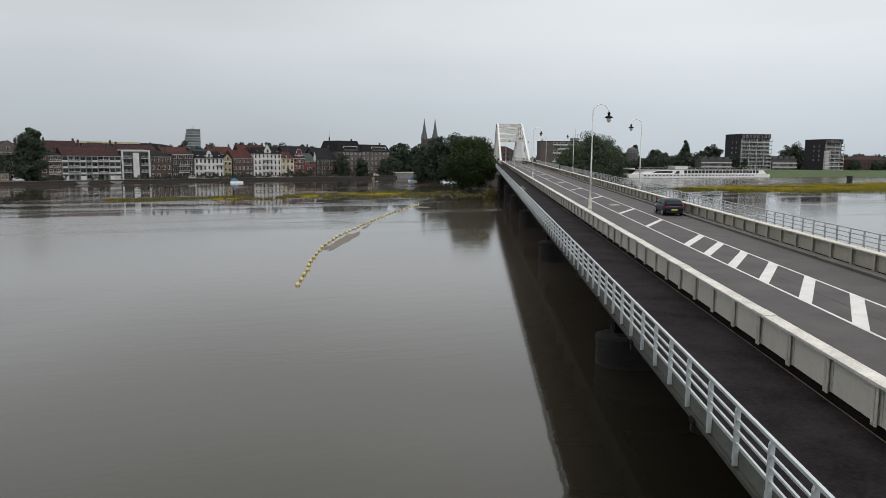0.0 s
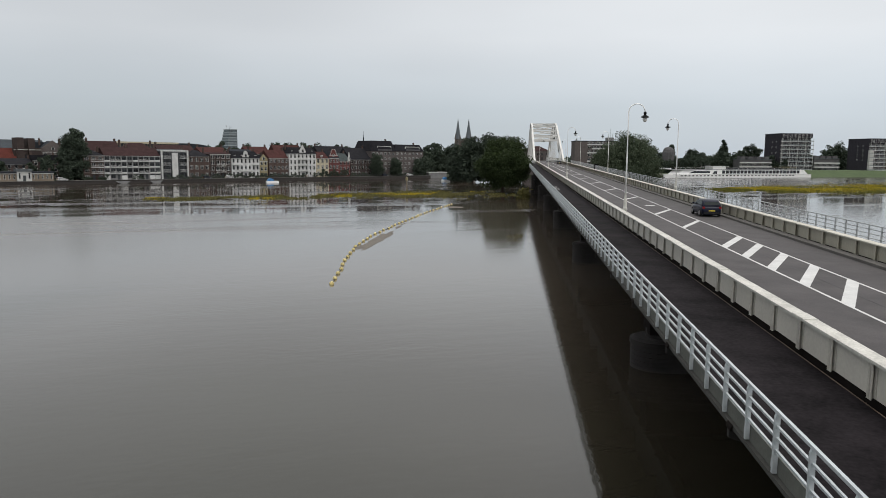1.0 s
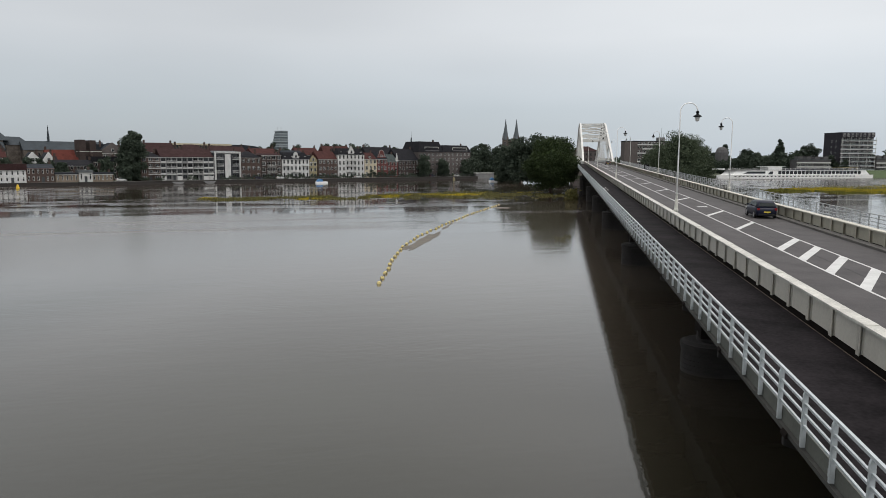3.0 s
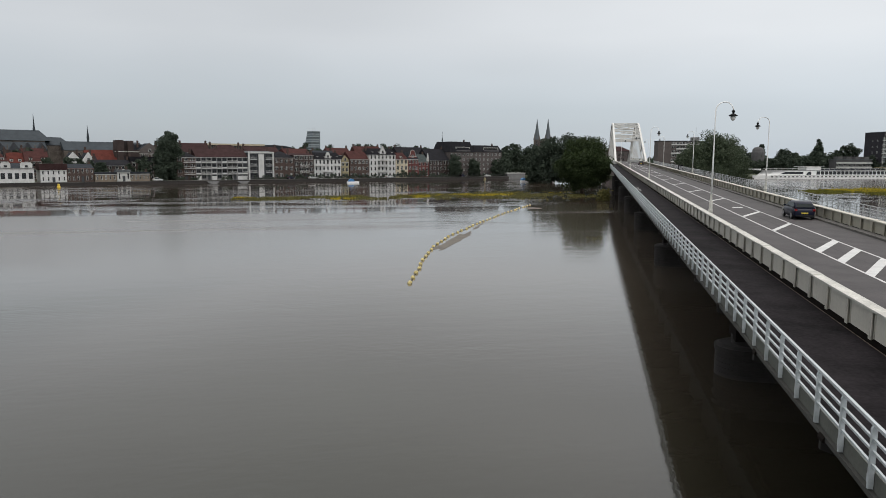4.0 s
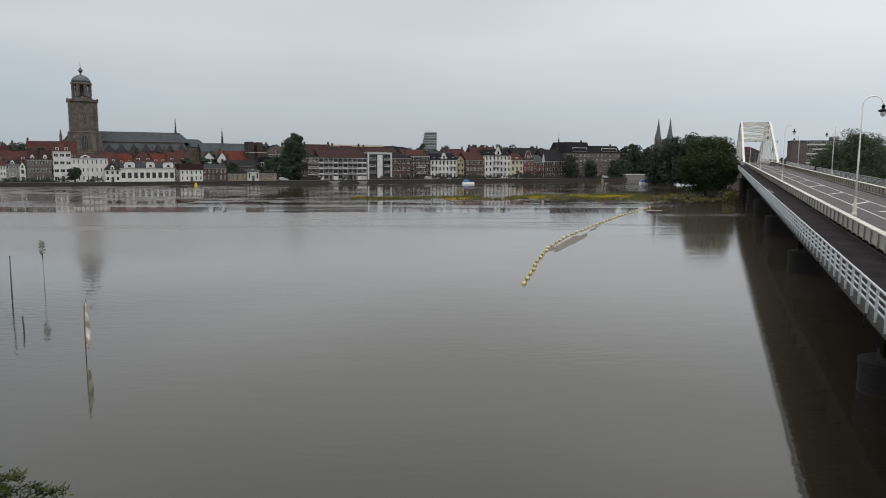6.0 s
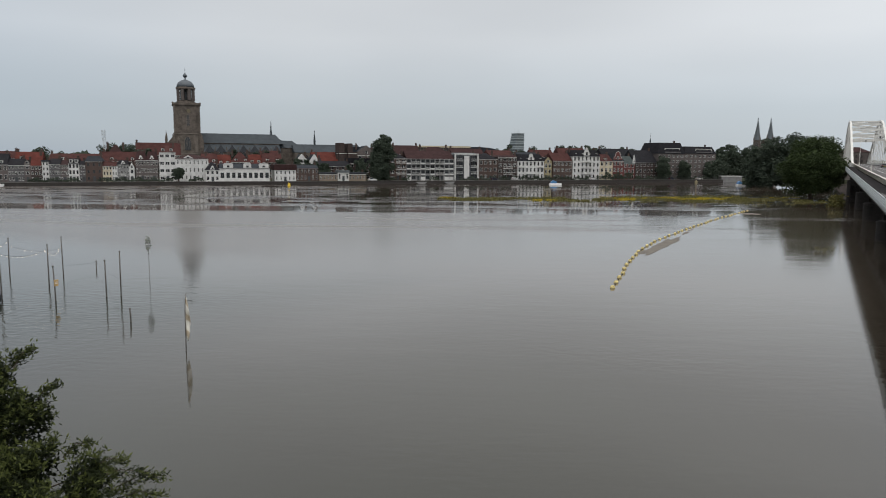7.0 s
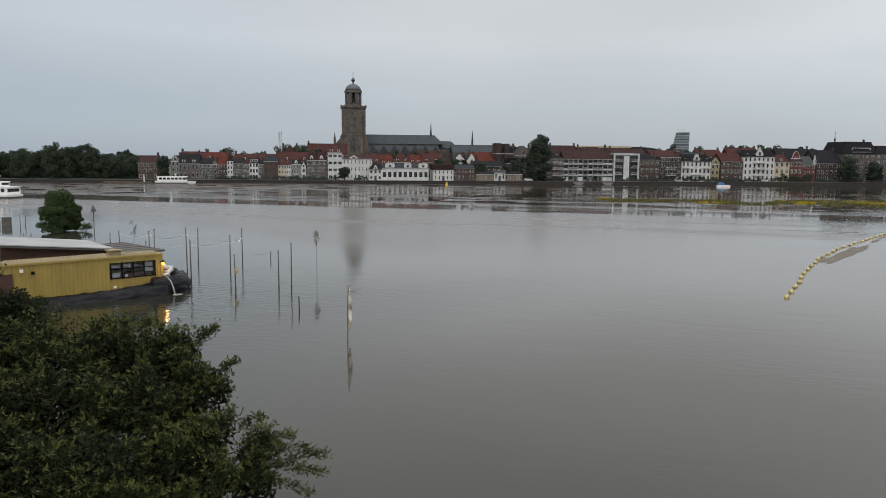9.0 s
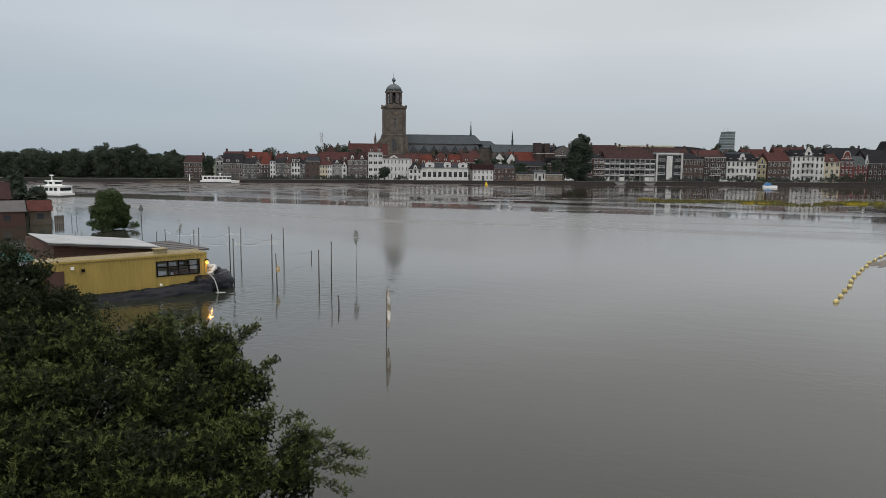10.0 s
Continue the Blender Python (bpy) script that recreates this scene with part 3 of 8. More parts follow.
# piers: stone blocks with round cutwaters
def pier(y, top):
    root = thing("bridge_pier", pose(0, y, 0), "dark weathered stone bridge pier standing in the water", "bridge pier", "bridge piers")
    def ring(xa, xb, w, z0, z1, taper=0.0, cone=0.0):
        bm = bmesh.new()
        n = 18
        out = [(xa + w - w * math.sin(math.pi * k / n), -w * math.cos(math.pi * k / n)) for k in range(n + 1)]
        out += [(xb - w + w * math.sin(math.pi * k / n), w * math.cos(math.pi * k / n)) for k in range(n + 1)]
        a = [bm.verts.new((x, yy, z0)) for x, yy in out]
        cx = (xa + xb) / 2
        b = [bm.verts.new((cx + (x - cx) * (1 - taper), yy * (1 - cone), z1)) for x, yy in out]
        k = len(a)
        for i in range(k):
            bm.faces.new((a[i], a[(i + 1) % k], b[(i + 1) % k], b[i]))
        bm.faces.new(a[::-1])
        bm.faces.new(b)
        return bm
    n = max(3, int(round((top + 0.5) / 0.27)))
    h = (top - 0.3 + 0.8) / n
    for k in range(n):
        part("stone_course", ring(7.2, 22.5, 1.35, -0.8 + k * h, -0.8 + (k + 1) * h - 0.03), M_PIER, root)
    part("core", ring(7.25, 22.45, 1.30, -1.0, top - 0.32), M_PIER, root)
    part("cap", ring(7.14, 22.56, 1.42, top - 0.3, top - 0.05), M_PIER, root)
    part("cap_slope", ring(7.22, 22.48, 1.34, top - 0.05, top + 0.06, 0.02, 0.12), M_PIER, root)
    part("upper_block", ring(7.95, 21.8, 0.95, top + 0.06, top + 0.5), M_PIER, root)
    # bearing block takes the near-black colour that paints the gap's shade
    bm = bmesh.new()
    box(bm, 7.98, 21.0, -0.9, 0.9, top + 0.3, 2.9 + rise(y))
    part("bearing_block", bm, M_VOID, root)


for k in range(-1, 7):
    pier(37.4 + 38.3 * k, 1.0 + 0.0155 * (37.4 + 38.3 * k))

# lamps
def street_lamp(m, to):
    root = thing("street_lamp", m, "tall white swan-neck street lamp with a black lantern", "street lamp", "street lamps on the bridge")
    bm = bmesh.new()
    lathe(bm, [(0.15, -0.9), (0.15, -0.1), (0.18, 0.0), (0.18, 0.10), (0.13, 0.20), (0.12, 0.80), (0.085, 0.90), (0.070, 1.3)], sides=12)
    part("base", bm, M_FLANGE, root, smooth=False)
    bm = bmesh.new()
    pts = [(0, 0, 1.2), (0, 0, 4.0), (0, 0, 7.55)]
    for k in range(1, 13):
        a = math.pi * k / 12
        pts.append((to * 0.62 * (1 - math.cos(a)), 0, 7.55 + 0.62 * math.sin(a)))
    tube(bm, pts, [0.066, 0.058, 0.048] + [0.040] * 12, 10)
    part("pole", bm, M_WHITE, root, smooth=True)
    bm = bmesh.new()
    lathe(bm, [(0.02, 7.60), (0.09, 7.55), (0.13, 7.45), (0.09, 7.38), (0.08, 7.33), (0.14, 7.29), (0.31, 7.18), (0.32, 7.13), (0.20, 7.11), (0.05, 7.12)], (to * 1.24, 0), 12)
    head = part("lantern_hood", bm, M_BLACK, root, "black iron lantern hood", smooth=False)
    bm = bmesh.new()
    lathe(bm, [(0.17, 7.105), (0.19, 7.03), (0.14, 6.86), (0.05, 6.78)], (to * 1.24, 0), 12)
    part("lantern_glass", bm, M_LAMPGLASS, head, smooth=True)
    return root


lamp_l = street_lamp(pose(9.56, 56.5, 6.15 + rise(56.5)), 1)
for y in (118.5, 181.0, 243.0):
    copy_thing(lamp_l, pose(9.62 - 0.0012 * y, y, 6.15 + rise(y)))
lamp_r = street_lamp(pose(20.1, 87.0, 6.28 + rise(87)), -1)
for y in (148.5, 210.5, 272.0):
    copy_thing(lamp_r, pose(19.95, y, 6.2 + rise(y)))

# ---- the arch span ----
arch = thing("arch_span", pose(0, 0, 0), "cream-white steel truss arch over the main channel", "bridge arch")
XL, XR, AY0, AY1 = 8.75, 20.1, 281.0, 434.0


def chord(y):
    """Height of the arch's top chord: straight end posts, then a low curve."""
    u = min(y - AY0, AY1 - y)
    return 9.8 + 16.6 * min(u / 57.0, 1.0) + (2.0 * (1 - ((y - (AY0 + AY1) / 2) / 19.5) ** 2) if u > 57 else 0)


panels = [AY0 + (AY1 - AY0) * k / 16 for k in range(17)]
for x in (XL, XR):
    part("tie_girder", long_box(x - 0.35, x + 0.35, 4.9, 6.3, AY0, AY1), M_ARCH, arch)
    top = arch
    for a, b in zip(panels, panels[1:]):
        bm = bmesh.new()
        beam(bm, (x, a, chord(a)), (x, b, chord(b)), 0.75, 0.95)
        part("arch_chord", bm, M_ARCH, arch)
    for k in range(2, 15):
        bm = bmesh.new()
        y = panels[k]
        box(bm, x - 0.16, x + 0.16, y - 0.16, y + 0.16, 6.3 + rise(y), chord(y))
        part("hanger", bm, M_ARCH, top)
    for k in range(1, 15):
        bm = bmesh.new()
        a, b = panels[k], panels[k + 1]
        lo = 6.3 + rise(a)
        if k % 2:
            beam(bm, (x, a, chord(a) - 0.3), (x, b, max(lo, chord(b) - 6.5)), 0.34, 0.34)
        else:
            beam(bm, (x, a, max(lo, chord(a) - 6.5)), (x, b, chord(b) - 0.3), 0.34, 0.34)
        part("diagonal", bm, M_ARCH, top)
for k in range(4, 13):
    y = panels[k]
    bm = bmesh.new()
    box(bm, XL, XR, y - 0.25, y + 0.25, chord(y) - 0.3, chord(y) + 0.3)
    part("cross_beam", bm, M_ARCH, arch)
for k in range(6, 10):
    a, b = panels[k], panels[k + 1]
    bm = bmesh.new()
    beam(bm, (XL, a, chord(a)), ((XL + XR) / 2, b, chord(b)), 0.42, 0.42)
    beam(bm, (XR, a, chord(a)), ((XL + XR) / 2, b, chord(b)), 0.42, 0.42)
    part("wind_brace", bm, M_ARCH, arch)
yp = AY0 + 33.0
bm = bmesh.new()
box(bm, XL, XR, yp - 0.3, yp + 0.3, chord(yp) - 0.5, chord(yp) + 0.4)
part("portal_beam", bm, M_ARCH, arch)
for ya, yb in ((AY0 + 33.5, AY0 + 41.0), (AY0 + 41.0, AY0 + 49.0), (AY0 + 49.0, AY0 + 57.0)):
    for xa, xb in ((XL, XR), (XR, XL)):
        bm = bmesh.new()
        beam(bm, (xa, ya, chord(ya)), (xb, yb, chord(yb)), 0.42, 0.42)
        part("portal_brace", bm, M_ARCH, arch)

# ---- the town bank ----
QX, QY, QA = -280.0, 137.0, math.atan2(0.757, 0.653)
BASE = 1.25
UX, UY = math.cos(QA), math.sin(QA)


def town(s, k, z=BASE, turn=0.0):
    """A pose on the town bank: s metres along the quay, k metres behind its edge, facing the river."""
    return pose(QX + UX * s - UY * k, QY + UY * s + UX * k, z, 0, 0, math.degrees(QA) + turn)


def town_xy(s, k):
    return (QX + UX * s - UY * k, QY + UY * s + UX * k)


M_GROUND = mat("river_bank", (0.045, 0.055, 0.028), 0.95, 0.35, 6.0, 0.02)
M_QUAY = mat("quay_brick", (0.032, 0.028, 0.026), 0.9, 0.35, 2.5, 0.01, streak=0.4)
M_PAVE = mat("promenade_paving", (0.13, 0.122, 0.115), 0.9, 0.2, 2.0)
bm = bmesh.new()
outline = [town_xy(-700, 0.5), town_xy(352, 0.5), (-34, 470), (62, 448), (95, 474), (205, 545), (352, 650), (900, 1150), (4000, 3300), (4000, 4150), (-4150, 4150), (-4150, -500)]
lo = [bm.verts.new((x, y, -2)) for x, y in outline]
hi = [bm.verts.new((x, y, BASE - 0.006)) for x, y in outline]
for i in range(len(lo)):
    bm.faces.new((lo[i], lo[(i + 1) % len(lo)], hi[(i + 1) % len(lo)], hi[i]))
bm.faces.new(hi)
tagged(put("ground", mesh_of("ground", bm, M_GROUND)), "low grassy far bank behind the town quay", "ground", kind="structure")
for name, k0, k1, z0, z1, material, label in (("quay_wall", -0.4, 0.5, -1.5, BASE + 0.05, M_QUAY, "dark brick quay wall at the waterline"), ("promenade", 0.5, 9.7, BASE - 0.3, BASE, M_PAVE, "paved riverside promenade"), ("quay_coping", -0.5, 0.6, BASE + 0.055, BASE + 0.22, M_KERB, "grey stone coping along the quay")):
    bm = bmesh.new()
    for a in range(-130, 352, 6):
        box(bm, a, a + 5.97, k0, k1, z0, z1)
    ob = put(name, mesh_of(name, bm, material), None, town(0, 0, 0))
    tagged(ob, label, "quay", kind="structure")

WALLS = {}
# black is lifted towards grey, painting distance haze onto the far flats
for key, c in dict(white=(0.53, 0.53, 0.52), offwhite=(0.46, 0.46, 0.44), cream=(0.45, 0.40, 0.30), yellow=(0.26, 0.225, 0.14), brown=(0.080, 0.058, 0.051), darkbrown=(0.056, 0.043, 0.040), grey=(0.10, 0.098, 0.10), palegrey=(0.20, 0.20, 0.20), taupe=(0.108, 0.094, 0.090), red=(0.125, 0.050, 0.047), pink=(0.34, 0.25, 0.23), tan=(0.19, 0.155, 0.12), slate=(0.055, 0.058, 0.065), black=(0.038, 0.036, 0.043)).items():
    WALLS[key] = mat("wall_" + key, c, 0.9, 0.3, 1.6, 0.004, streak=0.3, fine=25, spec=0.12)
ROOFS = {}
for key, c in dict(dark=(0.017, 0.017, 0.020), redroof=(0.058, 0.025, 0.023), orange=(0.090, 0.027, 0.021), slate=(0.030, 0.034, 0.040), maroon=(0.040, 0.022, 0.022), greygreen=(0.055, 0.066, 0.066), lead=(0.10, 0.11, 0.115)).items():
    ROOFS[key] = mat("roof_" + key, c, 0.85, 0.5, 1.8, 0.01, fine=9, spec=0.1)
M_PANE = glass_mat("window_glass", (0.018, 0.021, 0.024))
M_FRAME = mat("window_paint", (0.52, 0.52, 0.50), 0.6, 0.1, 0.6)
M_DARKFRAME = mat("dark_window_paint", (0.06, 0.06, 0.06), 0.6, 0.2, 0.6)
M_DOOR = mat("door_paint", (0.035, 0.04, 0.045), 0.5, 0.3, 1.0)
WIN = {}


def lattice(xs, zs, solid, y0, y1):
    """One connected plate with openings: the cells between the cuts xs and zs that are solid."""
    bm = bmesh.new()
    vs = {}

    def at(i, j):
        if (i, j) not in vs:
            vs[(i, j)] = bm.verts.new((xs[i], y0, zs[j]))
        return vs[(i, j)]

    faces = [bm.faces.new((at(i, j), at(i + 1, j), at(i + 1, j + 1), at(i, j + 1))) for i in range(len(xs) - 1) for j in range(len(zs) - 1) if solid(i, j)]
    out = bmesh.ops.extrude_face_region(bm, geom=faces)
    for g in out["geom"]:
        if isinstance(g, bmesh.types.BMVert):
            g.co.y = y1
    return bm


def window_meshes(w, h, dark=False):
    key = (round(w, 2), round(h, 2), dark)
    if key not in WIN:
        f = 0.075
        xs = [-w / 2, -w / 2 + f, w / 2 - f, w / 2] if w <= 1.25 else [-w / 2, -w / 2 + f, -0.04, 0.04, w / 2 - f, w / 2]
        zs = [0, f, h - f, h] if h <= 1.35 else [0, f, h * 0.66, h * 0.66 + 0.06, h - f, h]
        bm = lattice(xs, zs, lambda i, j: i % 2 == 0 or j % 2 == 0, -0.05, 0.09)
        a = mesh_of("window", bm, M_DARKFRAME if dark else M_FRAME)
        bm = bmesh.new()
        box(bm, -w / 2 + f, w / 2 - f, 0.05, 0.075, f, h - f)
        WIN[key] = (a, mesh_of("pane", bm, M_PANE))
    return WIN[key]


def add_window(root, x, y, z, w, h, dark=False, turn=0.0):
    a, b = window_meshes(w, h, dark)
    ob = put("window", a, root, pose(x, y, z, 0, 0, turn))
    put("pane", b, ob)


def wall_with_holes(w, d, h, holes, t=0.18):
    """Four walls; the river front has openings x0, x1, z0, z1 with reveals."""
    bm = bmesh.new()
    xs = sorted({-w / 2, w / 2, *(round(v, 3) for r in holes for v in r[:2])})
    zs = sorted({0.0, h, *(round(v, 3) for r in holes for v in r[2:])})
    inside = lambda x, z: any(r[0] < x < r[1] and r[2] < z < r[3] for r in holes)
    for a, b in zip(xs, xs[1:]):
        for c, e in zip(zs, zs[1:]):
            if not inside((a + b) / 2, (c + e) / 2):
                bm.faces.new([bm.verts.new(p) for p in ((a, 0, c), (b, 0, c), (b, 0, e), (a, 0, e))])
    for a, b, c, e in holes:
        q = [(a, c), (b, c), (b, e), (a, e)]
        for i in range(4):
            (x, z), (x2, z2) = q[i], q[(i + 1) % 4]
            bm.faces.new([bm.verts.new(p) for p in ((x, 0, z), (x, t, z), (x2, t, z2), (x2, 0, z2))])
        bm.faces.new([bm.verts.new((x, t, z)) for x, z in q])
    W = w / 2
    for q in (((W, 0, 0), (W, d, 0), (W, d, h), (W, 0, h)), ((W, d, 0), (-W, d, 0), (-W, d, h), (W, d, h)), ((-W, d, 0), (-W, 0, 0), (-W, 0, h), (-W, d, h)), ((-W, 0, h), (W, 0, h), (W, d, h), (-W, d, h))):
        bm.faces.new([bm.verts.new(p) for p in q])
    bmesh.ops.remove_doubles(bm, verts=bm.verts, dist=0.0005)
    me = bpy.data.meshes.new("wall")
    bm.to_mesh(me)
    bm.free()
    return me


def roof_bm(kind, w, d, h, z, o=0.3):
    bm = bmesh.new()
    W = w / 2
    if kind == "side":
        W += 0.02
        v = prism(bm, [(-o, -0.1), (d + o, -0.1), (d / 2, h)], -W, W)
        for q in v:
            q.co = (q.co.y, q.co.x, q.co.z + z)
    elif kind == "front":
        for q in prism(bm, [(-W - o * 0.5, -0.1), (W + o * 0.5, -0.1), (0, h)], 0.12, d):
            q.co.z += z
    elif kind == "flat":
        box(bm, -W - o, W + o, -o, d, z + 0.01, z + max(h, 0.25))
    else:
        inset = {"hip": (min(W * 0.85, d * 0.5), d * 0.46), "mansard": (min(1.6, W * 0.3), 1.6)}[kind]
        a = [bm.verts.new((x, y, z)) for x, y in ((-W - o, -o), (W + o, -o), (W + o, d + o), (-W - o, d + o))]
        b = [bm.verts.new((x, y, z + h)) for x, y in ((-W + inset[0], inset[1]), (W - inset[0], inset[1]), (W - inset[0], d - inset[1]), (-W + inset[0], d - inset[1]))]
        for i in range(4):
            bm.faces.new((a[i], a[(i + 1) % 4], b[(i + 1) % 4], b[i]))
        bm.faces.new(a[::-1])
        bm.faces.new(b)
    return bm


def gable_outline(shape, w, h):
    W = w / 2
    if shape == "point":
        return [(-W, 0), (W, 0), (W, h * 0.3), (0, h), (-W, h * 0.3)]
    if shape == "bell":
        pts = [(W, 0), (W, h * 0.28), (W * 0.78, h * 0.36)]
        pts += [(W * 0.62 * math.cos(a), h * 0.5 + h * 0.42 * math.sin(a)) for a in (math.pi * k / 10 for k in range(11))]
        pts += [(-W * 0.78, h * 0.36), (-W, h * 0.28), (-W, 0)]
        return pts
    if shape == "step":
        pts = [(W, 0)]
        for k in range(4):
            pts += [(W * (1 - k * 0.25), h * (0.2 + k * 0.2)), (W * (1 - (k + 1) * 0.25 + 0.02), h * (0.2 + k * 0.2))]
        return pts + [(W * 0.06, h), (-W * 0.06, h)] + [(-x, z) for x, z in pts[::-1]]
    return [(-W, 0), (W, 0), (W, h * 0.7), (W * 0.75, h), (-W * 0.75, h), (-W, h * 0.7)]


def front_gable(root, x, z, w, h, shape, material, y=-0.03, glazed=True, trim=None):
    bm = bmesh.new()
    for q in prism(bm, gable_outline(shape, w, h), y, y + 0.5):
        q.co.x += x
        q.co.z += z
    g = part("gable", bm, material, root)
    if trim:
        bm = bmesh.new()
        pts = [p for p in gable_outline(shape, w, h) if p[1] > 0.01]
        pts.sort(key=lambda p: -math.atan2(p[1] - h * 0.3, p[0]))
        tube(bm, [(x + px, y - 0.03, z + pz) for px, pz in pts], 0.10, 5)
        part("trim", bm, trim, g)
    if glazed:
        add_window(root, x, y - 0.1, z + h * 0.16, min(w * 0.4, 1.2), min(h * 0.42, 1.5))
    return g


def dormer(root, x, z, w, h, material, roofm, y=0.5):
    bm = bmesh.new()
    box(bm, x - w / 2, x + w / 2, y, y + 2.4, z, z + h)
    g = part("dormer", bm, material, root)
    bm = bmesh.new()
    for q in prism(bm, [(-w / 2 - 0.12, 0), (w / 2 + 0.12, 0), (0, w * 0.38)], y - 0.12, y + 2.5):
        q.co.x += x
        q.co.z += z + h + 0.005
    part("dormer_roof", bm, roofm, g)
    add_window(root, x, y - 0.1, z + 0.15, w * 0.7, h - 0.3)


def chimney(root, x, y, z, h):
    bm = bmesh.new()
    box(bm, x - 0.4, x + 0.4, y - 0.3, y + 0.3, z, z + h)
    box(bm, x - 0.47, x + 0.47, y - 0.37, y + 0.37, z + h + 0.003, z + h + 0.2)
    for dx in (-0.2, 0.2):
        lathe(bm, [(0.11, z + h + 0.205), (0.09, z + h + 0.55)], (x + dx, y), 8)
    part("chimney", bm, WALLS["brown"], root)


def balcony(root, x, z, w, material, d=1.1):
    bm = bmesh.new()
    box(bm, x - w / 2, x + w / 2, -d, -0.01, z - 0.16, z)
    b = part("balcony", bm, material, root)
    bm = bmesh.new()
    for xx in np.arange(x - w / 2 + 0.04, x + w / 2, 0.36):
        box(bm, xx - 0.025, xx + 0.025, -d + 0.02, -d + 0.07, z + 0.002, z + 0.95)
    box(bm, x - w / 2, x + w / 2, -d, -d + 0.09, z + 0.951, z + 1.03)
    for xx in (x - w / 2 + 0.03, x + w / 2 - 0.03):
        box(bm, xx - 0.03, xx + 0.03, -d + 0.1, -0.02, z + 0.952, z + 1.02)
    part("balustrade", bm, material, b)


def loggia(root, x, z, w, h):
    """A roof terrace cut into the slope: white frame, dark glass behind, a low balustrade."""
    y = 0.25
    bm = bmesh.new()
    prism(bm, [(x - w / 2 - 0.5, z), (x + w / 2 + 0.5, z), (x + w / 2, z + h), (x - w / 2, z + h)], y + 0.3, y + 3.0)
    g = part("roof_terrace", bm, WALLS["taupe"], root)
    bm = bmesh.new()
    beam(bm, (x - w / 2 - 0.5, y + 0.2, z), (x - w / 2, y + 0.2, z + h), 0.3, 0.3)
    beam(bm, (x + w / 2 + 0.5, y + 0.2, z), (x + w / 2, y + 0.2, z + h), 0.3, 0.3)
    box(bm, x - w / 2 - 0.1, x + w / 2 + 0.1, y, y + 0.5, z + h + 0.003, z + h + 0.3)
    part("white_frame", bm, WALLS["offwhite"], g)
    n = max(2, int(w / 2.4))
    for i in range(n):
        add_window(root, x - w / 2 + w * (i + 0.5) / n, y + 0.22, z + 0.3, w / n * 0.72, h - 0.55, True)
    bm = bmesh.new()
    box(bm, x - w / 2 - 0.2, x + w / 2 + 0.2, y - 0.6, y - 0.5, z + 0.05, z + 0.75)
    part("balustrade", bm, WALLS["grey"], g)


def white_frame(root, w, h):
    """White piers, a middle panel and a top beam before a glazed front."""
    for x, b in ((-w / 2 + 0.35, 0.5), (w / 2 - 0.35, 0.5), (0, 2.4)):
        bm = bmesh.new()
        box(bm, x - b / 2 - 0.1, x + b / 2 + 0.1, -0.5, -0.02, 0, h - 0.6 if b > 1 else h)
        part("white_pier", bm, WALLS["white"], root)
    bm = bmesh.new()
    box(bm, -w / 2, w / 2, -0.55, -0.015, h + 0.005, h + 0.55)
    part("white_beam", bm, WALLS["white"], root)


def white_panels(root, w, h, floors, cols, which):
    st, bay = h / floors, w / cols
    for fl in range(floors):
        for c in which:
            bm = bmesh.new()
            x = -w / 2 + bay * (c + 0.5)
            box(bm, x - bay * 0.46, x + bay * 0.46, -0.12, -0.018, fl * st + 0.02, fl * st + st * (0.24 if fl else 0.7))
            part("white_panel", bm, WALLS["white"], root)


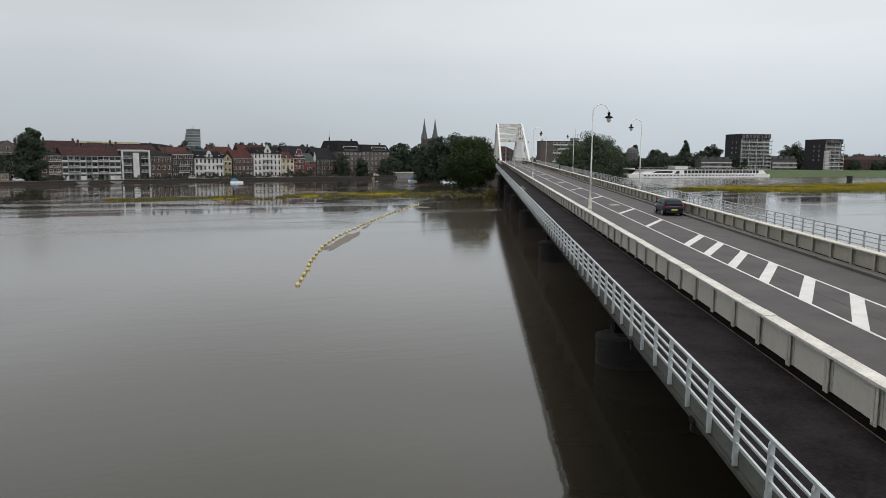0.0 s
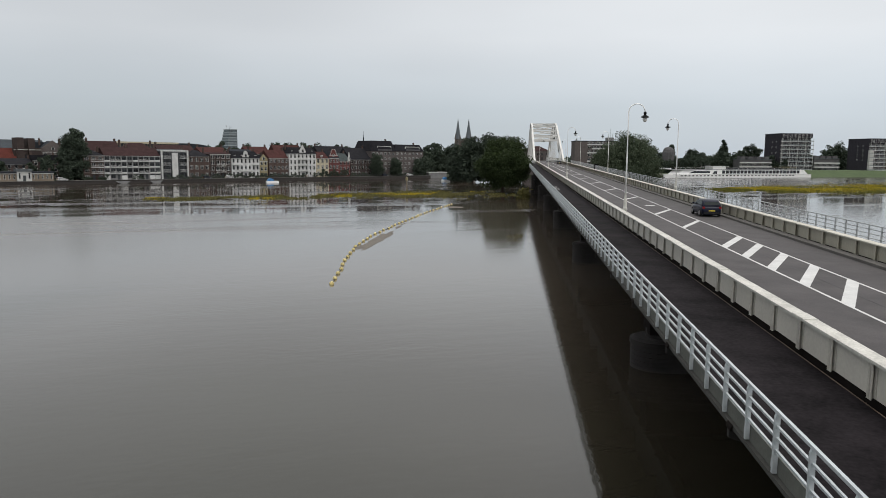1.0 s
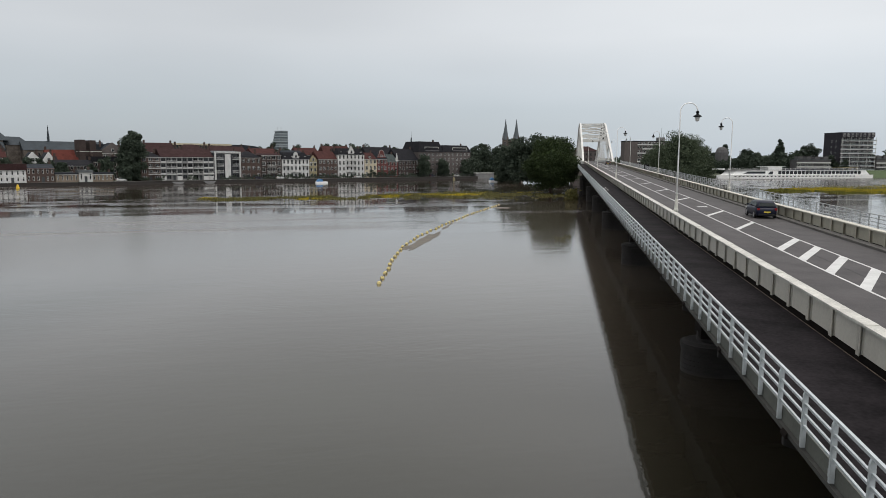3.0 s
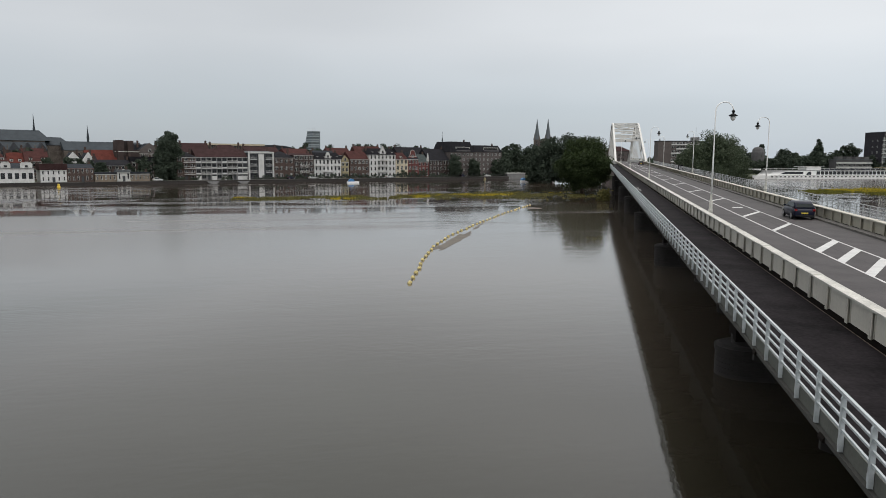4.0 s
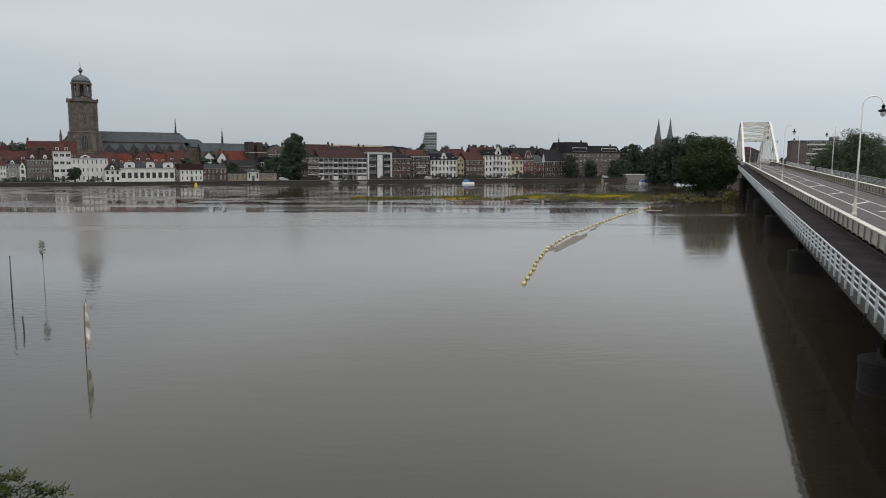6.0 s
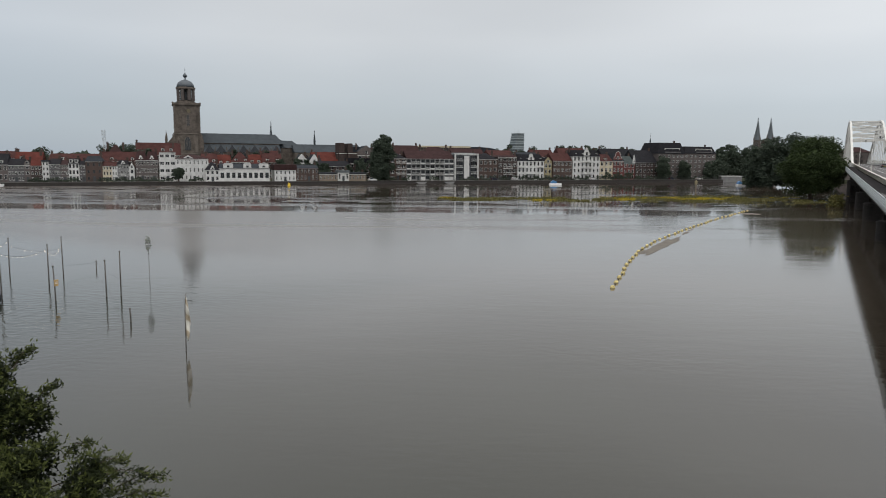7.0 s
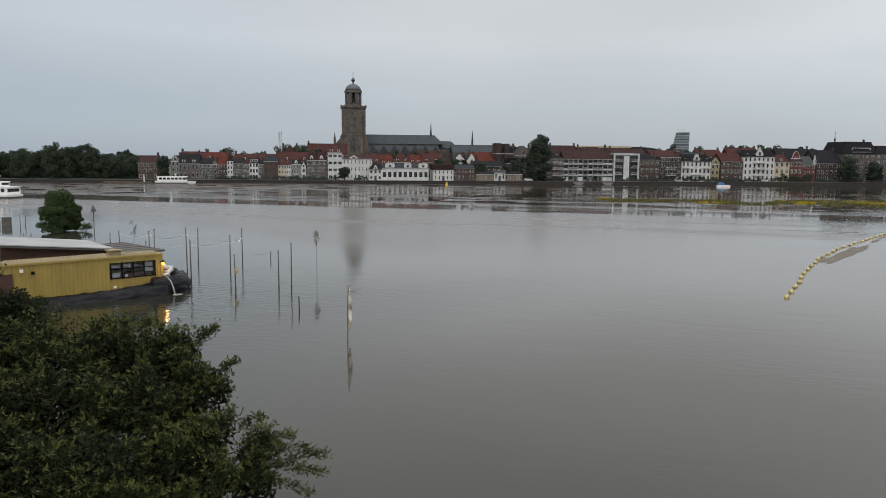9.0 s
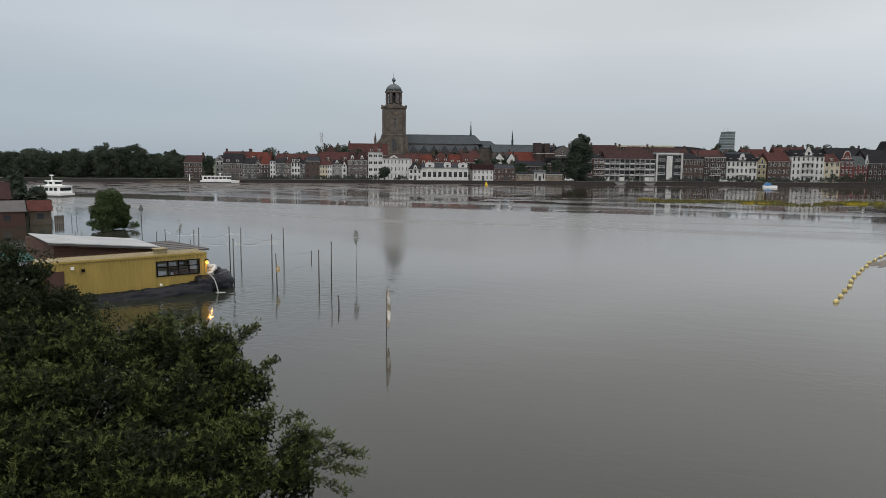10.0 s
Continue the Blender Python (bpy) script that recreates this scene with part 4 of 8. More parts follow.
def house(s0, s1, ze, zr, roof, wall, roofm, floors, cols, label, k=10.0, depth=10.0, wide=0.55, tall=0.58, dark=False, gables=(), dormers=0, chimneys=1, balconies=(), door=True, band=None, base=BASE, top_band=True, loggias=()):
    """A town house; ze and zr are the heights of eave and ridge over the water."""
    w, h = s1 - s0 - 0.06, ze - base
    root = thing("house", town((s0 + s1) / 2, k, base), label, "house", "houses along the quay" if k < 14 else "houses behind the quay")
    st = h / floors
    bay = w / cols
    tall = min(tall * 1.06, 0.7)
    ww, wh = min(bay * wide, 1.9), st * tall
    holes, spots = [], []
    dcol = cols // 2 if door else -1
    for fl in range(floors):
        for c in range(cols):
            x = -w / 2 + bay * (c + 0.5)
            z = fl * st + st * 0.26
            if fl == 0 and c == dcol:
                holes.append((x - 0.55, x + 0.55, 0.02, min(2.3, st * 0.85)))
                continue
            holes.append((x - ww / 2, x + ww / 2, z, z + wh))
            spots.append((x, z))
    me = wall_with_holes(w, depth, h, holes)
    me.materials.append(WALLS[wall])
    put("wall", me, root)
    for x, z in spots:
        add_window(root, x, 0.06, z, ww, wh, dark)
    if door:
        x = -w / 2 + bay * (dcol + 0.5)
        bm = bmesh.new()
        box(bm, x - 0.5, x + 0.5, 0.08, 0.14, 0.03, min(2.25, st * 0.83))
        part("door", bm, M_DOOR, root)
    rh = max(zr - ze, 0.25)
    part("roof", roof_bm(roof, w, depth, rh, h), ROOFS[roofm], root)
    if top_band:
        bm = bmesh.new()
        box(bm, -w / 2 - 0.03, w / 2 + 0.03, -0.16, -0.005, h - 0.32, h - 0.105)
        part("cornice", bm, M_FRAME if band is None else WALLS[band], root)
    if roof == "front":
        front_gable(root, 0, h - 0.1, w, rh + 0.35, "point", WALLS[wall])
    for gx, gw, gh, shape, gm, trim in gables:
        front_gable(root, gx * w, h - 0.05, gw, gh, shape, WALLS[gm], trim=WALLS[trim] if trim else None)
    for i in range(dormers):
        dormer(root, -w / 2 + w * (i + 0.5) / dormers, h + 0.25, 1.15, 1.25, M_FRAME, ROOFS[roofm])
    for i in range(chimneys):
        chimney(root, (-1) ** i * (w / 2 - 0.7), depth * 0.5, h + rh * (0.55 if roof == "flat" else 0.6), rh * 0.4 + 0.9)
    for lx, lw, lz, lh in loggias:
        loggia(root, lx * w, h + lz, lw, lh)
    for c0, c1, fl in balconies:
        balcony(root, -w / 2 + bay * (c0 + c1 + 1) / 2, fl * st + 0.12, bay * (c1 - c0 + 1) * 0.92, M_FRAME)
    return root


H = house
H(-4.3, 3.7, 8.2, 11.2, "side", "brown", "maroon", 3, 4, "red-brick quay house with a maroon tiled roof", k=13)
H(9.4, 12.9, 8.9, 11.3, "front", "palegrey", "dark", 3, 2, "narrow pale grey gabled quay house", k=12)
H(12.9, 21.2, 8.0, 12.1, "side", "taupe", "dark", 2, 5, "grey-brown quay house under a big dark roof", dormers=2)
H(21.2, 26.7, 7.8, 10.2, "side", "grey", "dark", 3, 5, "grey brick quay house with white window frames")
H(26.7, 28.8, 7.9, 9.7, "front", "taupe", "dark", 3, 1, "narrow grey gabled quay house", gables=())
H(28.8, 32.6, 7.6, 11.6, "side", "darkbrown", "orange", 3, 3, "dark brown quay house with an orange tiled roof")
H(32.7, 35.1, 9.1, 9.6, "flat", "white", "slate", 4, 2, "narrow white plastered quay house")
H(35.1, 39.1, 8.2, 10.3, "side", "grey", "dark", 3, 4, "dark grey quay house with a low roof")
H(39.1, 41.8, 8.0, 9.6, "side", "taupe", "maroon", 3, 3, "grey-brown narrow quay house")
H(41.8, 45.6, 8.5, 10.4, "side", "white", "dark", 3, 3, "white quay house with dark windows", dark=True, dormers=2)
H(45.6, 47.8, 8.0, 9.5, "side", "grey", "dark", 3, 2, "dark narrow quay house")
H(47.8, 53.9, 9.3, 11.4, "mansard", "brown", "slate", 3, 3, "brown brick modern house with a set-back top storey", dark=True, wide=0.4, tall=0.45)
H(53.9, 57.3, 7.6, 9.3, "side", "cream", "redroof", 3, 3, "cream plastered quay house")
H(57.3, 59.2, 7.6, 9.1, "side", "white", "redroof", 3, 2, "narrow white quay house")
H(59.2, 63.6, 8.1, 9.8, "mansard", "palegrey", "dark", 3, 4, "pale grey quay house with a white middle gable", gables=((0, 1.6, 1.7, "bell", "white", None),), balconies=((1, 2, 1),))
H(63.6, 65.6, 6.4, 8.6, "front", "white", "dark", 2, 1, "small white house with a pointed gable")
H(66.0, 70.1, 9.9, 13.4, "mansard", "taupe", "maroon", 3, 4, "brown brick house with a white dormer gable", gables=((0, 1.7, 2.1, "bell", "white", None),))
H(70.1, 74.4, 9.9, 13.4, "mansard", "taupe", "maroon", 3, 4, "brown brick house with a white dormer gable", gables=((0, 1.7, 2.1, "bell", "white", None),))
H(74.9, 81.2, 13.2, 15.9, "hip", "white", "redroof", 4, 3, "tall white corner building with a red hipped roof", wide=0.75, tall=0.4, dormers=2, depth=14)
H(81.2, 94.0, 10.6, 12.4, "hip", "white", "maroon", 3, 8, "wide white building with arched windows and red roof", wide=0.32, tall=0.5, depth=13, gables=((-0.12, 3.6, 1.5, "point", "white", None),))
H(92.6, 98.1, 6.0, 9.2, "hip", "white", "dark", 2, 3, "small white house with a dark hipped roof", k=7, gables=((0, 1.8, 2.0, "bell", "white", None),))
H(98.1, 118.6, 6.8, 8.7, "side", "white", "slate", 1, 9, "long low white building with three dormer gables", k=7, wide=0.62, tall=0.38, depth=9, door=False, gables=((-0.33, 4.0, 2.1, "block", "white", "white"), (0.05, 3.2, 2.1, "block", "white", "white"), (0.38, 4.0, 2.1, "block", "white", "white")), dark=True)
H(120.6, 129.7, 6.0, 8.4, "flat", "white", "maroon", 2, 5, "white house with a dark red top storey", k=7, wide=0.35)
H(129.7, 139.4, 6.8, 8.3, "side", "brown", "slate", 2, 6, "low brick house with pink window bays", k=7, wide=0.4, band="pink")
H(139.5, 147.6, 4.4, 5.0, "flat", "tan", "slate", 1, 5, "low tan brick wing with a flat roof", k=6, depth=7, wide=0.35, tall=0.55, door=False)
H(147.6, 152.6, 5.0, 6.0, "flat", "offwhite", "lead", 1, 3, "small classical gatehouse with a white pediment", k=5.2, depth=7, wide=0.45, tall=0.6, gables=((0, 4.9, 1.3, "point", "offwhite", None),))
H(152.6, 160.5, 4.4, 5.0, "flat", "tan", "slate", 1, 5, "low tan brick wing with a flat roof", k=6, depth=7, wide=0.35, tall=0.55, door=False)
H(172.7, 180.7, 11.4, 13.8, "hip", "brown", "dark", 4, 3, "brown brick flats with balconies", balconies=((1, 2, 1), (1, 2, 2), (1, 2, 3)), wide=0.6, tall=0.5)
flats_a = H(180.8, 192.4, 11.4, 15.0, "side", "palegrey", "maroon", 4, 5, "pale grey flats with balconies under a maroon roof", balconies=((1, 2, 1), (1, 2, 2), (1, 2, 3), (4, 4, 2)), wide=0.8, tall=0.6, dark=True)
flats_b = H(192.4, 204.3, 11.4, 15.0, "side", "palegrey", "maroon", 4, 5, "pale grey flats with balconies under a maroon roof", balconies=((1, 2, 1), (1, 2, 2), (1, 2, 3), (4, 4, 1)), wide=0.8, tall=0.6, dark=True)
white_front = H(204.5, 217.0, 13.4, 14.3, "mansard", "slate", "lead", 4, 6, "dark glazed flats in a white frame", wide=0.8, tall=0.6, dark=True, balconies=((0, 1, 1), (0, 1, 2), (0, 1, 3), (4, 5, 1), (4, 5, 2), (4, 5, 3)))
H(217.1, 227.1, 11.3, 14.2, "hip", "brown", "dark", 3, 4, "brown brick quay house with a dark hipped roof", wide=0.6, tall=0.5)
H(227.2, 237.6, 12.5, 13.4, "mansard", "darkbrown", "maroon", 4, 4, "dark brick flats with white window frames", wide=0.68, tall=0.62, balconies=((1, 2, 1), (1, 2, 2)))
H(238.0, 252.6, 10.6, 13.9, "mansard", "white", "dark", 3, 7, "ornate white villa with a central gable", gables=((0, 3.4, 3.9, "bell", "white", "offwhite"),), wide=0.5, tall=0.62, dormers=4, chimneys=2, balconies=((0, 1, 2), (2, 4, 1), (5, 6, 2)))
H(252.7, 257.0, 9.4, 12.4, "front", "yellow", "dark", 3, 2, "small yellow house with a pointed gable")
H(257.7, 268.7, 10.8, 14.8, "side", "brown", "redroof", 3, 5, "brown brick house with a red tiled roof", wide=0.6, tall=0.5)
H(269.1, 285.0, 13.1, 16.3, "mansard", "white", "dark", 4, 7, "tall white mansion with a central gable and balconies", gables=((0, 3.6, 4.6, "point", "white", "offwhite"),), balconies=((2, 4, 1), (2, 4, 2), (2, 4, 3)), dormers=4, chimneys=2, wide=0.44, tall=0.6)
H(285.1, 292.9, 10.9, 14.3, "side", "cream", "redroof", 3, 3, "cream villa with a red tiled roof", dormers=1, wide=0.5)
H(293.0, 299.4, 11.0, 14.6, "mansard", "red", "slate", 3, 3, "red villa striped with white and a round gable", gables=((-0.05, 5.2, 5.2, "bell", "red", "white"),), band="white", wide=0.6)
H(299.4, 306.6, 9.6, 13.6, "side", "red", "greygreen", 3, 3, "red brick villa with a grey-green roof", gables=((0.42, 1.4, 4.6, "point", "white", None),), band="white", wide=0.5)
H(306.9, 320.9, 10.3, 16.7, "side", "darkbrown", "dark", 3, 6, "grey-brown flats with a steep dark roof", wide=0.5, depth=14)
H(321.0, 338.1, 15.0, 20.8, "mansard", "taupe", "dark", 5, 6, "large brown flats with a dark mansard roof", wide=0.5, tall=0.46, depth=16, top_band=False, loggias=((0.05, 9.5, 0.3, 2.3),))
H(338.2, 359.4, 15.2, 19.0, "mansard", "taupe", "dark", 5, 7, "large brown flats with a dark mansard roof", wide=0.45, tall=0.46, depth=16, top_band=False, loggias=((0.12, 10.5, 0.3, 2.0),))

white_frame(white_front, 12.4, 13.4 - BASE)
white_panels(flats_a, 11.5, 11.4 - BASE, 4, 5, (0, 3))
white_panels(flats_b, 11.8, 11.4 - BASE, 4, 5, (0, 3, 4))

# houses in the rows behind
for s0, s1, ze, zr, roof, wall, roofm, cols, label, k in (
    (8, 20, 10.5, 13.2, "side", "taupe", "redroof", 5, "house with a red roof behind the quay", 34),
    (20, 30, 9.6, 13.0, "side", "brown", "orange", 4, "house with an orange roof behind the quay", 30),
    (32, 52, 9.4, 12.4, "side", "brown", "redroof", 8, "row house with a long red roof behind the quay", 32),
    (52, 60, 10.6, 16.6, "hip", "taupe", "maroon", 3, "house with a steep pointed roof behind the quay", 50),
    (52, 68, 9.4, 13.4, "side", "brown", "redroof", 6, "house with a red roof behind the quay", 30),
    (64, 84, 12.2, 18.0, "side", "brown", "redroof", 7, "large house with a wide red roof behind the quay", 58),
    (92, 99, 8.8, 13.0, "side", "brown", "redroof", 3, "house with a red roof behind the quay", 31),
    (99, 105, 8.2, 12.6, "side", "taupe", "orange", 2, "house with an orange roof behind the quay", 33),
    (105, 113, 9.2, 13.6, "hip", "brown", "redroof", 3, "house with a hipped red roof behind the quay", 32),
    (113, 119, 8.6, 12.8, "side", "brown", "orange", 2, "gabled house with an orange roof behind the quay", 36),
    (119, 128, 9.2, 13.4, "side", "brown", "redroof", 4, "house with a red roof behind the quay", 35),
    (122, 132, 11.0, 15.0, "side", "tan", "redroof", 4, "house with a red roof behind the quay", 70),
    (139, 147, 8.6, 11.5, "side", "white", "dark", 3, "white house with a dark roof behind the quay", 36),
    (147, 163, 10.0, 14.5, "side", "brown", "orange", 5, "house with an orange roof behind the quay", 62),
    (143, 158, 7.6, 10.0, "side", "darkbrown", "dark", 6, "dark brick house behind the low gatehouse", 24),
    (158, 168, 9.2, 11.4, "flat", "darkbrown", "dark", 4, "dark brick building behind the low gatehouse", 26),
    (186, 200, 13.6, 18.2, "side", "brown", "maroon", 5, "red-roofed building behind the flats", 46),
    (200, 216, 13.6, 17.6, "hip", "brown", "maroon", 5, "red-roofed building behind the flats", 44),
    (214, 232, 13.4, 16.8, "side", "brown", "maroon", 6, "maroon-roofed building behind the flats", 36),
    (232, 246, 13.4, 16.0, "side", "brown", "redroof", 5, "red-roofed building behind the flats", 30),
    (250, 262, 12.6, 15.2, "side", "taupe", "slate", 4, "grey-roofed building behind the villas", 32),
    (262, 276, 13.0, 16.8, "side", "brown", "redroof", 5, "red-roofed building behind the villas", 40),
    (286, 304, 13.2, 18.2, "side", "brown", "redroof", 5, "red-roofed building behind the villas", 52),
    (171, 181, 13.0, 18.0, "front", "taupe", "slate", 3, "dark gabled house behind the chestnut", 64),
    (304, 324, 13.0, 17.8, "side", "taupe", "dark", 6, "dark-roofed building behind the villas", 36),
):
    H(s0, s1, ze, zr, roof, wall, roofm, 4 if ze > 11 else 3, cols, label, k=k, chimneys=2, door=False, wide=0.45, dormers=2 if roofm != "dark" and s0 < 140 else 0)
# a white gabled pair
for s, w in ((133.6, 6.2), (140.2, 4.8)):
    H(s, s + w, 8.4, 13.0, "front", "white", "slate", 2, 2, "white house with a broad pointed gable behind the quay", k=33, door=False, top_band=False, wide=0.3)

# ---- church with the domed tower ----
M_STONE = mat("church_stone", (0.112, 0.096, 0.084), 0.95, 0.7, 2.2, 0.02, fine=9, spec=0.1)
M_STONE2 = mat("pale_stone_band", (0.15, 0.13, 0.115), 0.9, 0.35, 2.0, 0.01, spec=0.1)
M_SLATE = mat("church_slate", (0.044, 0.052, 0.059), 0.8, 0.35, 3.0, 0.01, spec=0.15)
M_LEAD = mat("lead_dome", (0.075, 0.089, 0.104), 0.6, 0.25, 2.0)
M_GOLD = mat("gilt", (0.13, 0.11, 0.07), 0.5, 0.3, 0.5, metal=0.3)


def arch_outline(w, h):
    """A pointed window."""
    pts = [(-w / 2, 0), (w / 2, 0), (w / 2, h * 0.62)]
    pts += [(w / 2 * math.cos(a) ** 0.8, h * 0.62 + h * 0.38 * math.sin(a)) for a in (math.pi / 2 * k / 4 for k in range(1, 4))]
    pts.append((0, h))
    pts += [(-x, z) for x, z in pts[3:6][::-1]] + [(-w / 2, h * 0.62)]
    return pts


def pointed_window(root, x, y, z, w, h, turn=0.0):
    bm = bmesh.new()
    prism(bm, arch_outline(w + 0.5, h + 0.4), -0.12, 0.0)
    f = part("window_frame", bm, M_STONE2, root, m=pose(x, y, z, 0, 0, turn))
    bm = bmesh.new()
    for q in prism(bm, arch_outline(w, h), -0.16, -0.124):
        q.co.z += 0.15
    p = part("window_pane", bm, M_PANE, f)
    bm = bmesh.new()
    for k in (-1, 0, 1):
        box(bm, k * w / 4 - 0.06, k * w / 4 + 0.06, -0.2, -0.165, 0.2, h * (0.95 if k == 0 else 0.78))
    part("mullion", bm, M_STONE2, f)


church = thing("church", town(88.3, 110, BASE), "gothic church with a heavy square tower and lead dome", "church")
G = BASE
bm = bmesh.new()
box(bm, -6.9, 6.9, 0, 13.8, 0, 24.0 - G)
tower_low = part("tower_base", bm, M_STONE, church, "dark brown stone tower")
bm = bmesh.new()
box(bm, -6.6, 6.6, 0.25, 13.5, 24.003 - G, 39.4 - G)
shaft = part("tower_shaft", bm, M_STONE, church)
for z, o in ((13.0 - G, 7.15), (23.8 - G, 7.2), (39.4 - G, 7.35)):
    bm = bmesh.new()
    box(bm, -o, o, 7 - o, 7 + o, z, z + (0.5 if z < 35 else 1.1))
    part("string_course", bm, M_STONE2 if z < 35 else M_STONE, church)
for x in (-1, 1):
    bm = bmesh.new()
    box(bm, x * 7.3 - 0.9, x * 7.3 + 0.9, -1.1, 0.9, 0, 21.0 - G)
    v = box(bm, x * 7.1 - 0.6, x * 7.1 + 0.6, -0.7, 0.7, 21.003 - G, 23.5 - G)
    part("buttress", bm, M_STONE, church)
    for y in (0.4, 13.4):
        bm = bmesh.new()
        box(bm, x * 6.9 - 0.4, x * 6.9 + 0.4, y - 0.4, y + 0.4, 40.5 - G, 40.9 - G)
        part("corner_post", bm, M_STONE, church)
for x in (-3.9, 3.9):
    bm = bmesh.new()
    for q in prism(bm, arch_outline(2.0, 10.0), 0.10, 0.24):
        q.co.x += x
        q.co.z += 26.5 - G
    part("blind_niche", bm, M_STONE, shaft)
pointed_window(shaft, 0.6, 0.24, 28.0 - G, 1.3, 6.0)
for x in (-6.2, 6.2):
    bm = bmesh.new()
    box(bm, x - 0.6, x + 0.6, -0.25, 0.24, 24.1 - G, 39.3 - G)
    part("corner_pilaster", bm, M_STONE, shaft)
pointed_window(tower_low, 0, -0.01, 15.0 - G, 3.0, 7.0)
for x in (-4.6, 4.6):
    for z0, z1 in ((14.0, 22.6), (3.0, 12.0)):
        bm = bmesh.new()
        for q in prism(bm, arch_outline(1.5, z1 - z0), -0.22, -0.01):
            q.co.x += x
            q.co.z += z0 - G
        part("blind_niche", bm, M_STONE2, tower_low)
bm = bmesh.new()
tube(bm, [(1.0, 0.0, 36.2 - G), (1.0, -0.1, 36.2 - G)], 1.0, 20)
part("clock_face", bm, M_GOLD, church, "gilded clock face")
bm = bmesh.new()
lathe(bm, [(5.0, 40.5 - G), (5.0, 41.6 - G), (4.5, 41.65 - G), (4.5, 42.2 - G)], (0, 6.9), 8)
part("lantern_base", bm, M_STONE, church)
bm = bmesh.new()
lathe(bm, [(2.9, 42.2 - G), (2.9, 48.0 - G)], (0, 6.9), 8)
part("lantern_core", bm, M_DOOR, church)
for k in range(8):
    a = 2 * math.pi * (k + 0.5) / 8
    x, y = 4.2 * math.cos(a), 6.9 + 4.2 * math.sin(a)
    bm = bmesh.new()
    box(bm, -0.75, 0.75, -0.6, 0.6, 42.2 - G, 48.0 - G)
    part("lantern_pier", bm, WALLS["taupe"], church, m=pose(x, y, 0, 0, 0, math.degrees(a) + 90))
bm = bmesh.new()
lathe(bm, [(4.7, 48.0 - G), (5.1, 48.5 - G), (5.1, 49.2 - G), (4.7, 49.3 - G)], (0, 6.9), 8)
part("lantern_cornice", bm, M_STONE2, church)
bm = bmesh.new()
lathe(bm, [(4.65, 49.3 - G)] + [(4.65 * math.cos(a), 49.3 - G + 4.1 * math.sin(a)) for a in (0.3, 0.6, 0.9, 1.15, 1.35)] + [(0.5, 53.4 - G), (0.4, 54.2 - G)], (0, 6.9), 16)
part("dome", bm, M_LEAD, church, "grey lead dome", smooth=True)
bm = bmesh.new()
lathe(bm, [(0.3, 54.2 - G), (1.15, 55.3 - G), (1.15, 55.7 - G), (0.25, 57.0 - G), (0.10, 57.2 - G), (0.07, 60.0 - G)], (0, 6.9), 10)
part("finial", bm, M_LEAD, church)

# nave, aisle with cross gables, choir
nave = thing("church_nave", town(88.3, 112, BASE), "long church nave with a dark slate roof", "church nave")
x0, x1 = 7.0, 49.5
bm = bmesh.new()
box(bm, x0, x1, 2.0, 22, 0, 19.4 - G)
part("nave_wall", bm, M_STONE, nave)
bm = bmesh.new()
a = [bm.verts.new(p) for p in ((x0, 1.6, 19.3 - G), (x1 + 3, 1.6, 19.3 - G), (x1 + 3, 22.4, 19.3 - G), (x0, 22.4, 19.3 - G), (x0, 12, 24.9 - G), (x1 - 1, 12, 24.9 - G))]
for f in ((0, 1, 5, 4), (1, 2, 5), (2, 3, 4, 5), (3, 0, 4), (0, 3, 2, 1)):
    bm.faces.new([a[i] for i in f])
part("nave_roof", bm, M_SLATE, nave)
bm = bmesh.new()
box(bm, x0 + 1, x1, -5.0, 2.0, 0, 14.4 - G)
part("aisle_wall", bm, M_STONE, nave)
bm = bmesh.new()
v = prism(bm, [(-5.4, 14.4 - G), (2.0, 14.4 - G), (2.0, 18.6 - G)], x0 + 1, x1)
for q in v:
    q.co = (q.co.y, q.co.x, q.co.z)
part("aisle_roof", bm, M_SLATE, nave)
for i in range(7):
    x = x0 + 4 + i * 6.0
    bm = bmesh.new()
    for q in prism(bm, [(-2.7, 14.3 - G), (2.7, 14.3 - G), (0, 18.2 - G)], -5.5, 2.4):
        q.co.x += x
    g = part("cross_gable", bm, WALLS["slate"], nave)
    pointed_window(nave, x, -5.02, 5.0, 3.0, 8.0)
    bm = bmesh.new()
    box(bm, x + 2.65, x + 3.35, -6.4, -4.9, 0, 13.6 - G)
    box(bm, x + 2.8, x + 3.2, -5.9, -5.3, 13.605 - G, 17.0 - G)
    part("buttress", bm, M_STONE, nave)
bm = bmesh.new()
lathe(bm, [(0.6, 24.0 - G), (0.6, 26.0 - G), (0.5, 26.1 - G), (0.05, 33.4 - G)], (46.3, 12), 8)
part("ridge_spire", bm, M_SLATE, nave)
bm = bmesh.new()
box(bm, x1 + 0.1, x1 + 12, 4, 20, 0, 17.2 - G)
part("choir_wall", bm, M_STONE, nave)
bm = bmesh.new()
a = [bm.verts.new(p) for p in ((x1 + 0.2, 3.6, 17.1 - G), (x1 + 13, 3.6, 17.1 - G), (x1 + 13, 20.4, 17.1 - G), (x1 + 0.2, 20.4, 17.1 - G), (x1 + 0.2, 12, 21.6 - G), (x1 + 9, 12, 21.4 - G))]
for f in ((0, 1, 5, 4), (1, 2, 5), (2, 3, 4, 5), (3, 0, 4), (0, 3, 2, 1)):
    bm.faces.new([a[i] for i in f])
part("choir_roof", bm, M_SLATE, nave)
bm = bmesh.new()
box(bm, -10.6, -7.3, 1.0, 12, 0, 18.5 - G)
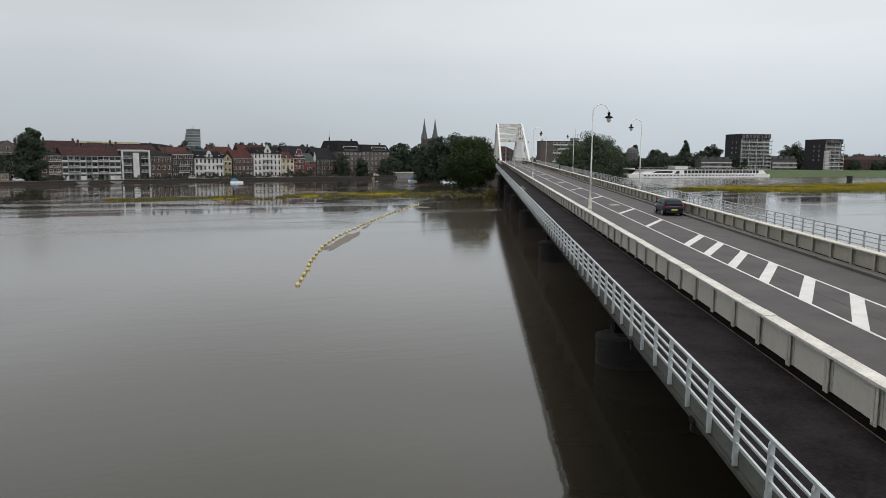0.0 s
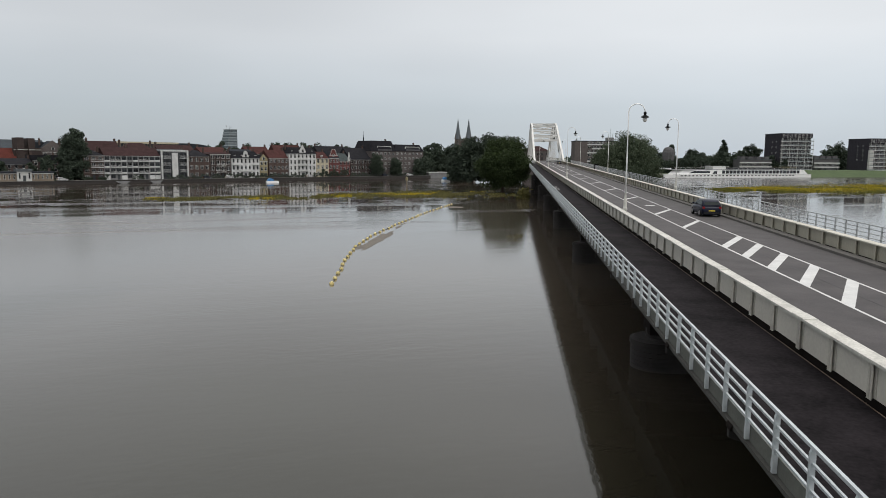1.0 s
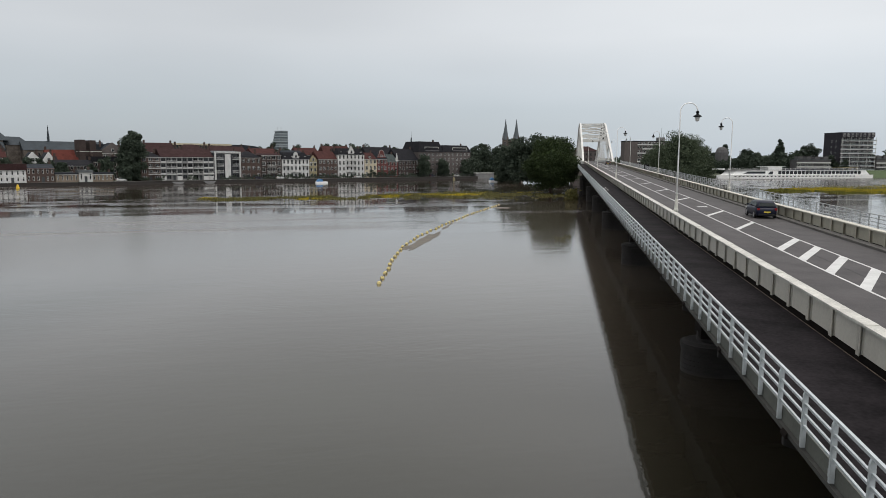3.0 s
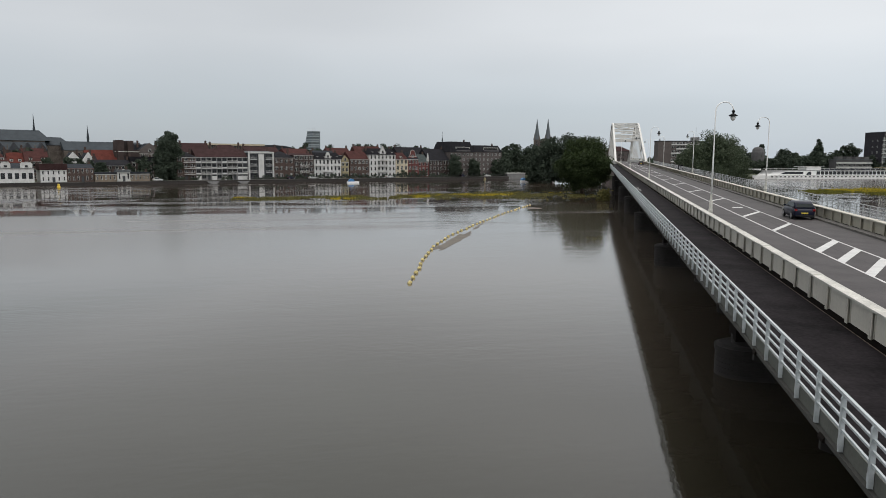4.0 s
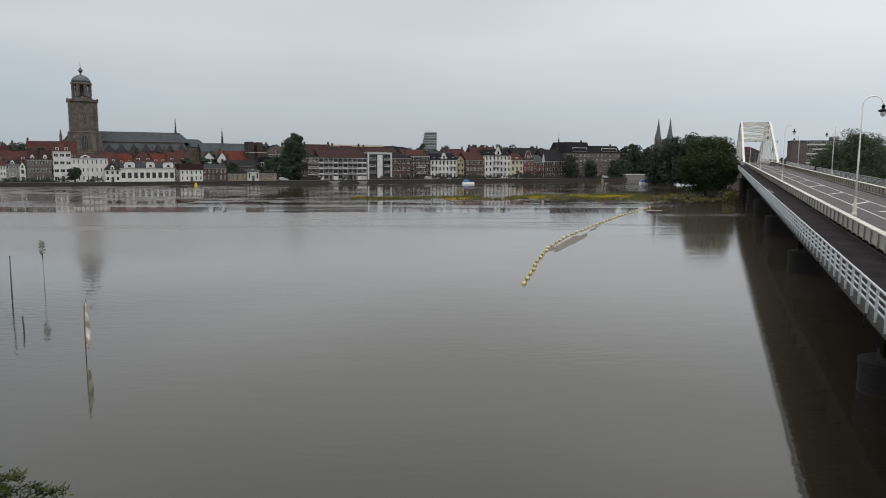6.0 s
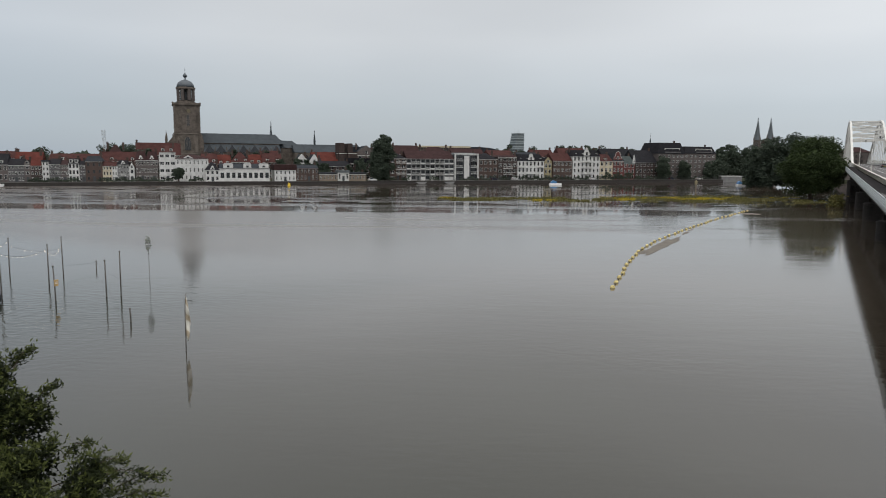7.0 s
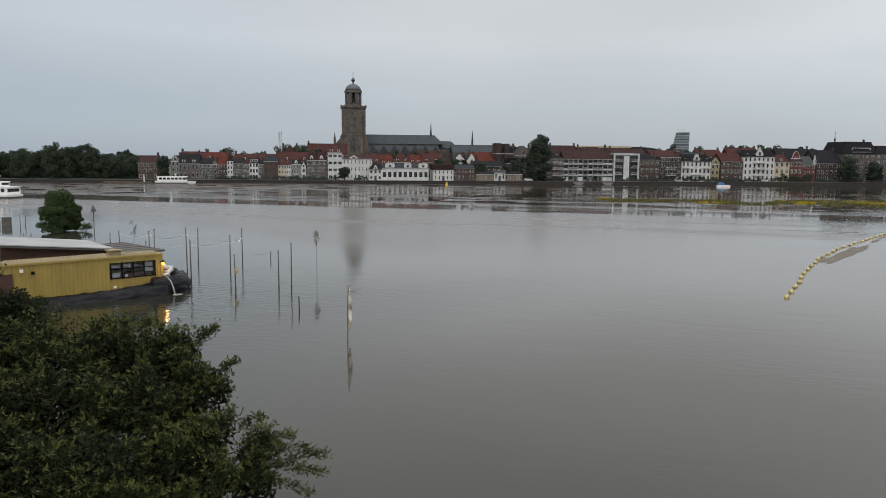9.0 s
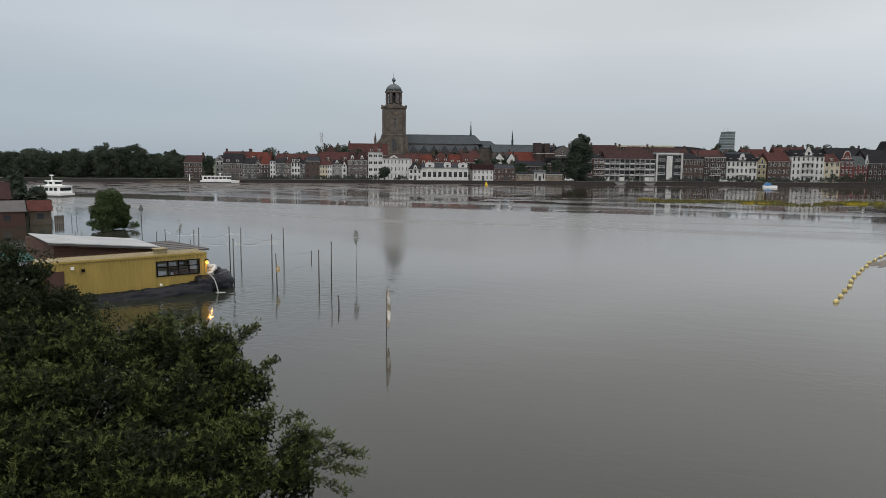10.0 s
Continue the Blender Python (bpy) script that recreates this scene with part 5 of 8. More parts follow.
v = prism(bm, [(-10.9, 18.45 - G), (-7.0, 18.45 - G), (-7.0, 23.0 - G)], 0.6, 12.4)
part("stair_annex", bm, M_STONE, nave)
bm = bmesh.new()
lathe(bm, [(0.7, 14 - G), (0.7, 21.5 - G), (0.05, 25.5 - G)], (-10.8, 0.5), 8)
part("pinnacle", bm, M_STONE, nave)

# second church: a long slate roof with a ridge turret
hall = thing("hall_church", town(165, 108, BASE), "low church with a long slate roof and thin spire", "church")
bm = bmesh.new()
box(bm, -19.5, 19.5, 0, 16, 0, 14.6 - G)
part("wall", bm, M_STONE, hall)
part("roof", roof_bm("side", 39.2, 16, 4.7, 14.6 - G), M_SLATE, hall)
for x in np.arange(-17, 18, 4.2):
    pointed_window(hall, float(x), -0.01, 5.5, 1.8, 6.5)
bm = bmesh.new()
lathe(bm, [(0.6, 18.6 - G), (0.6, 21.0 - G), (0.65, 21.05 - G), (0.05, 27.8 - G)], (-6.5, 8), 8)
part("ridge_spire", bm, M_SLATE, hall)

# brick boxes of a theatre-like block with pale bands
block = thing("brick_block", town(166.5, 60, BASE), "stepped brown brick block with pale bands", "building")
for x0, x1, y0, z in ((-6.0, -3.2, 0, 19.2), (-1.0, 1.7, 2, 19.0), (-6.8, 4.5, 3, 14.6)):
    bm = bmesh.new()
    box(bm, x0, x1, y0, y0 + 9, 0, z - G)
    w = part("brick_wall", bm, WALLS["darkbrown"], block)
    for zz in (13.6,):
        bm = bmesh.new()
        box(bm, x0 + 0.1, x1 - 0.1, y0 - 0.1, y0 - 0.004, zz - G, zz + 0.3 - G)
        part("band", bm, WALLS["offwhite"], w)

# long beige flat-roofed office with upright fins
office = thing("office_block", town(212, 66, BASE), "long beige flat-roofed building with upright fins", "building")
bm = bmesh.new()
box(bm, -25, 24, 0, 14, 0, 17.6 - G)
part("wall", bm, WALLS["slate"], office)
bm = bmesh.new()
box(bm, -25.5, 24.5, -0.6, 14.5, 17.605 - G, 18.5 - G)
part("roof", bm, WALLS["cream"], office)
for x in np.arange(-24.5, 24, 1.5):
    bm = bmesh.new()
    box(bm, x - 0.15, x + 0.15, -0.45, -0.004, 13.0 - G, 17.6 - G)
    part("fin", bm, WALLS["tan"], office)
for s, z, w in ((243, 18.4, 14), (100 + 75, 17.6, 10)):
    low = thing("arched_hall", town(s, 75, BASE), "grey hall with a low arched roof", "building")
    bm = bmesh.new()
    pts = [(-w, 0), (w, 0), (w, z - 1.6 - G)] + [(w * math.cos(a), z - 1.6 - G + 1.6 * math.sin(a)) for a in (math.pi * k / 8 for k in range(1, 8))] + [(-w, z - 1.6 - G)]
    prism(bm, pts, 0, 14)
    part("body", bm, ROOFS["slate"], low)

# glass office tower with stepped side
M_TOWER = mat("blue_grey_glass", (0.165, 0.19, 0.205), 0.25, 0.3, 3.0)
M_TOWER2 = mat("dark_blue_grey_glass", (0.095, 0.112, 0.122), 0.25, 0.3, 3.0)
M_TBAND = mat("grey_storey_band", (0.24, 0.27, 0.285), 0.6, 0.15, 2.0)
glass = thing("glass_tower", town(335, 200, BASE), "pale glass office tower with stepped storeys", "tower")
for i in range(15):
    z0 = 1 + i * 2.0
    left = -4.0 + i * 0.09 + max(0, i - 10) * 0.35
    bm = bmesh.new()
    box(bm, left, 4.6, 0, 10, z0, z0 + 1.4)
    fl = part("glass_storey", bm, M_TOWER if i % 2 else M_TOWER2, glass)
    bm = bmesh.new()
    box(bm, left - 0.15, 4.75, -0.2, 10.2, z0 + 1.403, z0 + 1.997)
    part("storey_band", bm, M_TBAND, fl)
bm = bmesh.new()
for x in (-1.5, 1.0, 2.2):
    tube(bm, [(x, 5, 31.0), (x, 5, 34.0)], 0.12, 6)
part("antenna", bm, M_RAIL, glass)

# radio mast
mast = thing("radio_mast", town(50.8, 62, BASE), "thin lattice radio mast behind the houses", "mast")
bm = bmesh.new()
for a in range(3):
    c, s_ = math.cos(a * 2.094), math.sin(a * 2.094)
    tube(bm, [(0.7 * c, 0.7 * s_, 0), (0.45 * c, 0.45 * s_, 22.0)], 0.10, 5)
for k in range(14):
    z = 1.0 + k * 1.5
    for a in range(3):
        p, q = a * 2.094, (a + 1) * 2.094
        tube(bm, [(0.6 * math.cos(p), 0.6 * math.sin(p), z), (0.6 * math.cos(q), 0.6 * math.sin(q), z + 1.5)], 0.05, 4)
part("lattice", bm, M_RAIL, mast)
for z in (17.5, 19.5, 21.0):
    for x, dz in ((-0.8, 0.0), (0.5, 0.2)):
        bm = bmesh.new()
        box(bm, x, x + 0.3, -0.3, 0.3, z + dz, z + dz + 1.2)
        part("aerial", bm, M_RAIL, mast)

# twin-spired church near the bridge
# spire slate lightened and blued to paint in the haze of distance
M_SPIRE = mat("hazed_slate_spire", (0.085, 0.098, 0.108), 0.8, 0.2, 2.0)
twin = thing("twin_spired_church", pose(-34.6, 490, BASE), "stone church with two slender pointed spires", "church")
for x in (-3.7, 3.7):
    bm = bmesh.new()
    box(bm, x - 2.0, x + 2.0, -2.0, 2.0, 0, 24.6 - G)
    t = part("tower", bm, M_STONE, twin)
    bm = bmesh.new()
    lathe(bm, [(2.55, 24.6 - G), (1.75, 27.2 - G), (0.9, 32.5 - G), (0.06, 38.6 - G)], (x, 0), 8)
    part("spire", bm, M_SPIRE, t)
    for dx in (-1.7, 1.7):
        bm = bmesh.new()
        lathe(bm, [(0.35, 24.6 - G), (0.3, 26.0 - G), (0.03, 28.2 - G)], (x + dx, -1.7), 6)
        part("pinnacle", bm, M_STONE, t)
    pointed_window(t, x, -2.01, 17.0, 1.4, 5.0)
bm = bmesh.new()
prism(bm, [(-7, 0), (7, 0), (7, 16 - G), (0, 25.5 - G), (-7, 16 - G)], 2.2, 34)
part("nave", bm, M_STONE, twin)

# town hall turret seen over the roofs
tur = thing("roof_turret", town(353.5, 60, BASE), "slim lead turret over the roofs", "turret")
bm = bmesh.new()
lathe(bm, [(0.8, 0), (0.8, 18.0), (0.95, 18.1), (0.6, 19.2), (0.38, 19.6), (0.38, 21.6), (0.5, 21.8), (0.28, 23.0), (0.09, 24.0), (0.05, 27.0)], (0, 0), 10)
part("body", bm, M_SLATE, tur)

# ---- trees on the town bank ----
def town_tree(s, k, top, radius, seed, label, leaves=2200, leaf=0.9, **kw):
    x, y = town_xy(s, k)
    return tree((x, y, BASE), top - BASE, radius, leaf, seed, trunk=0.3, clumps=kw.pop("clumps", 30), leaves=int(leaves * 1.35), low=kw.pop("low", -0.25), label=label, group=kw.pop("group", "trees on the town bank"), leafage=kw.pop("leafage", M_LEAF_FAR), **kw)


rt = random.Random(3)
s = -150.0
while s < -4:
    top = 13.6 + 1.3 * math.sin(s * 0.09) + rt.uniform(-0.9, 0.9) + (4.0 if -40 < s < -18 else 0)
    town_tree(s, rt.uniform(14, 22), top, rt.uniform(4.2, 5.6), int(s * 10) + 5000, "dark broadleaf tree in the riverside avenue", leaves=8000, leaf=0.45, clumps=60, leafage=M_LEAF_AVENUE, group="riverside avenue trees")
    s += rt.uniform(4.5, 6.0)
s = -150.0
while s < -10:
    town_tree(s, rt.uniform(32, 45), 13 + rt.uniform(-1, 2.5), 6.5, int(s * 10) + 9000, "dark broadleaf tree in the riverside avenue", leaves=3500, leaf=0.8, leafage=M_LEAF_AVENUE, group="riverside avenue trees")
    s += 9
town_tree(7.0, 9, 13.0, 2.8, 11, "dark green tree between quay houses", leaves=2500, leaf=0.7)
town_tree(82.0, 5, 7.2, 2.4, 12, "small dark round tree on the quay", leaves=2500, leaf=0.5, low=0.1)
town_tree(170.5, 14, 23.2, 6.4, 13, "tall dark chestnut tree on the quay", leaves=16000, leaf=0.7, clumps=120, low=-0.1, core=0.2)
town_tree(160.5, 15, 13.0, 3.4, 14, "dark green tree beside the tall chestnut", leaves=3000, leaf=0.7)
town_tree(166.0, 10, 10.0, 3.2, 15, "dark green tree beside the tall chestnut", leaves=2500, leaf=0.7)
for s_, k, top, r in ((133.0, 22, 11.2, 3.4), (140.5, 24, 10.4, 3.6), (145.5, 22, 9.6, 3.0), (155.5, 20, 9.0, 2.6), (70, 40, 15.6, 4.4), (122, 90, 17.2, 3.6), (128, 92, 17.4, 3.6), (112, 95, 16.6, 3.4)):
    town_tree(s_, k, top, r, int(s_ * 7), "dark green garden tree between the houses")
for s_, top, r in ((322.0, 14.4, 4.6), (335.5, 12.4, 4.2), (353.0, 13.2, 4.4)):
    town_tree(s_, 6.0, top, r, int(s_ * 3), "dark green street tree before brown flats", leaves=3500, leaf=0.7)
for s_, k, top, r in ((372, 26, 17, 6), (380, 30, 21.5, 6.5), (390, 32, 22.5, 7.5), (400, 30, 23.2, 7.5), (409, 34, 22, 7), (418, 36, 20, 6.5), (366, 14, 12, 4.5)):
    town_tree(s_, k, top, r, int(s_ * 5), "dense dark park tree beside the bridge", leaves=5000, leaf=0.9, clumps=44)
for s_, k, top, r in ((347, 200, 23, 7), (374, 200, 24.5, 8), (386, 205, 25.2, 9), (398, 200, 25, 9), (409, 200, 25, 8), (425, 205, 24.5, 8), (440, 200, 22, 8), (43, 190, 20.5, 9), (52, 195, 21.5, 9), (62, 190, 20.5, 8), (10, 150, 16.8, 8), (22, 150, 15.6, 6), (68, 170, 19, 7), (78, 165, 19.5, 6), (257, 120, 19.5, 4.5), (276, 120, 20.5, 5.5), (286, 120, 22.0, 6), (296, 122, 21.0, 5.5), (307, 120, 21.2, 4.5), (326, 122, 21.8, 5), (334, 122, 22.6, 5.5), (343, 124, 23.4, 6), (355, 122, 22.4, 5.5), (374, 120, 22.2, 5)):
    town_tree(s_, k, top, r, int(s_ * 11 + k), "distant dark tree behind the town", leaves=4200, leaf=0.95, clumps=40, group="distant town trees")
for s_, k, top, r in ((125.6, 23, 12.0, 3.3), (133.0, 23, 10.8, 2.8), (137.5, 22, 11.3, 2.8), (145.0, 22, 10.2, 3.0), (124.0, 60, 16.6, 3.6), (63.5, 40, 17.0, 5.0), (69.0, 42, 16.0, 3.5)):
    town_tree(s_, k, top, r, int(s_ * 13), "dark green garden tree behind the quay houses", leaves=4200, leaf=0.6, clumps=40)
# hedges and shrubs along the promenade
def hedge(s0, s1, k, h, d, seed, label):
    r = np.random.default_rng(seed)
    n = int((s1 - s0) * d * h * 26)
    bumps = 0.75 + 0.35 * np.sin(np.arange(0, 60) * 1.7 + seed)
    xs = r.uniform(s0, s1, n)
    hh = h * bumps[(np.abs(xs) * 0.6).astype(int) % 60]
    pts = np.stack([xs - (s0 + s1) / 2, r.uniform(-d / 2, d / 2, n), r.uniform(0.05, 1, n) ** 0.7 * hh], 1)
    v, f = leaf_cards(r, pts, 0.45)
    ob = put("hedge", scatter_mesh("hedge", v, f, M_LEAF_FAR), None, town((s0 + s1) / 2, k))
    tagged(ob, label, "hedge", "hedges along the quay", kind="stuff")


for i, (s0, s1, k, h) in enumerate(((28, 46, 7.5, 1.6), (52, 74, 7.0, 1.7), (74, 80, 7.5, 1.5), (86, 92, 7.5, 1.8), (171, 175, 7, 2.6), (177, 181, 6, 2.4), (191, 196, 7, 2.0), (206, 216, 7, 1.8), (217, 238, 7.2, 2.0), (238, 262, 7.2, 2.2), (262, 284, 7.2, 1.8), (285, 303, 7.0, 3.8), (304, 330, 6.5, 2.0), (338, 358, 6, 1.7))):
    hedge(s0, s1, k, h, 1.8, 40 + i, "dark clipped hedge along the promenade")

# quay railing, far away
rail = thing("quay_railing", town(0, 0.2, BASE + 0.22), "thin dark railing along the quay", "railing")
bm = bmesh.new()
box(bm, 200, 352, -0.03, 0.03, 0.92, 0.99)
part("top_bar", bm, M_DARKFRAME, rail)
bm = bmesh.new()
box(bm, 200, 352, -0.02, 0.02, 0.48, 0.52)
part("middle_bar", bm, M_DARKFRAME, rail)
bm = bmesh.new()
box(bm, -0.04, 0.04, -0.04, 0.04, 0, 0.915)
rp = mesh_of("post", bm, M_DARKFRAME)
for x in range(200, 353, 2):
    put("post", rp, rail, pose(x, 0, 0))
# white stair railings before the grey flats
for s_ in (184.5, 198.0):
    st = thing("quay_steps", town(s_, -0.1, 0), "pale stone steps down to the water", "steps")
    for i in range(5):
        bm = bmesh.new()
        box(bm, -1.2 - i * 0.5, 1.2 + i * 0.5, -1.6 + i * 0.35, 0.2, -0.2 + i * 0.3, 0.1 + i * 0.3 - 0.01)
        part("step", bm, WALLS["palegrey"], st)

# ---- the bank right of the bridge ----
M_PALEGLASS = mat("pale_balustrade_glass", (0.20, 0.225, 0.23), 0.3, 0.2, 1.5, per_island=0.35)
def block_of_flats(x, y, turn, w, d, top, floors, label, base=4.0, white_low=0.0):
    root = thing("apartment_block", pose(x, y, base, 0, 0, turn), label, "apartment block", "apartment blocks on the far bank")
    h = top - base
    st = h / (floors + 1)
    bm = bmesh.new()
    box(bm, 0, w, 1.4, d, 0, h)
    part("wall", bm, WALLS["black"], root, "black brick wall")
    bm = bmesh.new()
    box(bm, -0.25, w, 0, d + 0.2, h + 0.004, h + 0.35)
    part("roof", bm, ROOFS["lead"], root)
    bm = bmesh.new()
    box(bm, 0.0, w, 0.02, 1.395, h - st * 1.05, h)
    part("top_storey", bm, WALLS["black"], root)
    n = 8
    for i in range(n):
        add_window(root, w * (i + 0.5) / n, 0.0, h - st * 0.92, w / n * 0.5, st * 0.78)
    for i in range(floors):
        z = i * st
        bm = bmesh.new()
        box(bm, 0.15, w + 1.2, -0.35, 1.39, z - 0.10, z + 0.14)
        slab = part("balcony_slab", bm, M_WHITE, root, "pale balcony slab")
        bm = bmesh.new()
        box(bm, 0.2, w + 1.1, -0.3, -0.24, z + 0.95, z + 1.05)
        for xx in np.arange(0.25, w + 1.1, 1.3):
            box(bm, xx - 0.55, xx + 0.55, -0.3, -0.245, z + 0.26, z + 0.88)
        part("balustrade", bm, M_PALEGLASS, slab)
        m = 6
        for j in range(m):
            add_window(root, w * (j + 0.5) / m, 1.33, z + 0.3, w / m * 0.66, st * 0.66)
    for xx in np.linspace(0.2, w + 0.9, 5):
        bm = bmesh.new()
        box(bm, xx - 0.14, xx + 0.14, -0.45, -0.36, 0.15, h - st * 1.06)
        part("column", bm, WALLS["offwhite"], root)
    if white_low:
        bm = bmesh.new()
        box(bm, -0.1, w * 0.24, -0.1, 1.38, 0.3, h * white_low)
        part("white_panel", bm, WALLS["offwhite"], root)
    for j in range(2):
        for i in range(4):
            add_window(root, -0.01, d * (0.3 + 0.25 * j), h * (0.3 + i * 0.15), 0.9, 1.5, turn=-90)
    return root


block_of_flats(201.0, 560, 15, 25.5, 21, 31.7, 8, "black brick apartment block with white balconies on one side", 4.5)
block_of_flats(266.8, 565, 15, 15.4, 23, 28.2, 7, "smaller black brick apartment block with white balconies", 4.5, 0.62)
# terraces between and beside the blocks
for x, y, w, z, label in ((228, 567, 21, 13.0, "low grey terrace with white balconies"), (170, 556, 26, 12.2, "low terrace houses with roof pergolas")):
    root = thing("terrace", pose(x, y, 4.0, 0, 0, 14), label, "terrace")
    bm = bmesh.new()
    box(bm, 0, w, 0, 9, 0, z - 4)
    part("wall", bm, WALLS["grey"], root)
    bm = bmesh.new()
    box(bm, -0.3, w + 0.3, -0.6, 9.2, z - 3.99, z - 3.6)
    part("roof", bm, ROOFS["lead"], root)
    for i in range(2):
        bm = bmesh.new()
        box(bm, 0, w, -0.9, -0.004, 2.3 + i * 3.1, 3.2 + i * 3.1)
        part("balcony", bm, WALLS["offwhite"], root)
        for j in range(7):
            add_window(root, w * (j + 0.5) / 7, -0.05, 0.4 + i * 3.1, w / 7 * 0.6, 1.7)
    for j in range(4):
        bm = bmesh.new()
        a = w * (j + 0.5) / 4
        box(bm, a - 1.8, a + 1.8, 1, 6, z - 3.59, z - 1.8)
        part("roof_house", bm, WALLS["grey"], root)
# brick hall on the right
root = thing("brick_hall", pose(300, 585, 4.0, 0, 0, 18), "red-brown brick hall behind the green bank", "building")
bm = bmesh.new()
box(bm, 0, 34, 0, 16, 0, 9)
part("wall", bm, WALLS["brown"], root)
part("roof", roof_bm("hip", 34, 16, 3.4, 9.0), ROOFS["maroon"], root, m=pose(17, 0, 0))
for j in range(9):
    add_window(root, 2 + j * 3.6, -0.05, 5.0, 1.4, 1.8, True)
# tall flats behind the bridge
root = thing("apartment_slab", pose(44.0, 520, BASE, 0, 0, 8), "brown brick slab of flats with white balconies", "apartment block")
bm = bmesh.new()
box(bm, 0, 31, 0, 12, 0, 24.2 - BASE)
part("wall", bm, WALLS["taupe"], root)
bm = bmesh.new()
box(bm, -0.2, 31.2, -0.2, 12.2, 24.21 - BASE, 24.7 - BASE)
part("roof", bm, ROOFS["dark"], root)
for i in range(7):
    bm = bmesh.new()
    box(bm, 9.0 + (i % 2) * 3.4, 31 - (i % 3) * 2.5, -1.3, -0.01, 2.6 + i * 2.95, 3.4 + i * 2.95)
    part("balcony", bm, WALLS["white"], root)
    for j in range(7):
        add_window(root, 10.5 + j * 3.1, -0.06, 3.6 + i * 2.95, 2.2, 1.5)
bm = bmesh.new()
box(bm, 24, 29, 3, 8, 24.71 - BASE, 27.2 - BASE)
part("lift_house", bm, WALLS["palegrey"], root)
bm = bmesh.new()
for x, z in ((5.0, 27.5), (27.0, 34.0), (28.4, 30.0), (25.5, 29.6)):
    tube(bm, [(x, 5, 24.5 - BASE), (x, 5, z - BASE)], 0.14, 5)
part("antenna", bm, M_RAIL, root)
# brick house at the end of the bridge, seen through the arch
root = thing("bridge_end_house", pose(6.0, 468, BASE), "dark brick house at the far end of the bridge", "house")
bm = bmesh.new()
box(bm, 0, 17, 0, 12, 0, 15.5)
part("wall", bm, WALLS["taupe"], root)
part("roof", roof_bm("hip", 17, 12, 3.0, 15.5), ROOFS["maroon"], root, m=pose(8.5, 0, 0))
for i in range(3):
    for j in range(6):
        add_window(root, 1.6 + j * 2.75, -0.05, 6.8 + i * 2.8, 1.2, 1.6, True)
# domed round building far away
root = thing("domed_building", pose(126.5, 600, BASE), "distant dark round building with a low dome", "building")
bm = bmesh.new()
lathe(bm, [(5.0, 0), (5.0, 16.4), (4.6, 16.9), (4.2, 18.6), (2.9, 20.2), (0.4, 20.8)], (0, 0), 14)
part("body", bm, WALLS["grey"], root)

# green dike
M_DIKE = mat("dike_grass", (0.050, 0.076, 0.028), 0.95, 0.3, 5.0, 0.02)
bm = bmesh.new()
pts = [(207, 518), (345, 568), (900, 820), (1500, 1150)]
for (xa, ya), (xb, yb) in zip(pts, pts[1:]):
    n = Vector((-(yb - ya), xb - xa)).normalized()
    bm.faces.new([bm.verts.new(p) for p in ((xa, ya, -0.3), (xb, yb, -0.3), (xb + n.x * 14, yb + n.y * 14, 4.6), (xa + n.x * 14, ya + n.y * 14, 4.6))])
    bm.faces.new([bm.verts.new(p) for p in ((xa + n.x * 14, ya + n.y * 14, 4.6), (xb + n.x * 14, yb + n.y * 14, 4.6), (xb + n.x * 90, yb + n.y * 90, 4.5), (xa + n.x * 90, ya + n.y * 90, 4.5))])
tagged(put("dike", mesh_of("dike", bm, M_DIKE)), "grassy green dike along the far bank", "dike", kind="structure")

# river cruise ship
ship = thing("cruise_ship", pose(95.7, 462, 0, 0, 0, math.degrees(math.atan2(58, 108))), "long white river cruise ship moored at the bank", "ship")
L = 122.0
def hull(w0, w1, z0, z1, bow, inset0=0.0, inset1=0.0):
    bm = bmesh.new()
    out = lambda w, i: [(L - i, w), (14 + i, w), (5 + i, w * 0.7), (i, w * 0.12), (i, -w * 0.12), (5 + i, -w * 0.7), (14 + i, -w), (L - i, -w)]
    a = [bm.verts.new((x, y, z0)) for x, y in out(w0, inset0)]
    b = [bm.verts.new((x, y, z1)) for x, y in out(w1, inset1)]
    for i in range(8):
        bm.faces.new((a[i], a[(i + 1) % 8], b[(i + 1) % 8], b[i]))
    bm.faces.new(a[::-1])
    bm.faces.new(b)
    return bm
part("hull", hull(5.4, 5.7, -0.6, 2.2, 0), M_WHITE, ship)
part("waterline_band", hull(5.43, 5.48, -0.5, 0.45, 0), M_DARKFRAME, ship)
part("cabin_deck", hull(5.4, 5.3, 2.21, 5.2, 0, 3, 7), M_WHITE, ship)
part("sun_deck", hull(5.55, 5.55, 5.21, 5.45, 0, 2, 6), WALLS["palegrey"], ship)
bm = bmesh.new()
box(bm, -1.3, 1.3, -0.06, 0.03, 0, 2.05)
ship_win = mesh_of("cabin_window", bm, M_PANE)
bm = bmesh.new()
box(bm, -0.75, 0.75, -0.06, 0.03, 0, 0.6)
ship_port = mesh_of("lower_window", bm, M_PANE)
for i in range(22):
    put("cabin_window", ship_win, ship, pose(43.5 + i * 3.15, -5.37, 2.75))
bm = bmesh.new()
prism(bm, [(15, 3.1), (32, 3.1), (32, 4.4), (19, 4.4)], -5.46, -5.33)
part("lounge_window", bm, M_PANE, ship, "long dark lounge window")
bm = bmesh.new()
prism(bm, [(34, 2.6), (38, 2.6), (38, 4.4), (36, 4.4)], -5.46, -5.33)
part("lobby_window", bm, M_PANE, ship)
bm = bmesh.new()
box(bm, 2, L - 2, -5.74, -5.69, 2.1, 2.22)
part("rubbing_strake", bm, M_DARKFRAME, ship)
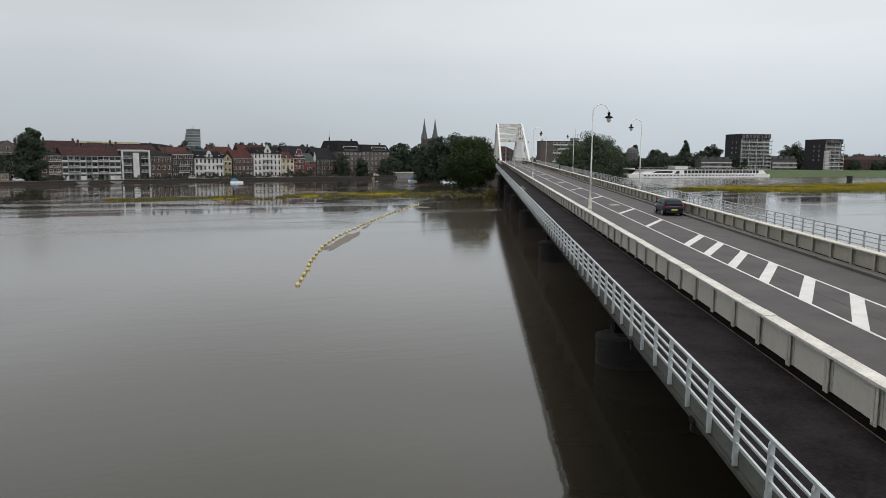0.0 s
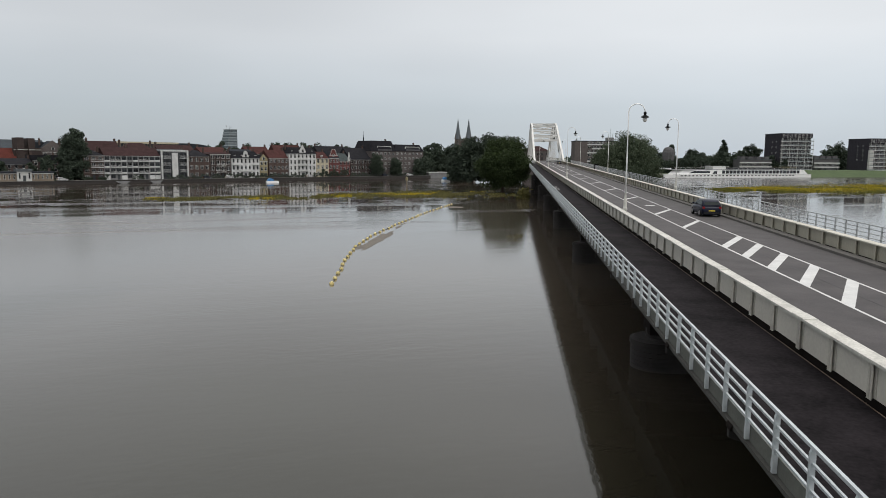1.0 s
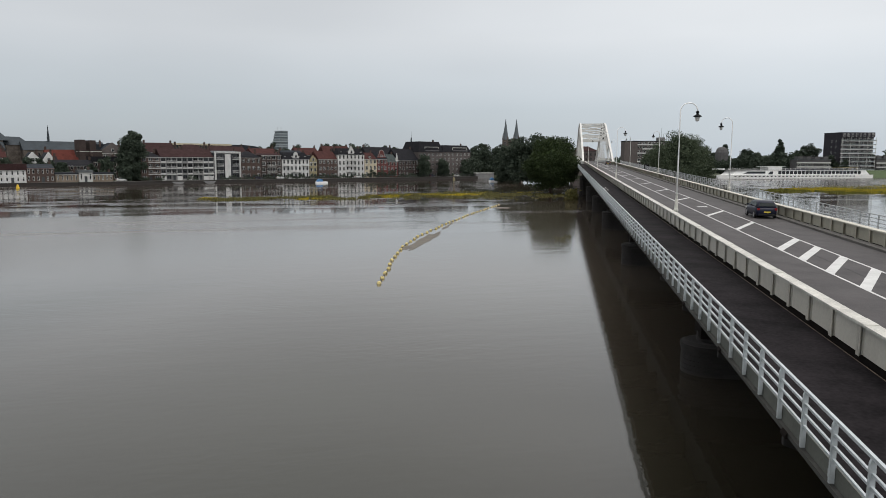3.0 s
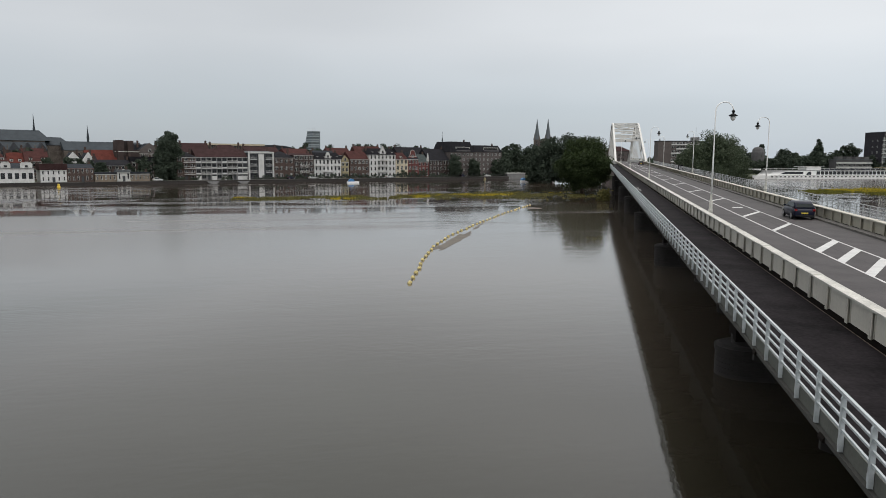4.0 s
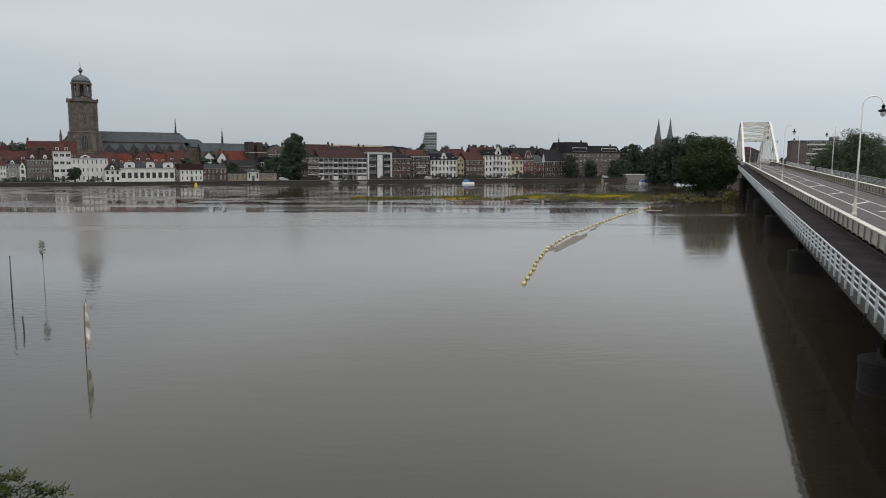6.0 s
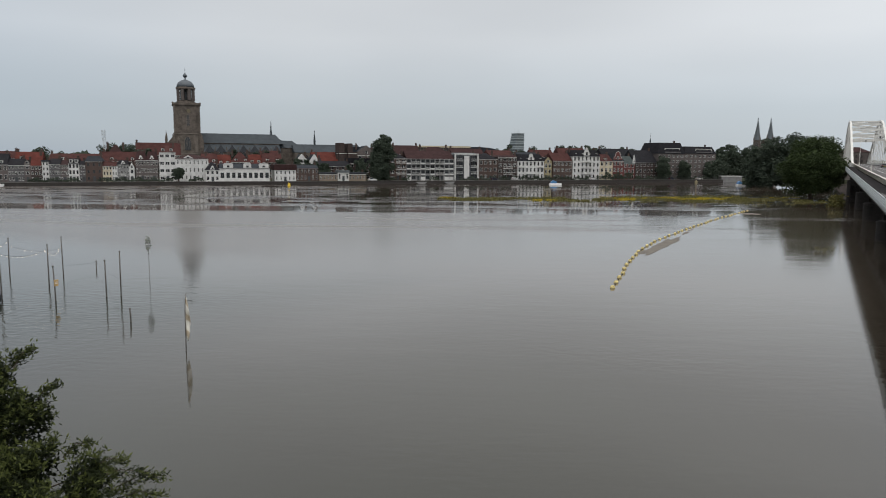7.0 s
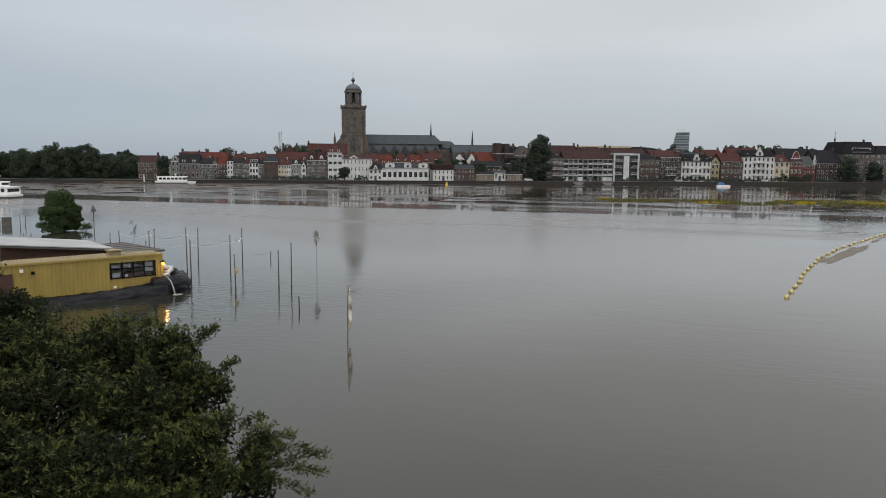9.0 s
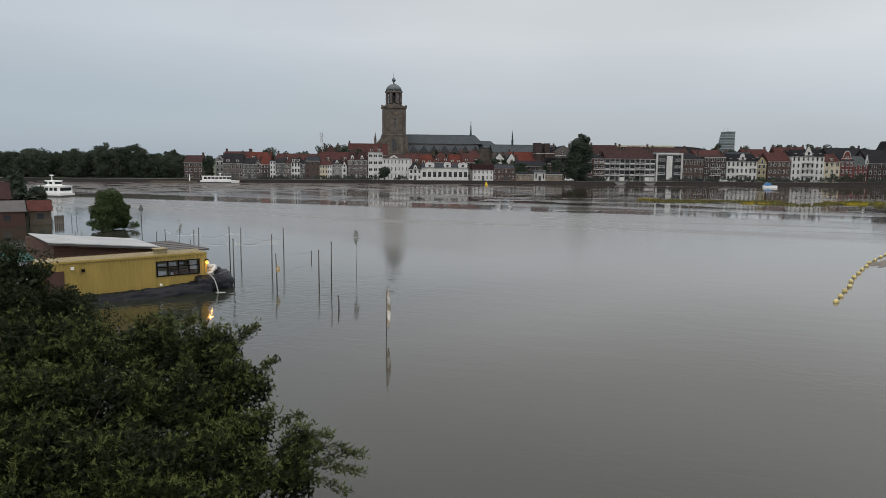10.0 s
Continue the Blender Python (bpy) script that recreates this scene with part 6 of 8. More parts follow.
bm = bmesh.new()
for x_ in (52, 60, 66, 74, 83, 90):
    box(bm, x_, x_ + 3.4, -2.2, 2.2, 5.46, 6.2)
part("deck_chairs", bm, WALLS["slate"], ship)["kind"] = "stuff"
for i in range(32):
    put("lower_window", ship_port, ship, pose(9 + i * 3.1, -5.66, 1.1))
bm = bmesh.new()
box(bm, 36, 47, -3.5, 3.5, 5.46, 7.4)
box(bm, 33, 49, -4.0, 4.0, 7.41, 7.6)
part("wheelhouse", bm, M_WHITE, ship)
bm = bmesh.new()
box(bm, 0, 1, -5.2, 5.2, 5.46, 6.3)
for x in range(4, 116, 4):
    box(bm, x - 0.04, x + 0.04, -5.3, -5.2, 5.46, 6.4)
box(bm, 2, 114, -5.32, -5.24, 6.4, 6.5)
part("deck_rail", bm, M_WHITE, ship)
bm = bmesh.new()
box(bm, 97, 110, -4.2, 4.2, 6.9, 7.1)
for x in (98, 103.5, 109):
    box(bm, x - 0.1, x + 0.1, -4.0, -3.8, 5.46, 6.89)
part("awning", bm, WALLS["yellow"], ship, "yellow sun awning")
bm = bmesh.new()
beam(bm, (8, 0, 5.4), (11, 0, 6.6), 0.15, 0.15)
part("gangway_arm", bm, M_WHITE, ship)

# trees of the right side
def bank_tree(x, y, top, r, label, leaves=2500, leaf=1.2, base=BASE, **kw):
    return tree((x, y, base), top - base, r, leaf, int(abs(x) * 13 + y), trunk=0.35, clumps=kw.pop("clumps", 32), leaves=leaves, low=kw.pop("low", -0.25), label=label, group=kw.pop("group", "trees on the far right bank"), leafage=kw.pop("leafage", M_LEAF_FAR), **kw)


rr = random.Random(11)
for x, top, r in ((108, 19, 7), (118, 22, 8), (128, 20.5, 7), (146, 21, 7), (153, 21, 7), (172, 22, 7.5), (180, 20, 7), (261, 27, 8.5), (273, 23.5, 7), (322, 21, 6), (336, 22.5, 6.5), (350, 19, 6), (364, 20, 6)):
    bank_tree(x, 600 + rr.uniform(-8, 25), top, r, "dark broadleaf tree on the far bank")
for i in range(13):
    bank_tree(104 + i * 8.2 + rr.uniform(-2, 2), 566 + rr.uniform(-3, 6), 15.5 + rr.uniform(-1.5, 2.0), 5.5, "dark broadleaf tree behind the moored ship", leaves=2600, leaf=1.0)
for x, y, top, r in ((294, 574, 15, 5.0), (316, 584, 14, 4.6), (331, 592, 16, 5.4)):
    bank_tree(x, y, top, r, "broadleaf tree before the brick hall")
for x, y, top, r in ((195, 604, 28.0, 7.5), (186, 598, 25.5, 6.0), (262, 606, 29.0, 9.0), (252, 602, 26.0, 7.0), (146, 606, 23.5, 7.5), (128, 602, 22.5, 7.0), (170, 604, 23.5, 7.0)):
    bank_tree(x, y, top, r, "dark broadleaf tree between the far flats", leaves=6000, leaf=0.9, clumps=48)
bank_tree(137.5, 640, 28.0, 3.4, "tall slim poplar on the far bank", low=0.05, peak=0.4)
bank_tree(166, 585, 29.0, 5.0, "tall pointed dark conifer on the far bank", low=0.05, peak=0.75)
for i in range(26):
    x = 80 + i * 11 + rr.uniform(-3, 3)
    bank_tree(x, 660 + rr.uniform(-20, 40), 18 + rr.uniform(-2.5, 3), 8.5, "hazy distant tree behind the far bank", leaves=1600, leaf=1.6, group="distant trees behind the far bank")
for x, y, top, r, base in ((41.5, 262, 23.6, 9.2, 1.0), (33.5, 258, 17.5, 6.0, 1.0), (48.5, 268, 19.5, 6.6, 1.0)):
    bank_tree(x, y, top, r, "large grey-green willow beyond the bridge", leaves=42000, leaf=0.36, clumps=150, core=0.3, base=0.0, group="willows beside the bridge", leafage=M_LEAF_GREY)
for x, y, top, r in ((-19, 338, 23.5, 8.0), (-10, 336, 26.0, 8.5), (0, 345, 24, 8), (-27, 345, 18.5, 6)):
    bank_tree(x, y, top, r, "dense dark tree on the far shore beside the bridge", leaves=7000, leaf=0.8, clumps=50, base=0.5, group="trees beside the bridge")
tree((-2.8, 228, 0), 18.4, 8.6, 0.48, 77, trunk=0.45, clumps=140, leaves=50000, low=0.04, core=0.2, label="large dark tree standing in flood water beside the bridge", group="trees beside the bridge", leafage=M_LEAF)

# distant woods that close the horizon
rw = np.random.default_rng(21)
pts = []
for k in range(26000):
    a = rw.uniform(-1.45, 1.0)
    r = rw.uniform(900, 1500)
    pts.append((math.sin(a) * r, math.cos(a) * r, BASE + rw.uniform(0, 1) ** 0.8 * (11 + 4 * math.sin(a * 30) + 3 * math.sin(a * 77))))
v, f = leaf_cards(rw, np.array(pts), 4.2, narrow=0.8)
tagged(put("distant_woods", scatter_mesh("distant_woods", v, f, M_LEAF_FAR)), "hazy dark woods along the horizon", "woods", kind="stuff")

# ---- the flooded meadow: weeds, marks and rafts ----
M_WEED = leaf_mat("flooded_weeds", (0.060, 0.066, 0.016), (0.19, 0.18, 0.035), 0.7, 0.2)
M_BLOOM = leaf_mat("yellow_blooms", (0.22, 0.19, 0.02), (0.48, 0.37, 0.03), 0.7, 0.2)
M_REED = leaf_mat("drowned_grass", (0.075, 0.076, 0.030), (0.17, 0.155, 0.055), 0.8, 0.1)


def weed_bed(name, path, width, n, h, material, seed, label, patchy=0.5, size=0.5):
    r = np.random.default_rng(seed)
    t = r.uniform(0, len(path) - 1.001, n)
    i = t.astype(int)
    p = np.array(path, float)
    base = p[i] + (p[i + 1] - p[i]) * (t - i)[:, None]
    wid = np.array(width, float)
    half = wid[i] + (wid[i + 1] - wid[i]) * (t - i)
    off = r.normal(size=n) * half * 0.5
    d = p[i + 1] - p[i]
    nrm = np.stack([-d[:, 1], d[:, 0]], 1) / np.linalg.norm(d, axis=1)[:, None]
    xy = base + nrm * off[:, None]
    keep = np.array([noise.noise(Vector((x * 0.09, y * 0.05, seed))) + 0.5 * noise.noise(Vector((x * 0.35, y * 0.2, seed + 4))) for x, y in xy]) > patchy - 0.5
    xy = xy[keep]
    z = r.uniform(0.0, 1, len(xy)) ** 1.5 * h
    v, f = leaf_cards(r, np.column_stack([xy, z]), size, up=1.2, narrow=0.35)
    tagged(put(name, scatter_mesh(name, v, f, material)), label, "weeds", kind="stuff")


weed_bed("water_weeds", [(-95, 172), (-70, 186), (-48, 202), (-30, 216), (-12, 226), (2, 232)], [5, 8, 13, 19, 17, 12], 30000, 0.16, M_REED, 1, "drowned brown-green grass in the flood water", 0.46, 0.55)
weed_bed("yellow_weeds", [(-96, 178), (-62, 184), (-46, 204), (-36, 216), (-26, 224), (-12, 238)], [1.0, 2.5, 5, 7, 5, 4], 7500, 0.26, M_BLOOM, 2, "yellow flowering weeds above the flood water", 0.62, 0.5)
weed_bed("water_weeds", [(76, 284), (90, 272), (112, 279), (145, 300), (190, 334), (255, 385)], [2, 20, 29, 34, 38, 42], 36000, 0.4, M_WEED, 3, "green weeds standing in the flood water", 0.40, 0.55)
weed_bed("yellow_weeds", [(86, 280), (112, 285), (145, 305), (190, 339), (255, 388)], [9, 23, 28, 31, 35], 34000, 0.5, M_BLOOM, 4, "yellow flowering weeds above the flood water", 0.42, 0.5)
weed_bed("reeds", [(2.5, 196), (4.2, 201), (4.0, 206)], [1.0, 1.2, 1.0], 700, 2.6, M_REED, 5, "tall reeds in the water beside the piers", 0.0, 0.9)
weed_bed("twigs", [(0.2, 97), (1.6, 98), (2.4, 99)], [0.8, 0.6, 0.6], 34, 0.5, M_REED, 6, "thin twigs poking out of the water", 0.0, 0.35)

# dark post in the water right of the bridge
root = thing("mooring_post", pose(193.5, 381, 0), "dark square mooring post in the water", "post")
bm = bmesh.new()
box(bm, -1.0, 1.0, -1.0, 1.0, -1, 3.4)
box(bm, -1.2, 1.2, -1.2, 1.2, 3.405, 3.7)
part("shaft", bm, M_UNDER, root)
# channel marks and blue-white rafts
M_BLUE = mat("blue_plastic", (0.06, 0.20, 0.42), 0.5, 0.2, 1.0)
for x, y, w in ((-105.2, 302.8, 5.2), (-33.1, 351.4, 3.6)):
    root = thing("moored_raft", pose(x, y, 0, 0, 0, 30), "blue and white moored raft on the river", "raft")
    bm = bmesh.new()
    box(bm, -w / 2, w / 2, -1.2, 1.2, -0.2, 0.8)
    part("float", bm, M_WHITE, root)
    bm = bmesh.new()
    for q in prism(bm, [(-w * 0.42, 0.81), (w * 0.10, 0.81), (w * 0.06, 1.7), (-w * 0.2, 2.1), (-w * 0.4, 1.5)], -1.0, 1.0):
        q.co.y *= 0.9
    part("cover", bm, M_BLUE, root, "blue tarpaulin cover")
root = thing("channel_mark", pose(-37.3, 250, 0), "weathered wooden channel mark on a post", "channel mark")
bm = bmesh.new()
tube(bm, [(0, 0, -1), (0, 0, 3.2)], [0.22, 0.18], 8)
part("post", bm, WALLS["tan"], root)
bm = bmesh.new()
lathe(bm, [(0.35, 3.2), (0.45, 3.3), (0.45, 4.2), (0.1, 4.6)], (0, 0), 8)
part("top_mark", bm, WALLS["yellow"], root)
root = thing("yellow_buoy", pose(-186.4, 218.5, 0), "yellow navigation buoy near the quay", "buoy")
bm = bmesh.new()
lathe(bm, [(0.4, -0.4), (0.6, 0.0), (0.6, 0.5), (0.4, 0.7), (0.35, 1.3), (0.1, 1.5)], (0, 0), 12)
part("body", bm, mat("yellow_buoy_paint", (0.62, 0.42, 0.03), 0.5, 0.15, 1.0), root)
# low white quay shed by the bridge
root = thing("quay_shed", town(364, 2, 0.6), "low pale concrete landing with flat roof", "shed")
bm = bmesh.new()
box(bm, -7, 7, 0, 5, -0.6, 2.3)
part("wall", bm, WALLS["palegrey"], root)
bm = bmesh.new()
box(bm, -7.3, 7.3, -0.3, 5.3, 2.31, 2.7)
part("roof", bm, WALLS["offwhite"], root)

# ---- line of yellow floats ----
M_FLOAT = mat("yellow_float", (0.60, 0.49, 0.20), 0.5, 0.2, 0.4, per_object=0.12)
M_ROPE = mat("float_rope", (0.10, 0.085, 0.05), 0.9, 0.2, 0.3)
chain = [Vector(p) for p in ((-14.7, 59.1), (-16.0, 67.0), (-17.3, 75.5), (-18.5, 85.2), (-19.05, 98.1), (-18.5, 113.7), (-17.1, 139.3), (-14.2, 170.3))]
bm = bmesh.new()
lathe(bm, [(0.05, -0.24), (0.15, -0.20), (0.20, -0.09), (0.215, 0.0), (0.20, 0.09), (0.15, 0.20), (0.05, 0.24)], (0, 0), 12)
for v in bm.verts:
    v.co = (v.co.z, v.co.x, v.co.y)
float_me = mesh_of("body", bm, M_FLOAT, True)
bm = bmesh.new()
for x in (-0.16, 0.12):
    lathe(bm, [(0.17, x), (0.19, x + 0.01), (0.19, x + 0.03), (0.17, x + 0.04)], (0, 0), 12)
for v in bm.verts:
    v.co = (v.co.z, v.co.x, v.co.y)
band_me = mesh_of("band", bm, M_ROPE)
lens_ = [(b - a).length for a, b in zip(chain, chain[1:])]


def along(d):
    for a, b, l in zip(chain, chain[1:], lens_):
        if d <= l:
            return a.lerp(b, d / l)
        d -= l
    return chain[-1]


d, total, rf = 0.0, sum(lens_), random.Random(4)
spots = []
while d < total:
    p = along(d) + Vector((rf.uniform(-0.12, 0.12), 0))
    q = along(min(d + 0.5, total)) - along(max(d - 0.5, 0))
    ob = thing("float", pose(p.x, p.y, 0.045, rf.uniform(-8, 8), rf.uniform(-6, 6), math.degrees(math.atan2(q.y, q.x)) + rf.uniform(-14, 14)), "yellow plastic float on a boom in the water", "float", "line of floats")
    put("body", float_me, ob)
    put("band", band_me, ob)
    spots.append(p)
    d += 2.95 + rf.uniform(-0.2, 0.2)
root = thing("boom_rope", pose(0, 0, 0.06), "dark rope that links the floats", "rope")
bm = bmesh.new()
tube(bm, [(p.x, p.y, 0) for p in spots], 0.03, 5)
part("rope", bm, M_ROPE, root)
# drift mats against the boom
M_DRIFT = mat("drift_scum", (0.115, 0.102, 0.085), 0.9, 0.5, 1.2, 0.01)
for cx, cy, rx, ry, seed in ((-17.35, 94.5, 1.25, 12.5, 1), (-17.9, 85.0, 1.1, 2.6, 2), (-17.4, 111, 0.4, 4.0, 4), (-12.6, 160, 2.2, 3.4, 3), (-17.6, 117, 0.3, 3.0, 5)):
    bm = bmesh.new()
    ring = []
    for k in range(64):
        a = 2 * math.pi * k / 64
        s_ = 0.75 + 0.45 * noise.noise(Vector((math.cos(a) * 1.6, math.sin(a) * 1.6, seed * 3.1))) + 0.18 * noise.noise(Vector((math.cos(a) * 7, math.sin(a) * 7, seed)))
        ring.append(bm.verts.new((cx + rx * s_ * math.cos(a), cy + ry * s_ * math.sin(a), 0.012)))
    c = bm.verts.new((cx, cy, 0.02))
    for k in range(64):
        bm.faces.new((ring[k], ring[(k + 1) % 64], c))
    ob = put("drift_mat", mesh_of("drift_mat", bm, M_DRIFT))
    tagged(ob, "brown mat of drifting debris against the boom", "debris", "drift mats")

# ---- the flooded riverside cabin ----
M_TEAL = mat("teal_canvas", (0.020, 0.085, 0.075), 0.8, 0.3, 0.6, 0.01)
awn = thing("teal_awning", pose(-62.2, 17.2, 0), "low teal canvas awning beside the boarded shed", "awning")
bm = bmesh.new()
lo_ = [bm.verts.new(p) for p in ((0.6, -2.0, 2.25), (0.6, 1.0, 2.25), (-2.4, 1.0, 2.65), (-2.4, -2.0, 2.65))]
up2 = [bm.verts.new((v.co.x, v.co.y, v.co.z + 0.05)) for v in lo_]
for i in range(4):
    bm.faces.new((lo_[i], lo_[(i + 1) % 4], up2[(i + 1) % 4], up2[i]))
bm.faces.new(lo_[::-1])
bm.faces.new(up2)
part("canvas", bm, M_TEAL, awn)
for x, y in ((0.5, -1.9), (0.5, 0.9), (-2.3, 0.9), (-2.3, -1.9)):
    bm = bmesh.new()
    tube(bm, [(x, y, -0.6), (x, y, 2.3)], 0.04, 6)
    part("post", bm, M_BLACK, awn)
M_YELLOW = mat("container_yellow", (0.32, 0.232, 0.058), 0.6, 0.22, 0.9, 0.002, streak=0.8)
M_YTOP = mat("container_roof", (0.245, 0.20, 0.115), 0.8, 0.35, 1.2, 0.003)
M_TARP = mat("black_tarpaulin", (0.006, 0.0065, 0.010), 0.42, 0.5, 0.5, 0.02, spec=0.2)
M_PLANK = mat("brown_boards", (0.074, 0.036, 0.026), 0.8, 0.3, 0.6, 0.004, per_object=0.2)
M_SHEETROOF = mat("pale_sheet_roof", (0.30, 0.305, 0.31), 0.6, 0.3, 1.5, 0.002)
M_FELT = mat("roofing_felt", (0.085, 0.08, 0.078), 0.9, 0.3, 1.0, 0.003)
M_SACK = mat("white_sandbag", (0.50, 0.50, 0.50), 0.85, 0.5, 0.4, 0.01)
cab_turn = math.degrees(math.atan2(11.45, 1.9)) - 90
LC, WC, HC = 11.9, 2.45, 2.55
cabin = thing("container_cabin", pose(-54.45, 15.75, 0.42, 0, 0, cab_turn), "yellow shipping container cabin ringed by flood barriers", "container")
# corrugated long side towards the river with a window opening
W0, W1, WZ0, WZ1 = 8.05, 11.3, 0.90, 2.05
bm = bmesh.new()
n, y = 0, 0.0
edge = []
while y < LC:
    for dy, dx in ((0.0, 0.0), (0.10, 0.0), (0.14, -0.035), (0.24, -0.035)):
        edge.append((min(y + dy, LC), dx))
    y += 0.28
edge.append((LC, 0.0))
for (ya, xa), (yb, xb) in zip(edge, edge[1:]):
    if yb - ya < 1e-4:
        continue
    zs = ((0, HC),) if yb < W0 or ya > W1 else ((0, WZ0), (WZ1, HC))
    for z0, z1 in zs:
        bm.faces.new([bm.verts.new(p) for p in ((xa, ya, z0), (xb, yb, z0), (xb, yb, z1), (xa, ya, z1))])
bmesh.ops.remove_doubles(bm, verts=bm.verts, dist=0.0005)
part("corrugated_side", bm, M_YELLOW, cabin, "yellow corrugated steel side")
bm = bmesh.new()
box(bm, -WC, -WC + 0.06, 0, LC, 0, HC)
box(bm, -WC + 0.061, -0.05, 0, 0.06, 0, HC)
part("back_wall", bm, M_YELLOW, cabin)
bm = bmesh.new()
box(bm, -WC + 0.061, -0.05, LC - 0.06, LC, 0, HC)
part("end_wall", bm, M_YELLOW, cabin)
for yy in (0, LC - 0.16):
    for xx in (-0.1, -WC):
        bm = bmesh.new()
        box(bm, xx - 0.02, xx + 0.12, yy - 0.01, yy + 0.17, -0.02, HC + 0.02)
        part("corner_post", bm, M_YELLOW, cabin)
bm = bmesh.new()
box(bm, -0.06, 0.05, 0.17, LC - 0.17, HC - 0.12, HC + 0.03)
part("top_rail", bm, M_YELLOW, cabin)
bm = bmesh.new()
for k in range(40):
    box(bm, -WC + 0.02, -0.07, k * LC / 40, (k + 0.62) * LC / 40, HC + 0.004, HC + 0.05)
box(bm, -WC + 0.02, -0.07, 0, LC, HC - 0.05, HC)
part("roof", bm, M_YTOP, cabin, "faded corrugated container roof")
bm = bmesh.new()
for a in np.linspace(W0, W1, 5):
    box(bm, -0.06, 0.03, a - 0.035, a + 0.035, WZ0 - 0.05, WZ1 + 0.05)
for z in (WZ0, (WZ0 + WZ1) / 2 + 0.12, WZ1):
    box(bm, -0.055, 0.025, W0 + 0.05, W1 - 0.05, z - 0.03, z + 0.03)
win = part("window", bm, M_BLACK, cabin, "black steel window frame")
bm = bmesh.new()
box(bm, -0.05, -0.03, W0 + 0.05, W1 - 0.05, WZ0, WZ1)
M_CLEAR = mat("dusty_glass", (0.80, 0.83, 0.85), 0.03, 0.2, 0.8)
M_CLEAR.node_tree.nodes["Principled BSDF"].inputs["Transmission Weight"].default_value = 1.0
part("pane", bm, M_CLEAR, win).visible_shadow = False
# pale panels added behind the glass imitate bright reflections in the panes
M_PALE_PANEL = mat("pale_pane_panel", (0.55, 0.56, 0.58), 0.9, 0.25, 0.5)
for a, b_, z0, z1 in ((0.10, 0.72, 1.68, 1.86), (0.12, 0.70, 0.95, 1.30), (0.95, 1.50, 1.62, 1.95), (1.62, 2.05, 1.72, 1.84), (2.50, 3.10, 1.25, 1.98), (1.05, 1.25, 0.92, 1.12)):
    bm = bmesh.new()
    box(bm, -0.20, -0.17, W0 + a, W0 + b_, z0, z1)
    part("pale_panel", bm, M_PALE_PANEL, cabin, "pale panel added behind the glass")
bm = bmesh.new()
box(bm, -1.2, -0.4, LC - 2.6, LC - 0.8, 0.0, 1.2)
part("inner_counter", bm, M_PLANK, cabin)
# wall lamp at the end corner
lampw = thing("wall_lamp", pose(-52.52, 27.35, 2.25), "lit warm wall lamp on the container end", "lamp")
bm = bmesh.new()
lathe(bm, [(0.05, 0.20), (0.16, 0.12), (0.17, 0.08), (0.05, 0.08)], (0.12, 0.1), 10)
part("hood", bm, M_BLACK, lampw)
bm = bmesh.new()
lathe(bm, [(0.04, 0.07), (0.10, 0.02), (0.12, -0.10), (0.06, -0.2)], (0.12, 0.1), 10)
part("bulb", bm, lamp_mat("warm_bulb", (1.0, 0.44, 0.06), 2.2), lampw)
glow = new("wall_lamp_light", bpy.data.lights.new("wall_lamp_light", "POINT"))
glow.data.energy, glow.data.color, glow.data.shadow_soft_size = 14.0, (1.0, 0.52, 0.12), 0.1
glow.matrix_world = Matrix.Translation((-52.2, 27.55, 2.1))
# vents on the roof
vent = thing("roof_vent", pose(-53.9, 24.3, 3.02), "small yellow roof vent on the container", "vent")
bm = bmesh.new()
box(bm, -0.35, 0.35, -0.4, 0.4, 0, 0.35)
box(bm, -0.45, 0.45, -0.5, 0.5, 0.352, 0.42)
part("body", bm, M_YTOP, vent)
# doors left standing open at the far end
bm = bmesh.new()
box(bm, 0.02, 0.10, 0.4, 1.6, 0.05, 1.9)
part("side_door", bm, M_PLANK, cabin)
for yy, zz in ((2.05, 1.95), (2.75, 1.75)):
    bm = bmesh.new()
    box(bm, 0.04, 0.14, yy, yy + 0.22, zz, zz + 0.22)
    part("side_fitting", bm, M_WHITE if yy < 2.4 else M_BLACK, cabin)

# brown boarded shed with a pale sloping roof, behind the container
shed = thing("boarded_shed", pose(0, 0, 0), "brown boarded shed with a pale sheet roof", "shed")
bm = bmesh.new()
v = [(-57.5, 17.8, 0), (-57.5, 25.6, 0), (-64.5, 26.4, 0), (-64.5, 17.8, 0), (-57.5, 17.8, 3.98), (-57.5, 25.6, 3.04), (-64.5, 26.4, 2.95), (-64.5, 17.8, 4.0)]
vv = [bm.verts.new(p) for p in v]
for f in ((3, 2, 1, 0), (4, 5, 6, 7), (0, 1, 5, 4), (1, 2, 6, 5), (2, 3, 7, 6), (3, 0, 4, 7)):
    bm.faces.new([vv[i] for i in f])
part("wall", bm, M_PLANK, shed)
for k in range(9):
    bm = bmesh.new()
    z0 = 0.5 + k * 0.36
    ymax = min(25.6, 17.8 + (3.93 - z0 - 0.34) / 0.121)
    if ymax > 18.2:
        box(bm, -57.49, -57.46, 17.75, ymax, z0, z0 + 0.34)
        part("board", bm, M_PLANK, shed)
bm = bmesh.new()
v = [(-56.9, 17.2, 4.12), (-56.9, 25.75, 3.08), (-65.2, 27.0, 2.98), (-65.2, 18.2, 4.08)]
lo = [bm.verts.new(p) for p in v]
hi_ = [bm.verts.new((x, y, z + 0.07)) for x, y, z in v]
for i in range(4):
    bm.faces.new((lo[i], lo[(i + 1) % 4], hi_[(i + 1) % 4], hi_[i]))
bm.faces.new(lo[::-1])
bm.faces.new(hi_)
part("roof", bm, M_SHEETROOF, shed, "pale grey sheet roof")
